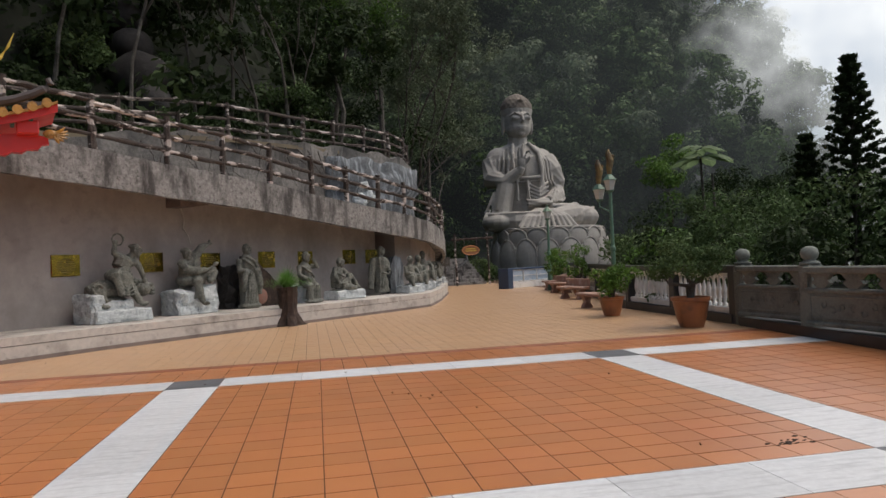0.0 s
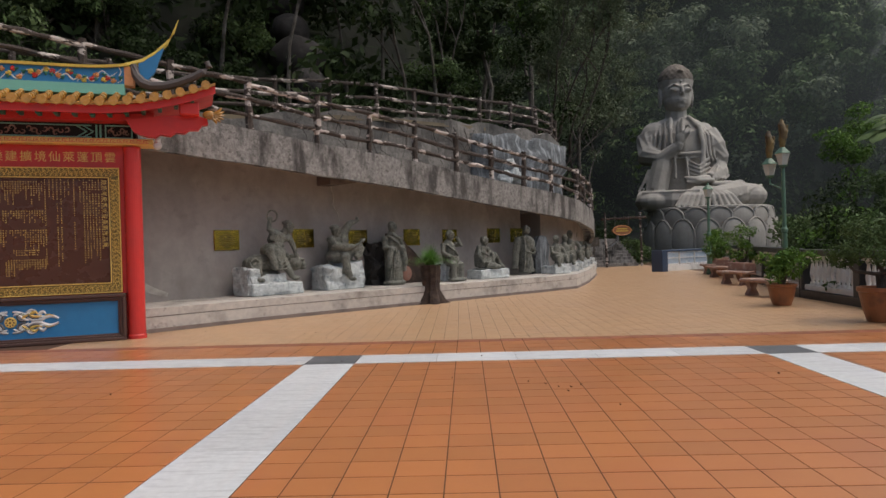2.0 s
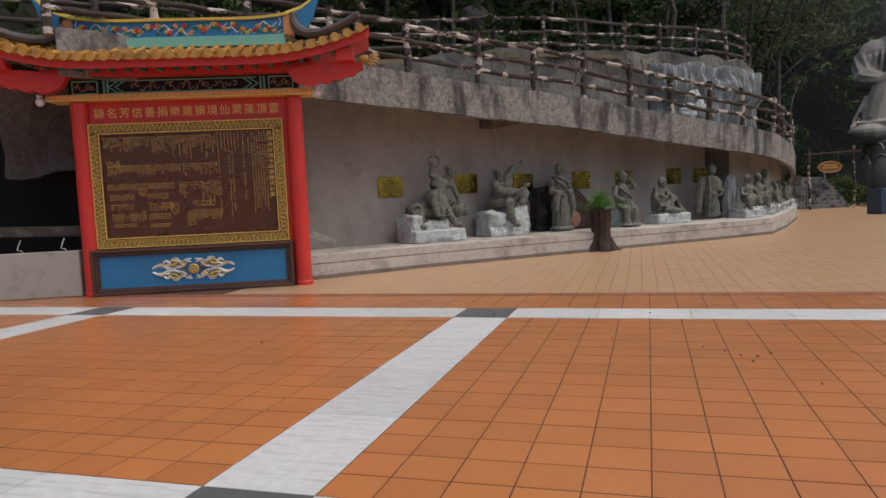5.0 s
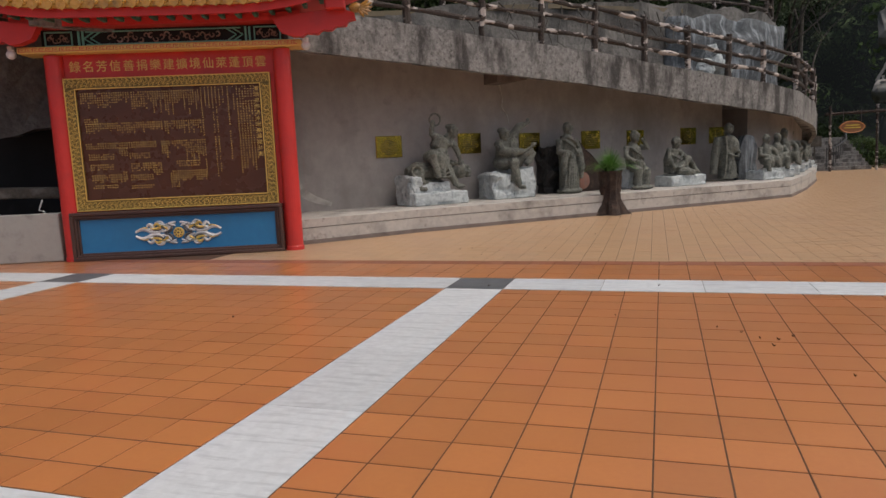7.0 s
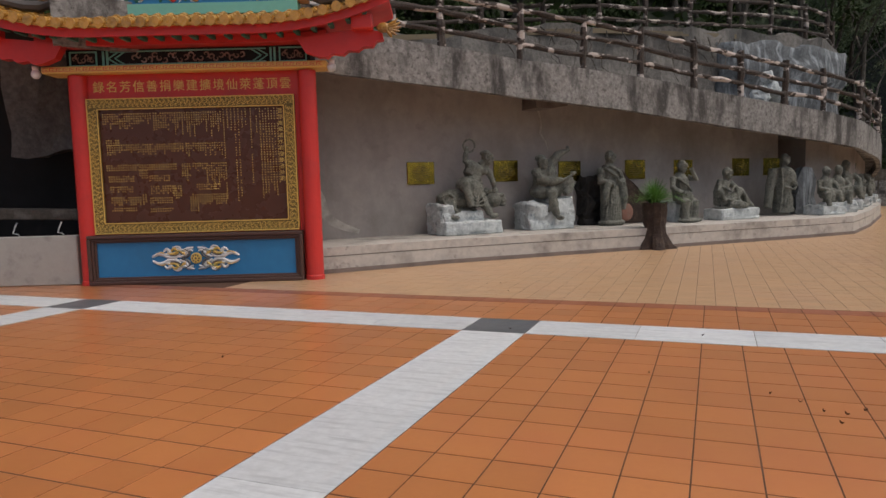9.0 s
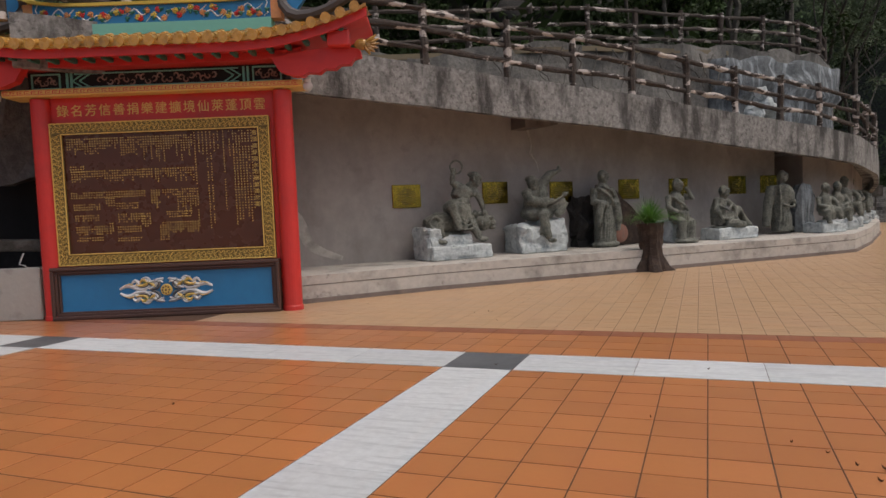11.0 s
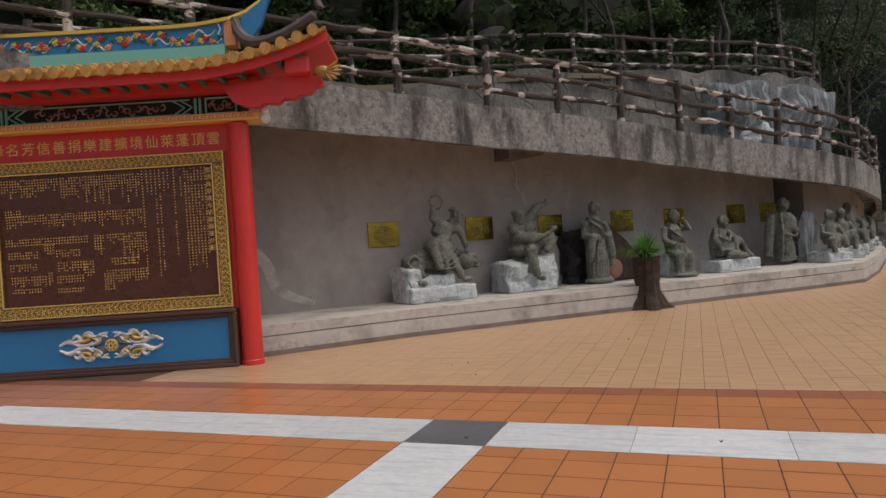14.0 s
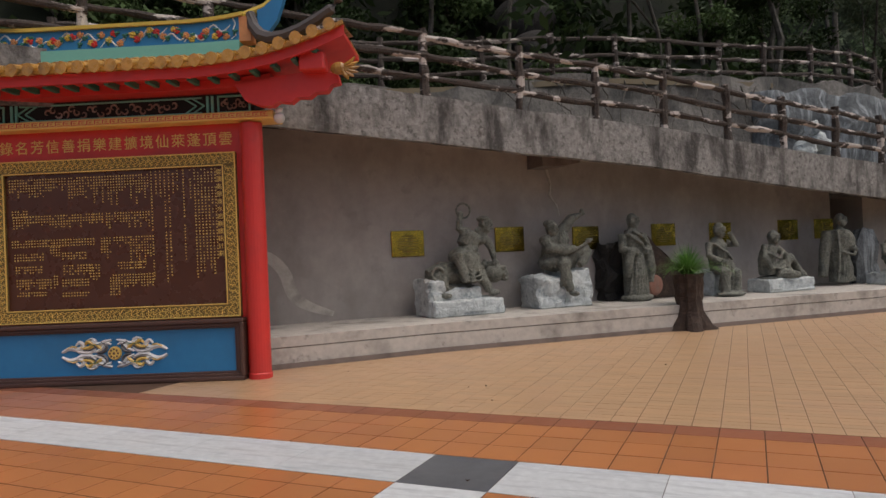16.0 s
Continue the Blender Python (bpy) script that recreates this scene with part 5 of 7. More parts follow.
def blade_tuft(n, length, spread, width, seed, droop=0.9):
    rn = random.Random(seed)
    bm = bmesh.new()
    for k in range(n):
        a, l = rn.uniform(0, 6.28), length * rn.uniform(0.55, 1.1)
        lean = rn.uniform(0.15, 1.0) * spread
        prev = None
        for q in range(6):
            t = q / 5
            rr = 0.1 * rn.random() * (q == 0) + lean * l * t
            z = l * (t - droop * lean * t * t * 0.6)
            w = width * (1 - t) ** 0.7 + 0.001
            c = Vector((rr * math.cos(a), rr * math.sin(a), z))
            sd = Vector((-math.sin(a), math.cos(a), 0)) * w
            row = [bm.verts.new(c - sd), bm.verts.new(c + sd)]
            if prev:
                bm.faces.new((prev[0], prev[1], row[1], row[0]))
            prev = row
    return bm


tagged(part("grass_tuft", blade_tuft(420, 0.70, 1.25, 0.010, 4, 1.35), M_GRASSL, stump, matrix=Matrix.Translation((0, 0, 0.9))), kind="stuff")

# ---- burner shed and low wall beside the board ----
bm = bmesh.new()
box(bm, -9.0, -0.34, 0.06, 0.26, 0, 0.78, 0.015)
bmesh.ops.subdivide_edges(bm, edges=bm.edges, cuts=4, use_grid_fill=True)
roughen(bm, 0.006, 2)
M_LOWW = surface("soot_streaked_plaster", (0.40, 0.38, 0.34), (0.32, 0.30, 0.27), (0.13, 0.12, 0.11), rough=0.9, fine=9, coarse=1.4, bump=0.15,
                 stain_lo=0.55, stain_hi=0.78)
tagged(part("wall_low", bm, M_LOWW, matrix=BOARD), "low plastered wall with soot stains on top", "wall", kind="structure")
bm = bmesh.new()
box(bm, -9.0, 3.2, 2.6, 2.8, 0, 4.2)
box(bm, -9.2, -9.0, 0.1, 2.8, 0, 4.2)
tagged(part("wall_burner", bm, M_SOOT, matrix=BOARD), "soot blackened rear wall", "wall", kind="structure")
bm = bmesh.new()
box(bm, -9.2, 3.2, 0.2, 2.9, 4.1, 4.2)
tagged(part("ceiling_burner", bm, M_SOOT, matrix=BOARD), "soot blackened shed roof", "roof", kind="structure")
bm = bmesh.new()
box(bm, -3.2, -0.45, 0.5, 0.95, 0.98, 1.16, 0.02)
roughen(bm, 0.015, 5)
tagged(part("timber_beam", bm, M_BARK, matrix=BOARD @ pose(0, 0, 0, 0, 2, 0)), "grey weathered timber lying above the low wall", "timber")
for x in (-1.28, -0.58):
    bm = bmesh.new()
    tube(bm, [(x, 0.18, 0.77), (x, 0.12, 0.82), (x - 0.05, 0.08, 0.84), (x - 0.02, 0.1, 0.94), (x, 0.12, 1.0)], 0.012, 6)
    tagged(part("wire_hook", bm, M_ROCKW, matrix=BOARD), "thin pale wire hook on the low wall", "hook")

# ---- great seated statue on its lotus throne ----
BUD = pose(21.6, 49.45, 0, 0, 0, 0)
M_HAIR = surface("brown_weathered_hair", (0.15, 0.125, 0.10), (0.075, 0.062, 0.05), (0.10, 0.085, 0.07), rough=0.8, fine=3, coarse=0.8, bump=0.3)
HX = -0.95
shapes = [
    # crossed legs and lap
    ("b", (0.0, -1.5, 4.45), (4.5, 2.7, 0.85)), ("b", (-3.55, -2.0, 4.5), (1.55, 1.8, 0.85)), ("b", (3.9, -1.9, 4.75), (1.6, 1.8, 1.05)),
    ("t", [(-4.6, -1.5, 4.6), (-2.4, -3.3, 4.5), (0.2, -3.9, 4.3)], [0.8, 0.9, 0.7]), ("t", [(5.0, -1.4, 4.9), (2.8, -3.0, 4.9), (0.6, -3.6, 4.7)], [0.85, 1.0, 0.75]),
    ("b", (1.9, -2.9, 5.75), (1.25, 0.5, 0.26)), ("b", (3.0, -2.8, 5.8), (0.5, 0.4, 0.25)),
    # trunk, shoulders, neck
    ("t", [(-0.5, 0.4, 4.6), (-0.55, 0.4, 7.0), (-0.6, 0.4, 9.0), (-0.65, 0.4, 10.3), (-0.75, 0.3, 11.2), (-0.85, 0.2, 11.7)], [2.5, 2.35, 2.45, 2.4, 1.7, 1.0]),
    ("t", [(HX, 0.15, 11.3), (HX, 0.1, 12.6)], [0.95, 0.85]),
    ("b", (-2.75, 0.3, 10.2), (1.15, 1.25, 1.2)), ("b", (1.15, 0.3, 10.1), (1.15, 1.25, 1.2)), ("t", [(-2.9, 0.3, 10.5), (-0.9, 0.2, 11.3), (1.1, 0.3, 10.5)], [0.75, 0.8, 0.75]),
    # arm resting in the lap, its cape over the elbow
    ("t", [(1.6, 0.3, 9.9), (2.05, 0.0, 8.2), (2.0, -1.2, 6.8), (0.8, -2.5, 6.2)], [1.1, 0.95, 0.8, 0.5]),
    ("t", [(1.4, -0.3, 10.2), (1.9, -0.8, 9.0), (2.4, -0.9, 8.0), (2.75, -0.8, 7.3)], [0.95, 0.95, 0.65, 0.12]),
    ("b", (-0.1, -2.95, 6.05), (1.2, 0.55, 0.24)), ("t", [(0.6, -2.9, 6.2), (-0.6, -3.2, 6.15), (-1.5, -3.25, 6.3)], [0.32, 0.24, 0.12]), ("t", [(-0.2, -3.1, 5.9), (-1.4, -3.3, 5.95)], [0.24, 0.12]),
    # raised arm and hand
    ("t", [(-3.2, 0.3, 10.0), (-3.5, -0.5, 8.4), (-2.7, -1.7, 8.0), (-1.75, -2.4, 8.9)], [1.1, 1.0, 0.7, 0.42]),
    ("t", [(-2.6, -1.5, 8.2), (-2.9, -1.7, 7.0), (-3.3, -1.8, 5.4)], [0.75, 0.85, 0.9]),
    ("t", [(-1.75, -2.4, 8.7), (-1.55, -2.55, 9.2)], [0.38, 0.36]), ("b", (-1.5, -2.65, 9.65), (0.46, 0.24, 0.6)),
    ("t", [(-1.75, -2.7, 10.0), (-1.8, -2.75, 10.5), (-1.72, -2.8, 10.95)], [0.16, 0.14, 0.09]), ("t", [(-1.52, -2.75, 10.1), (-1.5, -2.8, 10.7), (-1.42, -2.85, 11.2)], [0.16, 0.14, 0.09]),
    ("t", [(-1.28, -2.75, 10.0), (-1.1, -2.9, 10.5), (-0.88, -3.0, 10.6)], [0.16, 0.13, 0.10]), ("t", [(-1.15, -2.7, 9.6), (-0.85, -2.9, 10.0), (-0.80, -3.0, 10.4)], [0.17, 0.14, 0.10]),
    # head
    ("b", (HX, -0.15, 13.75), (1.26, 1.35, 1.5)), ("b", (HX, -0.33, 12.98), (1.14, 1.15, 0.92)), ("b", (HX, -0.95, 12.45), (0.42, 0.4, 0.28)),
    ("b", (HX, 0.1, 14.7), (1.48, 1.52, 1.42)), ("b", (HX, 0.1, 15.6), (0.9, 0.95, 0.6)),
    ("t", [(HX + 1.42 * math.sin(a), 0.1 - 1.42 * math.cos(a), 14.80 - 0.22 * (1 - math.cos(a))) for a in [-2.6 + 0.4 * k for k in range(14)]], 0.08),
    ("b", (HX - 1.32, 0.1, 13.4), (0.17, 0.34, 0.95)), ("b", (HX + 1.32, 0.1, 13.4), (0.17, 0.34, 0.95)),
    ("t", [(HX + 0.02, -1.46, 14.15), (HX + 0.02, -1.66, 13.75), (HX + 0.02, -1.80, 13.42)], [0.09, 0.12, 0.15]), ("b", (HX + 0.02, -1.60, 13.38), (0.22, 0.13, 0.09)),
    ("b", (HX, -1.42, 12.98), (0.40, 0.13, 0.075)), ("b", (HX, -1.40, 12.82), (0.31, 0.13, 0.09)),
    ("t", [(HX - 1.0, -1.0, 14.0), (HX - 0.6, -1.42, 14.22), (HX - 0.18, -1.50, 14.08)], 0.06), ("t", [(HX + 1.0, -1.0, 14.0), (HX + 0.6, -1.42, 14.22), (HX + 0.18, -1.50, 14.08)], 0.06),
    ("b", (HX - 0.56, -1.36, 13.80), (0.38, 0.17, 0.15)), ("b", (HX + 0.56, -1.36, 13.80), (0.38, 0.17, 0.15)),
    ("t", [(HX - 0.9, -1.22, 13.68), (HX - 0.56, -1.46, 13.66), (HX - 0.25, -1.44, 13.72)], 0.045), ("t", [(HX + 0.9, -1.22, 13.68), (HX + 0.56, -1.46, 13.66), (HX + 0.25, -1.44, 13.72)], 0.045),
    ("b", (HX, -1.52, 14.42), (0.09, 0.08, 0.09)), ("b", (HX, -1.22, 15.35), (0.3, 0.2, 0.16))]
# robe: open collar, shoulder pleats, belt, hanging folds
shapes += [("t", [(-0.25, -0.8, 11.6), (0.25, -1.85, 10.6), (0.42, -2.25, 9.2), (0.35, -2.4, 8.0), (0.1, -2.6, 6.8)], 0.2),
           ("t", [(-1.7, -0.8, 11.5), (-2.05, -1.8, 10.4), (-2.1, -2.0, 9.2)], 0.17),
           ("t", [(-2.0, -2.1, 8.35), (-0.8, -2.35, 8.3), (0.35, -2.3, 8.4)], 0.17), ("t", [(-1.9, -2.1, 8.0), (-0.8, -2.3, 7.95), (0.3, -2.3, 8.05)], 0.08),
           ("t", [(-1.9, -2.2, 8.2), (-1.95, -2.5, 7.2), (-2.0, -2.7, 6.3)], 0.12), ("t", [(-1.0, -2.3, 8.2), (-1.0, -2.6, 7.2), (-1.0, -2.8, 6.4)], 0.1)]
for q in range(5):
    shapes.append(("t", [(0.30 + 0.30 * q, -0.7 + 0.1 * q, 11.3 - 0.17 * q), (0.70 + 0.36 * q, -1.85 + 0.22 * q, 9.9), (0.80 + 0.38 * q, -2.05 + 0.25 * q, 8.3 - 0.1 * q), (0.95 + 0.42 * q, -1.95 + 0.25 * q, 7.7 + 0.04 * q)], 0.13))
    shapes.append(("t", [(-2.15 - 0.32 * q, -0.7 + 0.12 * q, 11.2 - 0.2 * q), (-2.4 - 0.34 * q, -1.55 + 0.25 * q, 10.0), (-2.5 - 0.36 * q, -1.5 + 0.22 * q, 8.6)], 0.12))
    shapes.append(("t", [(-0.9, -2.3, 7.8 - 0.34 * q), (-0.1, -2.75 - 0.05 * q, 7.25 - 0.30 * q), (0.9, -2.35, 7.95 - 0.4 * q)], 0.11))
    shapes.append(("t", [(-2.9 - 0.22 * q, -2.2 + 0.18 * q, 7.6 - 0.1 * q), (-3.25 - 0.24 * q, -2.5 + 0.22 * q, 6.3), (-3.7 - 0.25 * q, -2.5 + 0.25 * q, 5.3)], 0.12))
    shapes.append(("t", [(1.6 + 0.3 * q, -2.2 + 0.2 * q, 7.4 - 0.2 * q), (1.2 + 0.3 * q, -2.6 + 0.2 * q, 6.7 - 0.1 * q), (0.9 + 0.3 * q, -2.9 + 0.2 * q, 6.2)], 0.09))
for q in range(11):
    x = -2.6 + q * 0.5
    shapes.append(("t", [(0.0 + x * 0.28, -3.6, 5.5), (x * 0.75, -4.35, 4.75), (x, -4.6, 3.85)], [0.10, 0.17, 0.2]))
for q in range(6):
    shapes.append(("t", [(-0.6 - 0.25 * q, -4.2 + 0.04 * q, 5.2 - 0.08 * q), (-2.6 - 0.2 * q, -3.9 + 0.12 * q, 5.15 - 0.2 * q), (-4.7, -2.5, 5.2 - 0.27 * q)], 0.12))
    shapes.append(("t", [(1.0 + 0.3 * q, -4.0, 4.1 + 0.12 * q), (3.0 + 0.2 * q, -3.75 + 0.08 * q, 4.55 + 0.16 * q), (5.0, -2.4, 4.6 + 0.2 * q)], 0.11))
figure("buddha_statue", "colossal pale grey stone seated Buddha with raised hand", "statue", shapes, BUD, voxel=0.07, material=M_BUDDHA, rough=0.015, group="",
       thin=1.0, curls=(HX, 0.12, 14.3), hair=M_HAIR)
lotus = thing("lotus_throne", "pale grey stone lotus throne with two rings of petals", "pedestal", pose(22.5, 47.6, 0))
bm = bmesh.new()
lathe(bm, [(4.9, -0.3), (4.9, 0.5), (4.6, 0.7), (4.5, 1.0), (4.5, 2.6), (4.5, 3.66), (4.62, 3.70), (4.62, 3.86), (4.5, 3.9)], 48)
part("drum", bm, M_BUDDHA, lotus, smooth=False)


def petal_mesh(w, h, out):
    """An upright rounded petal, fullest near its foot, with a thick arched rim."""
    bm = bmesh.new()
    ball(bm, (0, 0.1, h * 0.30), (w * 0.49, out + 0.12, h * 0.68), 20, 14)
    rim = [(w * 0.5 * math.cos(a), -0.02, h * 0.30 + h * 0.70 * math.sin(a)) for a in [-0.45 + k * (math.pi + 0.9) / 20 for k in range(21)]]
    tube(bm, rim, 0.075, 6)
    bmesh.ops.recalc_face_normals(bm, faces=bm.faces)
    me = bpy.data.meshes.new("petal")
    bm.to_mesh(me)
    bm.free()
    me.materials.append(M_BUDDHA)
    return me


low, high = petal_mesh(2.02, 2.25, 0.26), petal_mesh(1.86, 1.15, 0.14)
for k in range(17):
    a = 360 / 17 * k
    shared("petal", low, lotus, pose(0, 0, 0, 0, 0, a) @ Matrix.Translation((0, -5.0, 0.65)))
    shared("petal", high, lotus, pose(0, 0, 0, 0, 0, a + 10.6) @ Matrix.Translation((0, -4.72, 2.62)))

# ---- railings on the valley side ----
grey = thing("stone_balustrade", "weathered grey-green carved stone balustrade with ball finials", "balustrade")
G0, GD = Vector((9.66, 1.89)), Vector((-0.10, -0.995))


def grey_at(k):
    p = G0 + GD * 1.98 * k
    return p.x, p.y


for k in range(10):
    x, y = grey_at(k)
    m = pose(x, y, 0, 0, 0, 95.7)
    bm = bmesh.new()
    box(bm, -0.13, 0.13, -0.13, 0.13, 0.0, 1.12, 0.02)
    box(bm, -0.085, 0.085, -0.15, 0.15, 0.2, 1.0, 0.01)
    post = part("post", bm, M_RAILG, grey, matrix=m)
    bm = bmesh.new()
    lathe(bm, [(0.15, 1.12), (0.15, 1.155), (0.10, 1.17), (0.085, 1.2), (0.115, 1.225), (0.135, 1.29), (0.115, 1.36), (0.06, 1.40), (0.001, 1.41)], 16)
    part("finial", bm, M_RAILG, post, smooth=True)
    if k < 9:
        x2, y2 = grey_at(k + 1)
        mm = pose((x + x2) / 2, (y + y2) / 2, 0, 0, 0, 95.7)
        for name, z0, z1, d in (("top_rail", 0.99, 1.10, 0.09), ("mid_rail", 0.70, 0.77, 0.06), ("foot_rail", 0.20, 0.27, 0.07)):
            bm = bmesh.new()
            box(bm, -0.86, 0.86, -d, d, z0, z1, 0.02)
            part(name, bm, M_RAILG, grey, matrix=mm)
        bm = bmesh.new()
        box(bm, -0.86, 0.86, -0.03, 0.03, 0.27, 0.70)
        bar_frame(bm, -0.78, 0.78, 0.31, 0.66, 0.025, -0.045, 0.045, 0.01)
        for q in range(7):
            curl(bm, -0.5 + q * 0.17, 0.48 + 0.05 * math.sin(q * 2.3), 0.07, q * 1.4, 0.038, 0.02)
        part("relief_panel", bm, M_RAILG, grey, matrix=mm)
        for q in (-0.56, 0, 0.56):
            bm = bmesh.new()
            prism(bm, [(q - 0.2, 0.99), (q + 0.2, 0.99), (q + 0.11, 0.90), (q + 0.17, 0.85), (q + 0.06, 0.77), (q - 0.06, 0.77), (q - 0.17, 0.85),
                       (q - 0.11, 0.90)], -0.035, 0.035)
            part("cloud_block", bm, M_RAILG, grey, matrix=mm)
bm = bmesh.new()
a, b = grey_at(0), grey_at(9)
strip_wall(bm, [(a[0] - 0.15, a[1], -0.02, 0.16), (b[0] - 0.15, b[1], -0.02, 0.16)], 0.34, 1)
part("kerb", bm, M_BLACKST, grey)

bal = bmesh.new()
lathe(bal, [(0.055, 0.0), (0.055, 0.05), (0.03, 0.08), (0.055, 0.2), (0.06, 0.28), (0.03, 0.46), (0.026, 0.52), (0.05, 0.56), (0.05, 0.6)], 10)
BAL = bpy.data.meshes.new("baluster")
bal.to_mesh(BAL)
bal.free()
BAL.materials.append(M_WHITE)
BAL.shade_smooth()


def white_balustrade(label, a, b, panels):
    a, b = Vector(a), Vector(b)
    ang = math.degrees(math.atan2(b.y - a.y, b.x - a.x))
    ln = (b - a).length
    t = thing("white_balustrade", label, "balustrade", pose(a.x, a.y, 0, 0, 0, ang))
    for name, z0, z1, d, mt in (("kerb", -0.02, 0.18, 0.17, M_BLACKST), ("foot_rail", 0.18, 0.30, 0.11, M_WHITE), ("top_rail", 0.90, 0.96, 0.10, M_WHITE),
                                ("coping", 0.96, 1.10, 0.14, M_BLACKST)):
        bm = bmesh.new()
        box(bm, 0, ln, -d, d, z0, z1, 0.012)
        part(name, bm, mt, t)
    n = int(round(ln / 2.4))
    for k in range(n + 1):
        bm = bmesh.new()
        x = ln * k / n
        box(bm, x - 0.12, x + 0.12, -0.145, 0.145, -0.02, 1.10, 0.012)
        part("post", bm, M_BLACKST, t)
    if panels:
        for k in range(n):
            bm = bmesh.new()
            x0, x1 = ln * k / n + 0.12, ln * (k + 1) / n - 0.12
            box(bm, x0, x1, -0.05, 0.05, 0.30, 0.90)
            bar_frame(bm, x0 + 0.05, x1 - 0.05, 0.34, 0.86, 0.05, -0.07, 0.07, 0.01)
            part("panel", bm, M_LEDGE, t)
    else:
        m = int(ln / 0.185)
        for k in range(m):
            x = (k + 0.5) * ln / m
            if min(abs(x - ln * j / n) for j in range(n + 1)) > 0.16:
                shared("baluster", BAL, t, Matrix.Translation((x, 0, 0.30)))
    return t


white_balustrade("white vase-shaped balusters between black stone copings and posts", (9.72, 2.15), (9.95, 6.95), False)
white_balustrade("pale panelled parapet with black coping curving away", (9.95, 6.95), (13.9, 22.0), True)
bm = bmesh.new()
strip_wall(bm, [(9.85, 1.9, -12, -0.02), (8.5, -16, -12, -0.02)], 0.3, 1)
bm2 = tagged(part("terrace_edge", bm, M_CONC), "concrete retaining edge below the balustrade", "wall", kind="structure")

# low barrier with glazed white panels
barrier = thing("panel_barrier", "low navy framed barrier with white and pale blue panels", "barrier", pose(10.75, 21.15, 0, 0, 0, 34.5))
for name, x0, x1, z0, z1, d in (("end_post", -0.25, 0.12, 0, 0.95, 0.3), ("top_rail", 0.12, 3.3, 0.86, 0.95, 0.12), ("end_post", 3.3, 3.45, 0, 0.95, 0.14)):
    bm = bmesh.new()
    box(bm, x0, x1, -d, d, z0, z1, 0.015)
    part(name, bm, M_BLUE2, barrier)
bm = bmesh.new()
box(bm, 0.12, 3.3, -0.1, 0.1, 0.0, 0.28, 0.01)
part("foot_panel", bm, M_WHITE, barrier)
M_PALEB = surface("pale_blue_panel", (0.38, 0.47, 0.56), (0.3, 0.38, 0.47), (0.6, 0.63, 0.65), rough=0.3, fine=5, coarse=2)
for k in range(3):
    bm = bmesh.new()
    x0 = 0.14 + k * 1.055
    box(bm, x0, x0 + 1.02, -0.06, 0.06, 0.30, 0.85, 0.01)
    panel = part("panel", bm, M_PALEB, barrier)
    bm = bmesh.new()
    bar_frame(bm, x0, x0 + 1.02, 0.30, 0.85, 0.035, -0.09, -0.06, 0.004)
    box(bm, x0 + 0.03, x0 + 1.0, -0.085, -0.06, 0.56, 0.60)
    part("panel_trim", bm, M_WHITE, panel)


# ---- pots and shrubs ----
def leaf_cloud(clumps, per, size, seed, flat=0.35, jitter=0.75):
    """Many small leaves over the shells of clumps; clumps of centre and radii."""
    g = np.random.default_rng(seed)
    n = len(clumps) * per
    c = np.repeat(np.array([k[0] for k in clumps], float), per, 0)
    r = np.repeat(np.array([k[1] for k in clumps], float), per, 0)
    d = g.normal(size=(n, 3))
    d[:, 2] += flat * 0.6
    d /= np.linalg.norm(d, axis=1)[:, None]
    p = c + d * r * g.uniform(0.55, 1.08, (n, 1))
    nn = d + g.normal(size=(n, 3)) * jitter + np.array([0, 0, 0.25])
    nn /= np.linalg.norm(nn, axis=1)[:, None]
    t = np.cross(nn, g.normal(size=(n, 3)))
    t /= np.linalg.norm(t, axis=1)[:, None] + 1e-9
    b = np.cross(nn, t)
    s = size * g.uniform(0.55, 1.3, (n, 1))
    v = np.stack([p - t * s, p - b * s * 0.42 + nn * s * 0.12, p + t * s, p + b * s * 0.42 + nn * s * 0.12], 1)
    return v.reshape(-1, 3)


def leaf_object(name, v, material, parent=None, matrix=None):
    me = bpy.data.meshes.new(name)
    n = len(v) // 4
    me.vertices.add(len(v))
    me.vertices.foreach_set("co", v.astype(np.float32).ravel())
    me.loops.add(n * 4)
    me.loops.foreach_set("vertex_index", np.arange(n * 4, dtype=np.int32))
    me.polygons.add(n)
    me.polygons.foreach_set("loop_start", np.arange(0, n * 4, 4, dtype=np.int32))
    me.polygons.foreach_set("loop_total", np.full(n, 4, dtype=np.int32))
    me.materials.append(material)
    me.update(calc_edges=True)
    ob = new(name, me)
    if matrix is not None:
        ob.matrix_basis = matrix
    if parent:
        ob.parent = parent
    return ob


def potted(label, x, y, r, h, clumps, leaf, material, seed, trunk_h):
    t = thing("potted_shrub", label, "potted plant", pose(x, y, 0), "terracotta pots of shrubs")
    bm = bmesh.new()
    lathe(bm, [(r * 0.62, 0), (r * 0.78, h * 0.3), (r * 0.93, h * 0.75), (r * 0.96, h * 0.86), (r * 1.04, h * 0.88), (r * 1.05, h), (r * 0.94, h),
               (r * 0.88, h * 0.82), (0.001, h * 0.80)], 28)
    part("pot", bm, M_POT, t, smooth=False)
    rn = random.Random(seed)
    bm = bmesh.new()
    for k in range(5):
        c = Vector(clumps[k % len(clumps)][0])
        tube(bm, [(0, 0, h * 0.78), (rn.uniform(-.05, .05), rn.uniform(-.05, .05), h + trunk_h * 0.5), c * 0.7 + Vector((0, 0, 0.1)), c], [0.06, 0.045, 0.025, 0.01], 6)
    part("trunk", bm, M_BARK, t)
    tagged(leaf_object("crown", leaf_cloud(clumps, leaf[0], leaf[1], seed), material, t), kind="stuff")
    return t


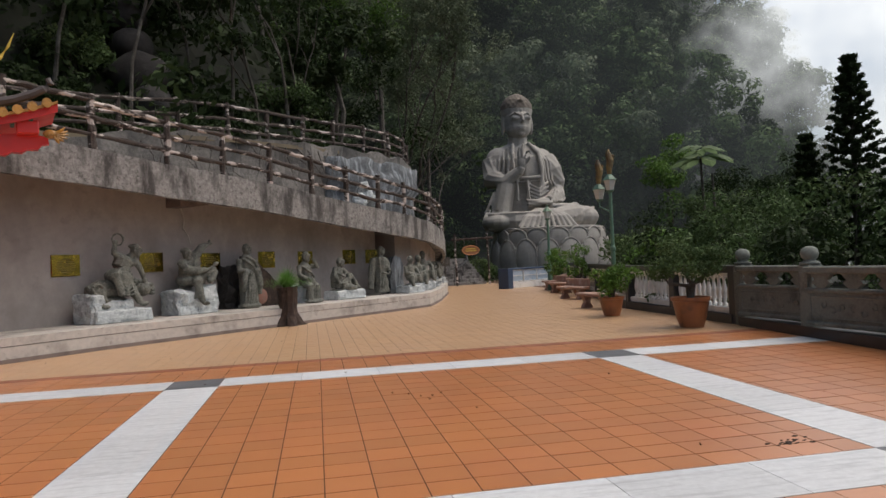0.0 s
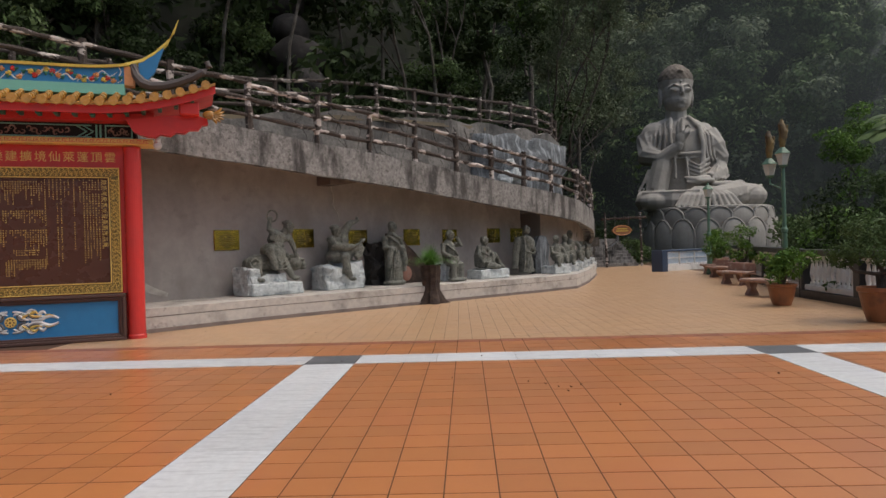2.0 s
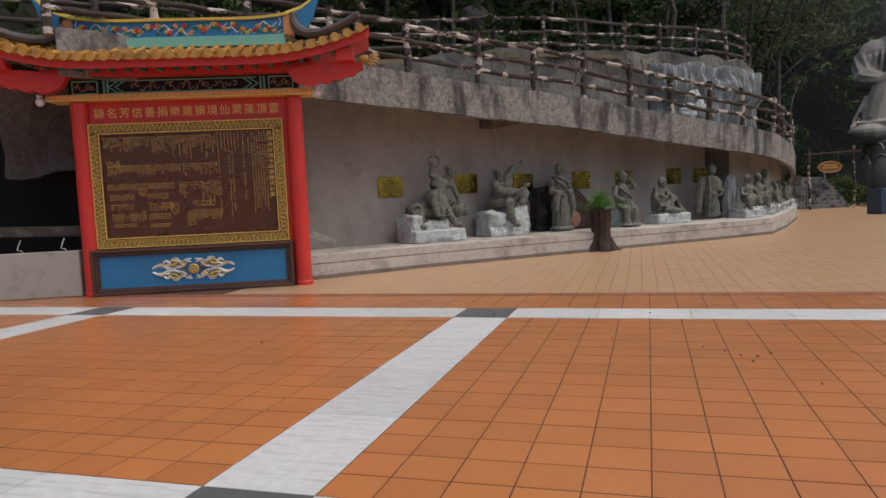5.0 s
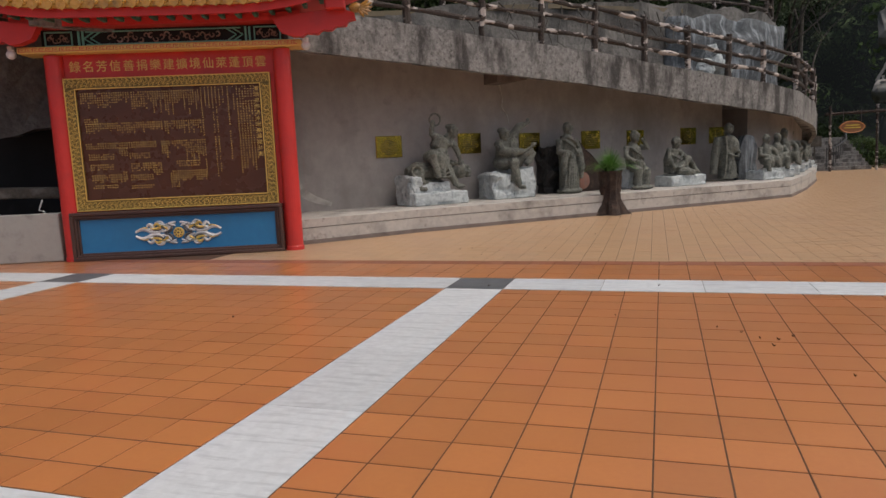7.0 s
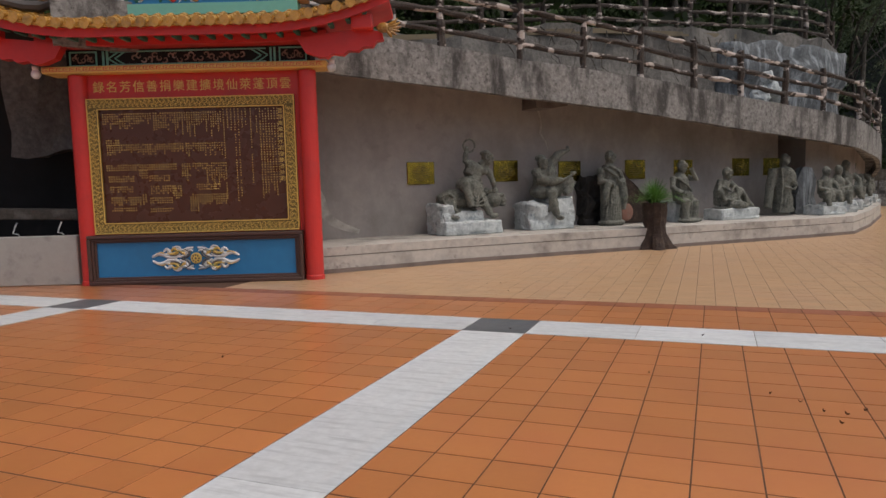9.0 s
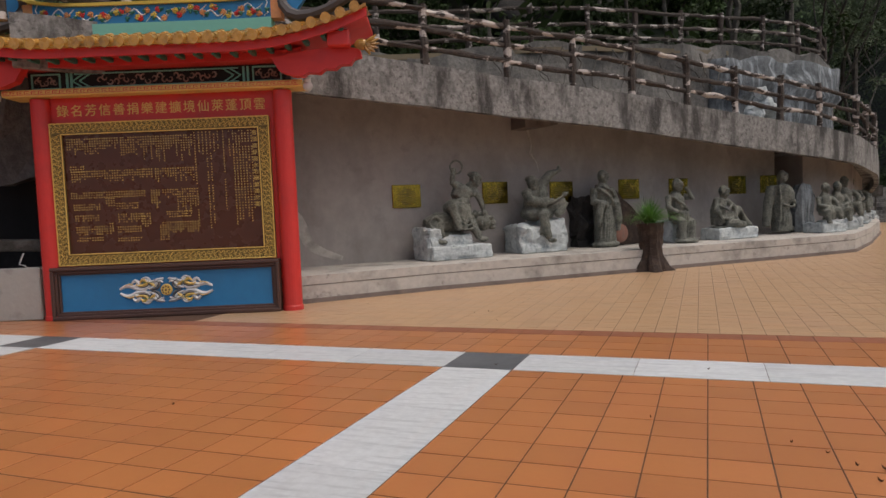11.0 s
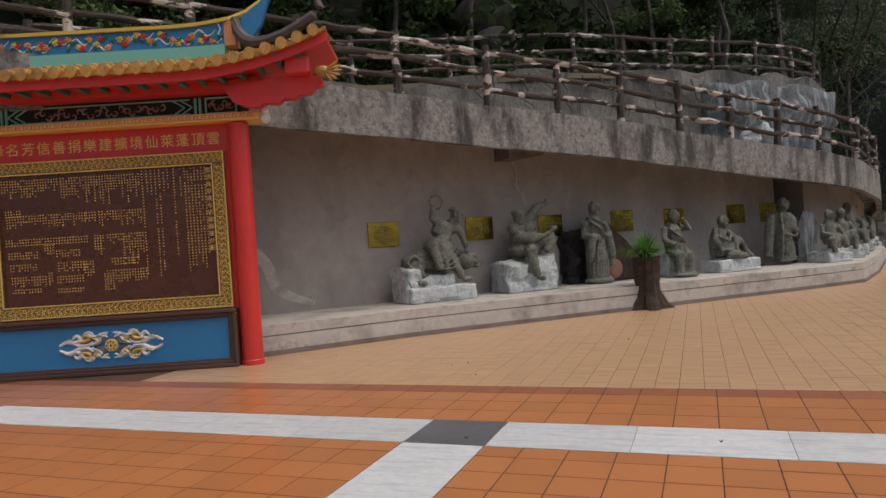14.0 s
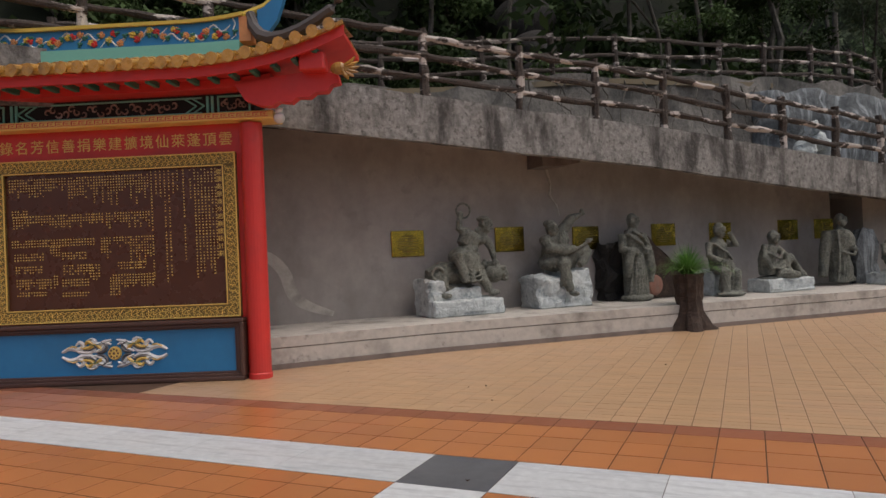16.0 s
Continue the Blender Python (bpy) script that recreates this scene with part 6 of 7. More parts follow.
rn = random.Random(8)
cl = [((rn.uniform(-.62, .45), rn.uniform(-.45, .45), rn.uniform(0.95, 1.5)), (0.26, 0.26, 0.15)) for k in range(16)]
cl += [((0.2 + 0.1 * k, 0.0, 1.6 + 0.06 * k), (0.08, 0.08, 0.22)) for k in range(4)]
potted("large terracotta pot with a spreading juniper shrub", 8.72, 2.15, 0.34, 0.56, cl, (330, 0.034), M_LEAF_M, 8, 0.4)
cl = [((rn.uniform(-.35, .5), rn.uniform(-.35, .35), rn.uniform(0.55, 1.1)), (0.2, 0.2, 0.15)) for k in range(16)]
potted("terracotta pot with a dense bright green shrub", 8.55, 5.2, 0.28, 0.44, cl, (150, 0.045), M_LEAF_B, 9, 0.2)
for x, y, s in ((11.1, 13.3, 1.0), (11.6, 16.6, 0.9), (12.3, 19.0, 1.0)):
    cl = [((rn.uniform(-.3, .3), rn.uniform(-.3, .3), rn.uniform(0.7, 1.7) * s), (0.22, 0.22, 0.18)) for k in range(12)]
    potted("small bonsai shrub in a shallow clay pot by the parapet", x, y, 0.26, 0.3, cl, (110, 0.05), M_LEAF_B, int(y * 10), 0.4)


def bench(label, x, y, turn, back):
    t = thing("stone_bench", label, "bench", pose(x, y, 0, 0, 0, turn), "stone benches")
    bm = bmesh.new()
    box(bm, -0.62, 0.62, -0.22, 0.22, 0.33, 0.41, 0.025)
    roughen(bm, 0.01, 4)
    part("seat", bm, M_BENCH, t)
    for sx in (-1, 1):
        bm = bmesh.new()
        prism(bm, [(-0.15, 0), (0.15, 0), (0.13, 0.06), (0.07, 0.16), (0.11, 0.28), (0.16, 0.33), (-0.16, 0.33), (-0.11, 0.28), (-0.07, 0.16), (-0.13, 0.06)],
              -0.07, 0.07)
        part("leg", bm, M_BENCH, t, matrix=pose(sx * 0.42, 0, 0, 0, 0, 90))
    if back:
        bm = bmesh.new()
        box(bm, -0.62, 0.62, 0.2, 0.27, 0.30, 0.66, 0.03)
        roughen(bm, 0.012, 4)
        part("backrest", bm, M_BENCH, t)


bench("worn reddish stone bench beside the parapet", 9.15, 7.4, -75, False)
bench("worn stone bench with a slab backrest", 10.2, 11.7, -75, True)
bench("worn stone bench with a slab backrest", 11.2, 15.4, -75, True)
bench("worn reddish stone bench with a backrest", 11.75, 17.6, -75, True)


# ---- street lamps ----
def street_lamp(label, x, y, height, arms):
    t = thing("street_lamp", label, "street lamp", pose(x, y, 0))
    bm = bmesh.new()
    lathe(bm, [(0.14, 0), (0.14, 0.1), (0.1, 0.18), (0.095, 0.7), (0.12, 0.74), (0.12, 0.8), (0.07, 0.86), (0.065, 1.5), (0.085, 1.52), (0.085, 1.6), (0.055, 1.66),
               (0.045, height - 0.55)], 16)
    part("pole", bm, M_LAMPG, t, smooth=False)
    for dx, dy, dz in arms:
        bm = bmesh.new()
        z = height - 0.55 + dz
        if dx or dy:
            tube(bm, [(0, 0, z - 0.35), (dx, dy, z - 0.15), (dx, dy, z)], 0.025, 8)
        lathe(bm, [(0.04, 0), (0.11, 0.04), (0.12, 0.07)], 6, (dx, dy, z))
        lathe(bm, [(0.22, 0.36), (0.21, 0.38), (0.10, 0.50), (0.05, 0.54), (0.03, 0.62), (0.001, 0.66)], 6, (dx, dy, z))
        lantern = part("lantern", bm, M_LAMPG, t)
        bm = bmesh.new()
        lathe(bm, [(0.115, 0.07), (0.185, 0.36)], 6, (dx, dy, z))
        part("glass", bm, M_GLASSW, lantern, "milky unlit lamp glass")
    return t


lamp = street_lamp("green cast-iron twin lantern street lamp", 10.45, 9.05, 3.75, ((0, 0, 0), (-0.12, 0.5, -0.22)))
M_GILT = surface("tarnished_gilt", (0.24, 0.165, 0.06), (0.11, 0.075, 0.03), (0.07, 0.05, 0.03), rough=0.55, metal=0.2)
for dx, dy, z in ((0, 0, 3.78), (-0.12, 0.5, 3.56)):
    bm = bmesh.new()
    tube(bm, [(dx, dy, z - 0.1), (dx, dy, z + 0.12), (dx + 0.04, dy, z + 0.35), (dx - 0.02, dy, z + 0.55), (dx, dy, z + 0.68)], [0.05, 0.09, 0.11, 0.08, 0.03], 10)
    tube(bm, [(dx + 0.05, dy, z + 0.5), (dx + 0.12, dy, z + 0.52), (dx + 0.1, dy, z + 0.2)], [0.04, 0.05, 0.03], 8)
    part("gilt_ornament", bm, M_GILT, lamp, "tarnished gilt ornament on the lantern")
street_lamp("thin green cast-iron street lamp far off", 11.7, 17.9, 3.5, ((0, 0, 0),))
bm = bmesh.new()
lathe(bm, [(0.16, 0), (0.18, 0.5), (0.17, 0.56), (0.02, 0.62)], 14)
tagged(part("litter_bin", bm, M_GREENP, matrix=pose(9.85, 7.9, 0.42)), "small green litter bin on the parapet side", "bin")

# ---- gateway at the far end ----
gate = thing("rustic_gateway", "rustic gateway of pale tree trunks with a thatched lintel", "gateway", pose(9.55, 27.2, 0))
for x, y in ((0.15, 0.0), (2.15, 0.6)):
    bm = bmesh.new()
    rustic(bm, (x, y, 0), (x - 0.05, y, 2.9), 0.06, int(x * 10))
    part("trunk_post", bm, M_WOODCON, gate)
bm = bmesh.new()
rustic(bm, (-0.1, 0, 2.55), (2.4, 0.6, 2.62), 0.06, 5)
part("lintel", bm, M_STUMP, gate)
sign = thing("oval_sign", "oval orange-brown wooden sign with pale rim and lettering bars", "sign", pose(10.55, 27.3, 1.95, 0, 0, 17))
bm = bmesh.new()
prism(bm, [(0.56 * math.cos(t) * (1 + 0.05 * math.cos(6 * t)), 0.27 * math.sin(t)) for t in [2 * math.pi * q / 32 for q in range(32)]], -0.03, 0.03)
part("board", bm, M_SIGNW, sign)
bm = bmesh.new()
tube(bm, [(0.53 * math.cos(t), -0.035, 0.25 * math.sin(t)) for t in [2 * math.pi * q / 32 for q in range(33)]], 0.022, 5, caps=False)
part("rim", bm, M_PEACH, sign)
bm = bmesh.new()
box(bm, -0.3, 0.3, -0.045, -0.028, 0.05, 0.1)
box(bm, -0.36, 0.36, -0.045, -0.028, -0.06, -0.01)
part("lettering_bar", bm, M_YELLOW, sign)
for x in (-0.4, 0.4):
    bm = bmesh.new()
    tube(bm, [(x, 0, 0.18), (x, 0, 0.82)], 0.012, 5)
    part("chain", bm, M_GREY, sign)
notice = thing("notice_board", "small brown notice board on a post", "notice board", pose(8.75, 25.6, 0, 0, 0, 10))
bm = bmesh.new()
box(bm, -0.26, 0.26, -0.03, 0.03, 1.15, 1.6, 0.01)
part("board", bm, M_BARK, notice)
bm = bmesh.new()
tube(bm, [(0, 0.04, 0), (0, 0.04, 1.5)], 0.035, 8)
part("post", bm, M_BARK, notice)
# stairs and dark stair rail behind the gateway
stairs = thing("stair_flight", "grey concrete stairs rising behind the gateway", "stairs", pose(9.4, 28.2, 0, 0, 0, 12), kind="structure")
for k in range(9):
    bm = bmesh.new()
    box(bm, 0, 2.4, k * 0.3, 3.4, k * 0.17, (k + 1) * 0.17, 0.008)
    part("step", bm, M_CONC, stairs)
rail = thing("stair_rail", "dark curved iron stair rail", "railing", pose(9.4, 28.2, 0, 0, 0, 12))
bm = bmesh.new()
tube(bm, [(0.3, -0.2, 1.0), (1.0, 0.4, 1.1), (1.8, 1.2, 1.4), (2.3, 2.4, 2.1)], 0.04, 8)
part("handrail", bm, M_BLACKST, rail)
for k in range(9):
    t = k / 8
    bm = bmesh.new()
    tube(bm, [(0.3 + 2.0 * t, -0.2 + 2.6 * t ** 1.3, 0.0), (0.3 + 2.0 * t, -0.2 + 2.6 * t ** 1.3, 1.0 + 1.1 * t * t)], 0.018, 6)
    part("baluster", bm, M_BLACKST, rail)
for k, (x, y) in enumerate(((8.35, 24.6), (8.55, 25.3))):
    bm = bmesh.new()
    box(bm, -0.2, 0.2, -0.18, 0.18, 0, 0.42, 0.05)
    box(bm, -0.12, 0.12, -0.12, 0.12, 0.42, 0.6, 0.04)
    roughen(bm, 0.02, 6, k)
    tagged(part("stone_lantern_block", bm, M_ROCKW, matrix=pose(x, y, 0.0, 0, 0, 20 * k)), "pale stone block at the end of the ledge", "stone block")

# ---- wooded hillside ----
def smooth01(a, b, v):
    t = np.clip((v - a) / (b - a), 0, 1)
    return t * t * (3 - 2 * t)


def hill(x, y):
    """Level of the wooded slopes behind the ramps and the great statue."""
    s = (x - A0.x) * UW.x + (y - A0.y) * UW.y
    n = (x - A0.x) * NW.x + (y - A0.y) * NW.y
    left = np.clip((-n - 4.2) * 1.75, 0, 60) * (1 - smooth01(15, 25, s)) + 4.6 * (n < -4.2) * (1 - smooth01(13, 17, s))
    r = np.hypot(x - 2, y + 9)
    brg = np.degrees(np.arctan2(x - 2, y + 9))
    back = np.clip((r - 74) * 1.0, 0, 62) * (1 - 0.75 * smooth01(28, 42, brg)) * (brg > -60)
    return np.maximum(left, back) - 0.3


xs, ys = np.linspace(-90, 130, 111), np.linspace(-30, 160, 96)
gx, gy = np.meshgrid(xs, ys)
gz = hill(gx, gy)
gz = gz + (gz > 0.5) * np.random.default_rng(1).normal(size=gz.shape) * 0.5
vs = np.stack([gx, gy, gz], -1).reshape(-1, 3)
nx, ny = len(xs), len(ys)
fs = [(j * nx + i, j * nx + i + 1, (j + 1) * nx + i + 1, (j + 1) * nx + i) for j in range(ny - 1) for i in range(nx - 1)
      if max(gz[j, i], gz[j, i + 1], gz[j + 1, i], gz[j + 1, i + 1]) > 0.1]
me = bpy.data.meshes.new("hillside")
me.from_pydata(vs.tolist(), [], fs)
me.materials.append(M_EARTH)
tagged(new("hillside", me), "steep dark wooded hillside", "hill", kind="structure")

g = np.random.default_rng(7)
sets = {"d": [], "m": [], "g": []}
trunks = bmesh.new()
count = 0
for j, y in enumerate(np.arange(-20, 150, 3.9)):
    for i, x in enumerate(np.arange(-75, 100, 3.9)):
        px_, py_ = x + g.uniform(-1.8, 1.8), y + g.uniform(-1.8, 1.8)
        z = float(hill(np.array(px_), np.array(py_)))
        r = math.hypot(px_ - 2, py_ + 9)
        brg = math.degrees(math.atan2(px_ - 2, py_ + 9))
        if z < 3 or brg < -62 or brg > 40 or r > 135:
            continue
        if r > 60 and g.random() < 0.58:
            continue
        far = r > 45
        h = g.uniform(4, 9) * (1.5 if far else 0.9)
        cr = g.uniform(1.8, 3.4) * (1.75 if far else 0.8)
        clumps = []
        for k in range(26 if far else 14):
            d = g.normal(size=3)
            d /= np.linalg.norm(d)
            clumps.append(((px_ + d[0] * cr, py_ + d[1] * cr, z + h + d[2] * cr * 0.75), (cr * g.uniform(.24, .36), cr * g.uniform(.24, .36), cr * g.uniform(.18, .3)) if far else
                           (cr * g.uniform(.3, .5), cr * g.uniform(.3, .5), cr * g.uniform(.22, .38))))
        for k in range(4):
            clumps.append(((px_ + g.normal() * cr * 0.8, py_ + g.normal() * cr * 0.8, z + h * g.uniform(0.1, 0.55)), (cr * 0.45, cr * 0.45, cr * 0.3)))
        # paler mix far off, darker near: mist and shade put into leaf colour
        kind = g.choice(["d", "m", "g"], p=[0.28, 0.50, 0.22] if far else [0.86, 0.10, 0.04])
        sets[kind].append(leaf_cloud(clumps, 110 if far else 115, 0.34 if far else 0.18, int(g.integers(1 << 30)), 0.6, 0.24 if far else 0.5))
        if g.random() < (0.12 if far else 0.3):
            tube(trunks, [(px_, py_, z - 0.5), (px_ + g.normal() * 0.3, py_, z + h * 0.6), (px_ + g.normal() * 0.5, py_, z + h + cr * 0.5)],
                 [0.16, 0.12, 0.05], 6)
        count += 1
# low growth over the slopes
n_low = 90000
lx, ly = g.uniform(-75, 95, n_low * 3), g.uniform(-25, 135, n_low * 3)
lr, lb = np.hypot(lx - 2, ly + 9), np.degrees(np.arctan2(lx - 2, ly + 9))
lz = hill(lx, ly)
keep = (lz > 1) & (lb > -62) & (lb < 42) & (lr < 130)
lx, ly, lz, lr = lx[keep], ly[keep], lz[keep], lr[keep]
sz = (0.16 + 0.0045 * lr)[:, None] * g.uniform(0.6, 1.3, (len(lx), 1))
p = np.stack([lx, ly, lz + g.uniform(0, 1.3, len(lx))], 1)
nn = g.normal(size=p.shape) + np.array([0.5, -0.7, 0.9])
nn /= np.linalg.norm(nn, axis=1)[:, None]
tt = np.cross(nn, g.normal(size=p.shape))
tt /= np.linalg.norm(tt, axis=1)[:, None]
bb = np.cross(nn, tt)
sets["d"].append(np.stack([p - tt * sz, p - bb * sz * 0.45, p + tt * sz, p + bb * sz * 0.45], 1).reshape(-1, 3))
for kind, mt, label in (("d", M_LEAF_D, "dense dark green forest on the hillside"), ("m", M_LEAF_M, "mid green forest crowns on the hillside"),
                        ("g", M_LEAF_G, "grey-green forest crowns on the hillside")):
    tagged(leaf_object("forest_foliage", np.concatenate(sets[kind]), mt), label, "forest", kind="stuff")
tagged(part("forest_trunks", trunks, M_BARK), "pale thin trunks among the forest", "forest", kind="stuff")


# ---- single trees ----
def limbs(bm, p, d, length, r, depth, rn, tips):
    """A branching limb; tips collects the ends."""
    p, d = Vector(p), Vector(d).normalized()
    pts, rad = [p], [r]
    for k in range(4):
        d = (d + Vector((rn.uniform(-.22, .22), rn.uniform(-.22, .22), rn.uniform(-.05, .15)))).normalized()
        p = p + d * length / 4
        pts.append(p)
        rad.append(r * (1 - 0.14 * (k + 1)))
    tube(bm, pts, rad, 7 if depth > 1 else 5, 0.1, rn.randint(0, 9999))
    if depth == 0:
        tips.append(p)
        return
    for k in range(rn.randint(2, 3)):
        q = pts[rn.randint(2, 4)]
        nd = (d + Vector((rn.uniform(-.9, .9), rn.uniform(-.9, .9), rn.uniform(-.1, .7)))).normalized()
        limbs(bm, q, nd, length * rn.uniform(0.5, 0.75), r * 0.5, depth - 1, rn, tips)
    tips.append(p)


def tree(label, x, y, z, height, r, spread, leaf_mat, per, size, seed, depth=3, lean=(0, 0)):
    t = thing("tree", label, "tree", pose(x, y, z))
    rn = random.Random(seed)
    bm, tips = bmesh.new(), []
    limbs(bm, (0, 0, -0.3), (lean[0], lean[1], 1), height * 0.62, r, depth, rn, tips)
    part("trunk", bm, M_BARK, t)
    cl = [((p.x + rn.uniform(-.3, .3), p.y + rn.uniform(-.3, .3), p.z + rn.uniform(-.2, .3)), (spread * rn.uniform(.7, 1.2), spread * rn.uniform(.7, 1.2), spread * 0.6))
          for p in tips]
    tagged(leaf_object("crown", leaf_cloud(cl, per, size, seed), leaf_mat, t), kind="stuff")
    return t


def hz(x, y):
    return float(hill(np.array(float(x)), np.array(float(y))))


for k, (s, n, h) in enumerate(((5.2, -4.8, 9.5), (7.6, -5.0, 8.0), (9.3, -5.4, 8.5), (10.4, -5.0, 7.5), (3.0, -5.2, 8.5), (12.4, -5.4, 8), (14.0, -5.8, 8))):
    x, y = on_wall(s, n)
    tree("slender pale-barked tree with a sparse crown behind the fence", x, y, max(4.3, hz(x, y)), h, 0.085, 0.5, (M_LEAF_D, M_LEAF_G, M_LEAF_M)[k % 3], 42, 0.10, 60 + k)
tree("grey-green twiggy tree with a wide airy crown", 8.6, 31.5, -0.3, 15.0, 0.2, 0.85, M_LEAF_G, 120, 0.11, 5, 4, (0.02, 0))
tree("grey-green twiggy tree leaning over the ramp end", 6.0, 31.0, -0.3, 14.0, 0.17, 0.85, M_LEAF_G, 120, 0.11, 15, 4, (0.05, 0))
tree("bare-limbed grey tree beside the gateway", 9.2, 33.5, -0.3, 12.0, 0.16, 0.8, M_LEAF_G, 90, 0.11, 16, 4, (0.12, 0))
tree("bright green broadleaf tree on the slope over the ramp", 8.0, 44.0, 6, 22.0, 0.3, 1.9, M_LEAF_B, 260, 0.17, 17, 4, (0.03, 0))
tree("dark broadleaf tree behind the ramp end", 4.5, 30.0, 3, 10, 0.18, 1.1, M_LEAF_D, 140, 0.15, 25, 3)
tree("dark broadleaf tree beside the great statue", 11.0, 60, 0, 13, 0.25, 1.4, M_LEAF_D, 140, 0.2, 26, 3)
tree("bright green broadleaf tree beside the lotus throne", 34.0, 47, 0, 8, 0.2, 1.1, M_LEAF_B, 120, 0.18, 27, 3)
tree("mid green tree on the valley side", 30.0, 33, -2, 6, 0.2, 1.1, M_LEAF_M, 140, 0.15, 28, 3)
tree("mid green tree on the valley side", 35.0, 38, -2, 7, 0.2, 1.2, M_LEAF_D, 140, 0.16, 29, 3)
tree("dark green tree on the valley side", 41.0, 42, -2, 9, 0.2, 1.3, M_LEAF_D, 140, 0.18, 33, 3)


def conifer(label, x, y, z, height, base, seed):
    t = thing("conifer", label, "conifer", pose(x, y, z), "tall dark conifers")
    rn = random.Random(seed)
    bm = bmesh.new()
    tube(bm, [(0, 0, -0.5), (0, 0, height * 0.5), (0, 0, height)], [0.2, 0.12, 0.02], 8)
    part("trunk", bm, M_BARK, t)
    cl = []
    lv = int(height / 0.42)
    for k in range(lv):
        f = k / lv
        rr = base * (1 - f) ** 0.85 + 0.08
        for q in range(7):
            a = q * 0.9 + k * 1.3 + rn.uniform(-.2, .2)
            for w in (0.35, 0.7, 1.0):
                cl.append(((rr * w * math.cos(a), rr * w * math.sin(a), height * f * 0.98 + 0.2 + 0.34 * w * w), (0.13 + 0.1 * w * (1 - f), 0.13 + 0.1 * w * (1 - f), 0.09)))
    tagged(leaf_object("crown", leaf_cloud(cl, 30, 0.13, seed), M_LEAF_D, t), kind="stuff")


conifer("tall dark Norfolk pine with tiered branches", 24.7, 15.6, -0.3, 9.7, 1.9, 1)
conifer("shorter dark Norfolk pine with tiered branches", 24.7, 18.4, -0.3, 6.8, 1.3, 2)
conifer("dark Norfolk pine at the edge of the valley", 23.4, 11.6, -0.3, 7.2, 1.5, 3)
conifer("dark Norfolk pine at the edge of the valley", 28.5, 14.0, -0.3, 9.0, 1.7, 4)


# ---- umbrella tree ----
def umbrella_tree(label, x, y, z, height, reach, seed):
    """Thin bare trunks under a flat whorl of broad lobed leaves."""
    t = thing("umbrella_tree", label, "tree", pose(x, y, z))
    rn = random.Random(seed)
    for dx, k in ((0.0, 1.0), (0.75, 0.86)):
        bm = bmesh.new()
        tube(bm, [(dx * 1.3, 0, -1), (dx + 0.1, 0, height * 0.5 * k), (dx, 0, height * k)], [0.13, 0.1, 0.07], 8)
        part("trunk", bm, M_BARK, t)
    for k in range(17):
        a = 6.28 * k / 17 * 2 + rn.uniform(-.2, .2)
        tier = k // 9
        ln = reach * rn.uniform(0.8, 1.05) * (1 - 0.25 * tier)
        z0 = height + 0.55 * tier + rn.uniform(-.12, .12)
        bm = bmesh.new()
        prev = None
        for q in range(13):
            f = q / 12
            rr = ln * (0.12 + 0.88 * f)
            zz = z0 + ln * (0.30 * f - 0.52 * f * f)
            w = ln * 0.25 * max(0.02, math.sin(math.pi * min(1, 0.04 + f * 0.95))) ** 0.7 * (1.0 + 0.10 * math.cos(q * 2.6))
            c = Vector((rr * math.cos(a), rr * math.sin(a), zz))
            sd = Vector((-math.sin(a), math.cos(a), 0)) * w
            row = [bm.verts.new(c - sd - Vector((0, 0, w * 0.35))), bm.verts.new(c), bm.verts.new(c + sd - Vector((0, 0, w * 0.35)))]
            if prev:
                for e in range(2):
                    bm.faces.new((prev[e], prev[e + 1], row[e + 1], row[e]))
            prev = row
        part("leaf", bm, M_LEAF_P, t)


umbrella_tree("tall umbrella tree with broad pale green leaves", 25.9, 29.0, -0.3, 7.5, 2.1, 1)


# ---- shrubs behind the railing, boulders, glowing mist sheets ----
def shrub(label, x, y, z, r, h, material, seed, per=150, size=0.07):
    rn = random.Random(seed)
    cl = [((rn.uniform(-r, r), rn.uniform(-r, r), rn.uniform(0.1, h)), (r * 0.42, r * 0.42, r * 0.34)) for k in range(22)]
    t = thing("shrub", label, "shrub", pose(x, y, z))
    tagged(leaf_object("crown", leaf_cloud(cl, per, size, seed), material, t), kind="stuff")
    bm = bmesh.new()
    for k in range(5):
        c = Vector(cl[k][0])
        tube(bm, [(0, 0, -0.4), c * 0.5, c], [0.06, 0.04, 0.015], 6)
    part("stem", bm, M_BARK, t)


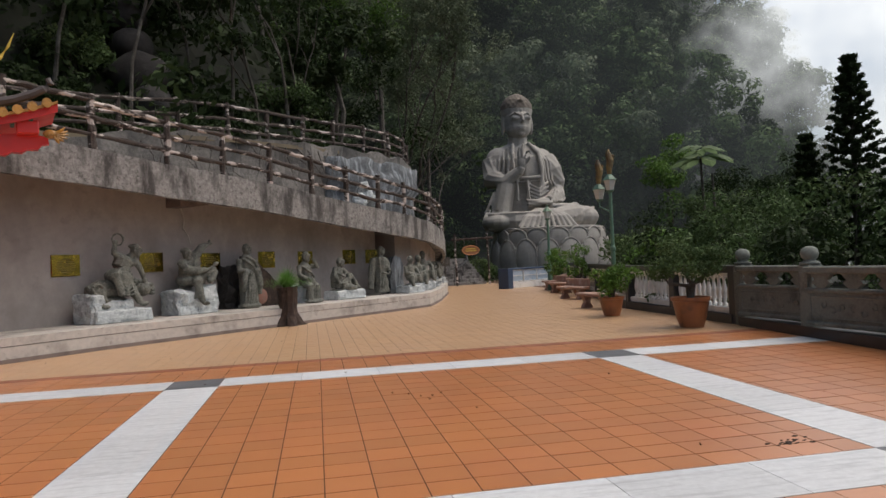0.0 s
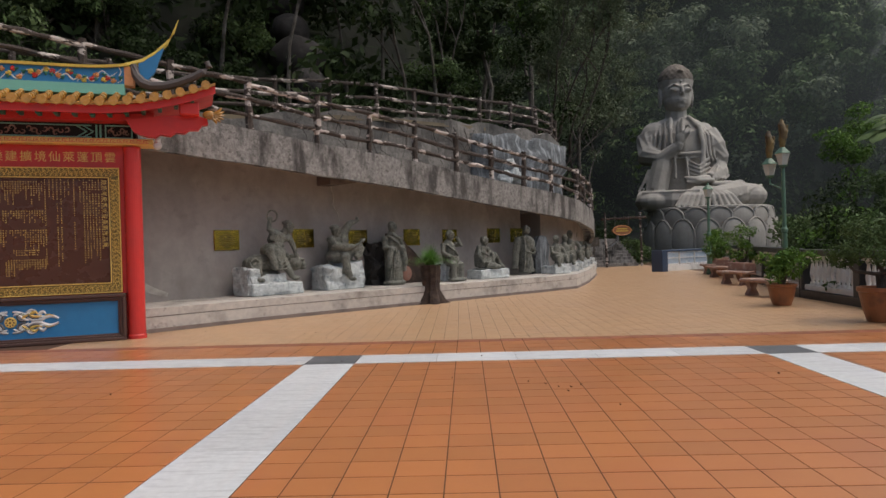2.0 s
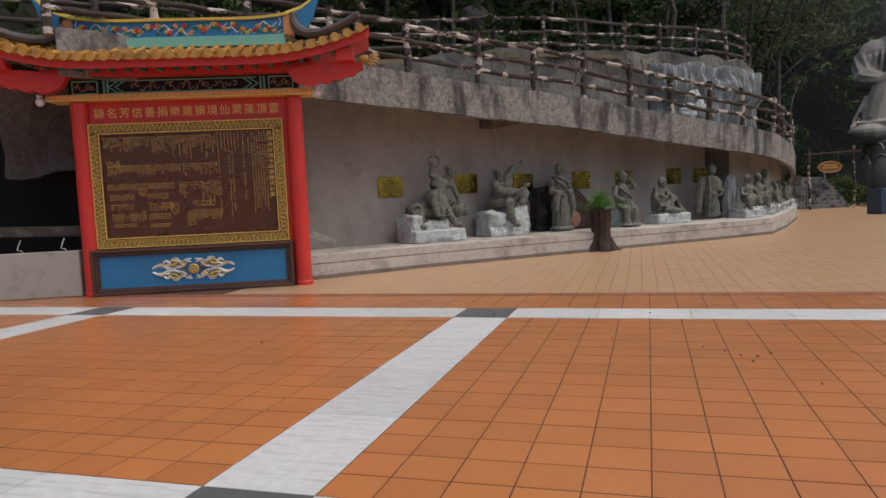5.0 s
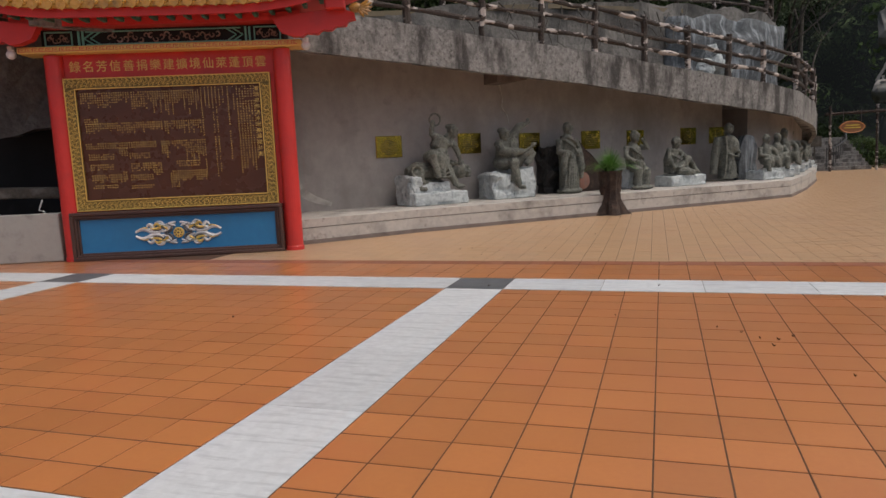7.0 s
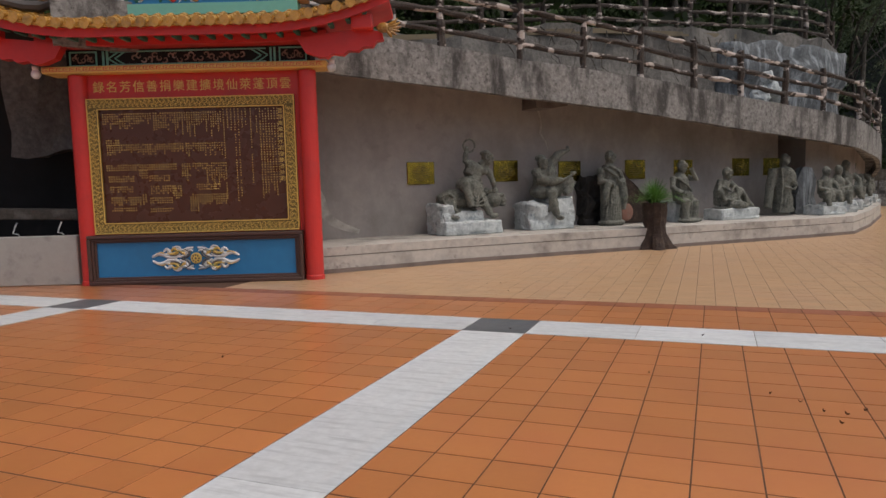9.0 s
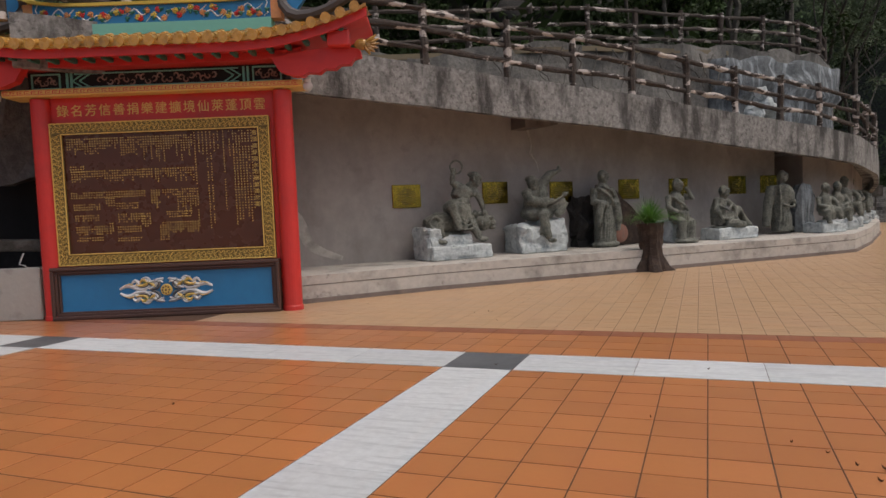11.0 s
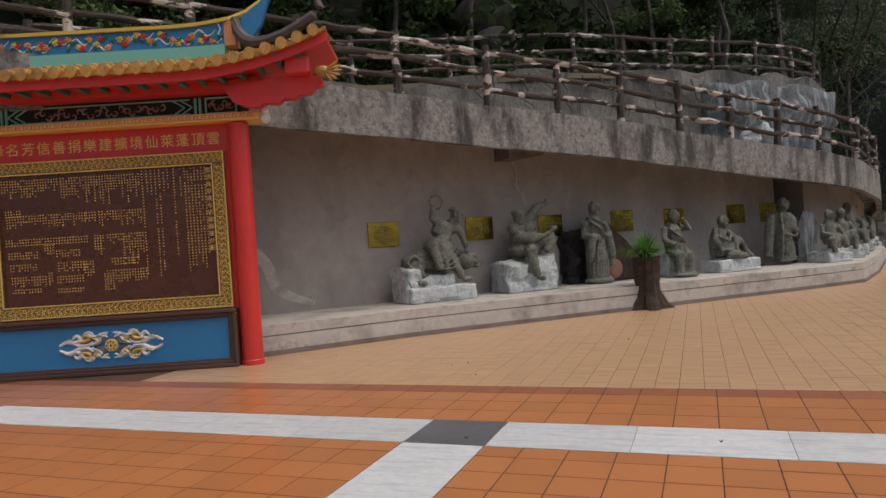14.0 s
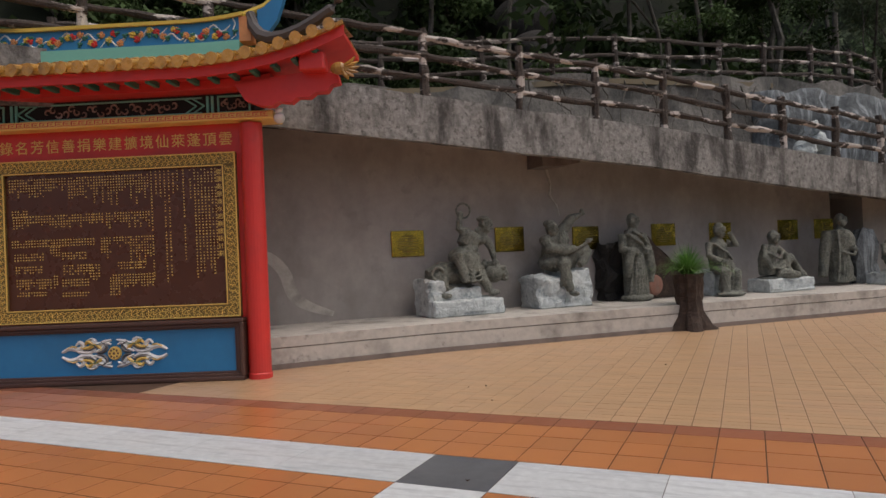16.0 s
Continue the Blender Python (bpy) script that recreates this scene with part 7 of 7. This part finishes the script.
rn = random.Random(44)
for k, (x, y, r, h, mt) in enumerate(((10.9, 5.2, 0.9, 2.0, M_LEAF_M), (11.2, 7.0, 0.9, 2.3, M_LEAF_D), (12.3, 9.0, 1.1, 2.4, M_LEAF_B), (13.2, 12.0, 1.2, 2.2, M_LEAF_M),
                                      (15.8, 15.5, 1.3, 2.4, M_LEAF_M), (19.5, 21, 1.4, 2.2, M_LEAF_D), (20, 25, 1.6, 2.6, M_LEAF_M), (24, 31, 1.8, 3.0, M_LEAF_D),
                                      (13.0, 5.0, 1.2, 2.2, M_LEAF_D), (16.5, 12, 1.6, 3.0, M_LEAF_M), (20, 20, 2.2, 3.6, M_LEAF_D), (14.5, 1.5, 1.4, 1.6, M_LEAF_D),
                                      (12.2, -1.5, 0.9, 1.5, M_LEAF_B), (17.5, 4, 1.8, 2.6, M_LEAF_M), (23, 14, 2.4, 4.0, M_LEAF_M), (26, 24, 2.6, 4.4, M_LEAF_M),
                                      (31, 30, 3.0, 5.0, M_LEAF_M), (24, 3, 2.4, 3.2, M_LEAF_D), (29, 12, 2.8, 4.2, M_LEAF_M), (37, 30, 3.2, 5.5, M_LEAF_M),
                                      (12.9, 43, 1.6, 3.0, M_LEAF_D), (12.2, 31, 0.9, 1.6, M_LEAF_M))):
    shrub(("dense dark green shrub", "bushy mid green shrub", "bright green leafy shrub")[(M_LEAF_D, M_LEAF_M, M_LEAF_B).index(mt)] + " on the slope beyond the terrace",
          x, y, -0.3, r, h, mt, 400 + k, 150, 0.05 + 0.03 * r)
for k in range(46):
    s, n = rn.uniform(-6, 17), rn.uniform(-6.2, -3.6)
    x, y = on_wall(s, n)
    shrub("dark undergrowth shrub at the foot of the hillside", x, y, max(4.5, hz(x, y)) + 0.1, rn.uniform(0.6, 1.1), rn.uniform(0.7, 1.6),
          (M_LEAF_D, M_LEAF_D, M_LEAF_M)[k % 3], 500 + k, 90, 0.09)
for k, (x, y, z, r) in enumerate(((-4.0, 14.9, 10.0, 0.75), (-3.7, 14.5, 9.0, 0.7), (-3.35, 14.1, 7.9, 0.95), (-3.0, 13.7, 6.9, 0.7), (-2.6, 13.4, 6.1, 0.7))):
    bm = bmesh.new()
    ball(bm, (0, 0, 0), (r, r * 0.9, r * 0.8), 18, 12)
    roughen(bm, 0.14, 1.4, k)
    tagged(part("boulder", bm, M_ROCKD, matrix=pose(x, y, z), smooth=True), "dark rounded boulder on the hillside", "boulder", "stacked boulders")

# mist sheets emit white themselves, in place of daylight scattered by the mist
M_MIST = bpy.data.materials.new("glowing_mist")
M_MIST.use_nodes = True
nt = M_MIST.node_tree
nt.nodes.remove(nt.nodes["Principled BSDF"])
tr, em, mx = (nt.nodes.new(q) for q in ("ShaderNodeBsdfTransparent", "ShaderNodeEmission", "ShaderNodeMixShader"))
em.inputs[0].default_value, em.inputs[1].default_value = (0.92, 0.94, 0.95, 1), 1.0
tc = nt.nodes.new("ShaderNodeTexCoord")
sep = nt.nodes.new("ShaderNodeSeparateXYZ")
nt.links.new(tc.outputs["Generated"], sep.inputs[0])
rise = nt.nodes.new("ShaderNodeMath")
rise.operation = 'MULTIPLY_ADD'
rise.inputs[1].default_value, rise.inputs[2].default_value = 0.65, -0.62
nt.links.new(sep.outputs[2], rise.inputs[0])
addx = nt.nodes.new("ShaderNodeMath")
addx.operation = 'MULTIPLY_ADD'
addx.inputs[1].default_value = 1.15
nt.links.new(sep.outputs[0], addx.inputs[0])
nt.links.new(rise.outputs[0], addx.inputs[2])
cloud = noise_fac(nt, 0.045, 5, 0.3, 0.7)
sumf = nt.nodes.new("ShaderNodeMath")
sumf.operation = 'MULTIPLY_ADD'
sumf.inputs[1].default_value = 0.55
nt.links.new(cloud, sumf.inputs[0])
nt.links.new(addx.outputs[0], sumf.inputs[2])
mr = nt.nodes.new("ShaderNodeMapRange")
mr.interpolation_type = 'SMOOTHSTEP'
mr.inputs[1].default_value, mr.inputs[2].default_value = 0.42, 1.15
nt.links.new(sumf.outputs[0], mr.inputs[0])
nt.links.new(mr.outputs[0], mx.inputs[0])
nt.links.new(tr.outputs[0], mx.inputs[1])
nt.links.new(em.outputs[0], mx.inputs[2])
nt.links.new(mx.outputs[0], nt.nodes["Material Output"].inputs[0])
# haze put in as faint bluish emission, denser towards the right
M_HAZE = bpy.data.materials.new("glowing_haze")
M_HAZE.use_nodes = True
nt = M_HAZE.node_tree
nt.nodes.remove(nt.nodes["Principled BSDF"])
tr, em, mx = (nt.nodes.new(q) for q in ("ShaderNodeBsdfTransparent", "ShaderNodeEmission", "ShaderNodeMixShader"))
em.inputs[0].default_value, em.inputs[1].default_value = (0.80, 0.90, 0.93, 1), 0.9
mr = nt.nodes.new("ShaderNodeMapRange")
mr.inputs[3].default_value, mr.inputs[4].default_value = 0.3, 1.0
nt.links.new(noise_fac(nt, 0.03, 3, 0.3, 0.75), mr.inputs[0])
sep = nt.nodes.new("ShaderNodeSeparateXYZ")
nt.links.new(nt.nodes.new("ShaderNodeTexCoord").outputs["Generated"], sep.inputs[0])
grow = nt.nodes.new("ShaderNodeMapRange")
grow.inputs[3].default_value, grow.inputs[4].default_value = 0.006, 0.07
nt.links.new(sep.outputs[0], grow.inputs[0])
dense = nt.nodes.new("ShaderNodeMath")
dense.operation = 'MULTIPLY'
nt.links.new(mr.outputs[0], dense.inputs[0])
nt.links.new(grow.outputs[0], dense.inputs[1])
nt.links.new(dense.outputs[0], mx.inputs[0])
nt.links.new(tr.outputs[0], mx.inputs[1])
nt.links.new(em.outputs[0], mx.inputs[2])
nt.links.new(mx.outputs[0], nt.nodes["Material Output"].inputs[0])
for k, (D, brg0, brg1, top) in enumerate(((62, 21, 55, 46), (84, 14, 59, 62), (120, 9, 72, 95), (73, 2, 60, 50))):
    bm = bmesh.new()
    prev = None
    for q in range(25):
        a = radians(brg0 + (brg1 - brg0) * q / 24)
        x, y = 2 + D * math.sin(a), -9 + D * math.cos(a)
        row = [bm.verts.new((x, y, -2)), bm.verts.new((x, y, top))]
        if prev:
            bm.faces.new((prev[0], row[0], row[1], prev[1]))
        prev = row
    ob = tagged(part("mist_backdrop", bm, M_MIST if k < 3 else M_HAZE), "pale self-glowing sheet of mist and haze over the wooded valley", "mist", kind="structure")
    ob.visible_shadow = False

# ---- fallen leaves and dirt on the terrace ----
M_DRY = surface("dry_leaf", (0.10, 0.045, 0.02), (0.05, 0.025, 0.012), rough=0.8, bump=0.1)
rn = random.Random(77)
SPOTS = [(3.006, -2.327), (2.888, -2.308), (2.78, -2.15), (3.12, -2.22), (2.62, -2.02), (2.95, -2.5), (-0.19, 1.75), (-0.66, 2.3), (-0.5, 2.42), (-2.56, 2.93), (1.84, -1.73), (4.52, -4.92),
         (2.2, -0.35), (0.45, -0.5), (1.2, 4.1), (3.3, -3.1), (5.2, -1.9), (-1.6, -2.2)]
for x, y in SPOTS:
    ln, a = rn.uniform(0.010, 0.024), rn.uniform(0, 360)
    bm = bmesh.new()
    prev = None
    for q in range(6):
        f = q / 5
        w = ln * 0.5 * math.sin(math.pi * (0.06 + 0.9 * f))
        zz = 0.006 + 0.012 * (f - 0.5) ** 2 * 4
        row = [bm.verts.new((ln * (2 * f - 1), -w, zz + 0.006)), bm.verts.new((ln * (2 * f - 1), 0, zz)), bm.verts.new((ln * (2 * f - 1), w, zz + 0.008))]
        if prev:
            for e in range(2):
                bm.faces.new((prev[e], prev[e + 1], row[e + 1], row[e]))
        prev = row
    bmesh.ops.solidify(bm, geom=bm.faces[:], thickness=0.0015)
    tagged(part("fallen_leaf", bm, M_DRY, matrix=pose(x, y, 0.0, 0, 0, a)), "small curled dry brown leaf on the tiles", "leaf", "fallen leaves")
bm = bmesh.new()
for k in range(20):
    ball(bm, (rn.gauss(0, 0.08), rn.gauss(0, 0.04), 0.002), (rn.uniform(0.012, 0.035), rn.uniform(0.008, 0.02), 0.004), 7, 5)
tagged(part("dirt_smear", bm, M_STUMP, matrix=pose(5.166, -5.045, 0.0, 0, 0, 20)), "dark smear of crumbled dirt on the tiles", "dirt", kind="stuff")

# ---- paving pieces, last ----
SKEW = 0.010


def slab_rows(rects, inset=0.0008, depth=0.006, skew=0.0):
    """Vertices and faces of bevelled slabs; rects of x0, x1, y0, y1, top."""
    r = np.array(rects, float)
    x0, x1, y0, y1, z = r.T
    n = len(r)
    v = np.zeros((n, 8, 3))
    for k, (xa, ya) in enumerate(((x0, y0), (x1, y0), (x1, y1), (x0, y1))):
        sx, sy = (1 if k in (0, 3) else -1), (1 if k in (0, 1) else -1)
        v[:, k, 0], v[:, k, 1], v[:, k, 2] = xa, ya, z - depth
        v[:, k + 4, 0], v[:, k + 4, 1], v[:, k + 4, 2] = xa + sx * inset, ya + sy * inset, z
    v[:, :, 0] += skew * v[:, :, 1]
    f = np.array([[4, 5, 6, 7], [0, 1, 5, 4], [1, 2, 6, 5], [2, 3, 7, 6], [3, 0, 4, 7]])
    faces = (np.arange(n)[:, None, None] * 8 + f[None]).reshape(-1, 4)
    return v.reshape(-1, 3), faces


def slab_mesh(name, rects, material, inset=0.0008, depth=0.006, skew=0.0):
    v, f = slab_rows(rects, inset, depth, skew)
    me = bpy.data.meshes.new(name)
    me.from_pydata(v.tolist(), [], f.tolist())
    me.materials.append(material)
    me.update()
    return me


def lay(name, rects, material, far_material, near, label, limit=300, skew=SKEW):
    """Slabs near the walk as pieces of the floor, the rest joined."""
    close = [r for r in rects if near(r)][:limit]
    chosen = {tuple(r) for r in close}
    meshes = {}
    for r in close:
        key = (round(r[1] - r[0], 3), round(r[3] - r[2], 3))
        if key not in meshes:
            w, d = key
            meshes[key] = slab_mesh(name, [(-w / 2, w / 2, -d / 2, d / 2, 0)], material, skew=skew)
        shared(name, meshes[key], floor, Matrix.Translation(((r[0] + r[1]) / 2 + skew * (r[2] + r[3]) / 2, (r[2] + r[3]) / 2, r[4])))
    rest = [r for r in rects if tuple(r) not in chosen]
    if rest:
        ob = new(name + "s", slab_mesh(name + "s", rest, far_material, skew=skew))
        ob.parent = floor
        tagged(ob, label, kind="stuff")


def cut(lines, lo, hi, least=0.05):
    c = [lo] + [v for v in lines if lo + least < v < hi - least] + [hi]
    return list(zip(c, c[1:]))


rnd = random.Random(5)
J = 0.0040
xl = [1.880 + 0.3195 * k for k in range(-80, 40)]
yl = [-3.566 + 0.3020 * k for k in range(-80, 14)]
rects, border = [], []
bays_x = [(GRID * k + STRIPE, GRID * (k + 1)) for k in range(-4, 2)]
bays_x = [(a, min(b, 9.42)) for a, b in bays_x]
bays_y = [(-5.35 * (k + 1), -5.35 * k - STRIPE) for k in range(0, 4)]


def add_tiles(xs, ys, out):
    for a, b in xs:
        for c, d in ys:
            out.append((a + J, b - J, c + J * 1.5, d - J * 1.5, rnd.uniform(-0.0008, 0.0008)))


for bx in bays_x:
    for by in bays_y:
        add_tiles(cut(xl, *bx), cut(yl, *by), rects)
add_tiles(cut(xl, -18, 9.42), [(0.0, 0.34), (0.34, 0.665), (0.665, 0.99)], rects)
add_tiles(cut(xl, -18, 9.42), [(0.99, 1.26)], border)
lay("tile", rects, M_ORANGE, M_ORANGE_J, lambda r: STRIPE - 0.01 < r[0] < 5.64 and -5.36 < r[2] < -0.6, "orange glazed quarry floor tiles")
lay("border_tile", border, M_BORDER, M_BORDER, lambda r: False, "reddish brown border tiles")

slabs, darks = [], []
for k in range(-3, 2):
    for by in bays_y:
        ys = list(np.linspace(by[0], by[1], 5))
        slabs += [(GRID * k + J, GRID * k + STRIPE - J, a + J * 0.4, b - J * 0.4, 0.001) for a, b in zip(ys, ys[1:])]
    for j in range(0, 4):
        darks.append((GRID * k + J, GRID * k + STRIPE - J, -5.35 * j - STRIPE + J, -5.35 * j - J, 0.001))
for bx in bays_x:
    for j in range(0, 4):
        xs = list(np.linspace(bx[0], bx[1], 6))
        slabs += [(a + J * 0.4, b - J * 0.4, -5.35 * j - STRIPE + J, -5.35 * j - J, 0.001) for a, b in zip(xs, xs[1:])]
lay("marble_slab", slabs, M_MARBLE, M_MARBLE, lambda r: True, "white marble strip slabs")
lay("slate_square", darks, M_SLATE, M_SLATE, lambda r: True, "dark slate squares")

pavers = []
px, py = 0.2165, 0.108
for i in range(-20, 66):
    for j in range(0, 300):
        a, c = -2.0 + px * i, 1.27 + py * j
        if c + py > 33.5:
            continue
        # only where the terrace lies open: right of the ledge, left of the railing
        left = max(-3.4, (-3.3 + (c - 3.2) * 0.97) if c < 11.9 else 5.3 + (c - 11.9) * 0.245) - 0.5
        right = 9.55 if c < 7 else 9.55 + (c - 7) * 0.27
        if a < left - 0.6 or a > right:
            continue
        pavers.append((a + 0.002, a + px - 0.002, c + 0.0015, c + py - 0.0015, rnd.uniform(-0.0012, 0.0006)))
lay("paver", pavers, M_TAN, M_TAN_J, lambda r: -1.2 < r[0] < 2.6 and r[2] < 3.0, "tan brick-shaped paving tiles", skew=0.0)
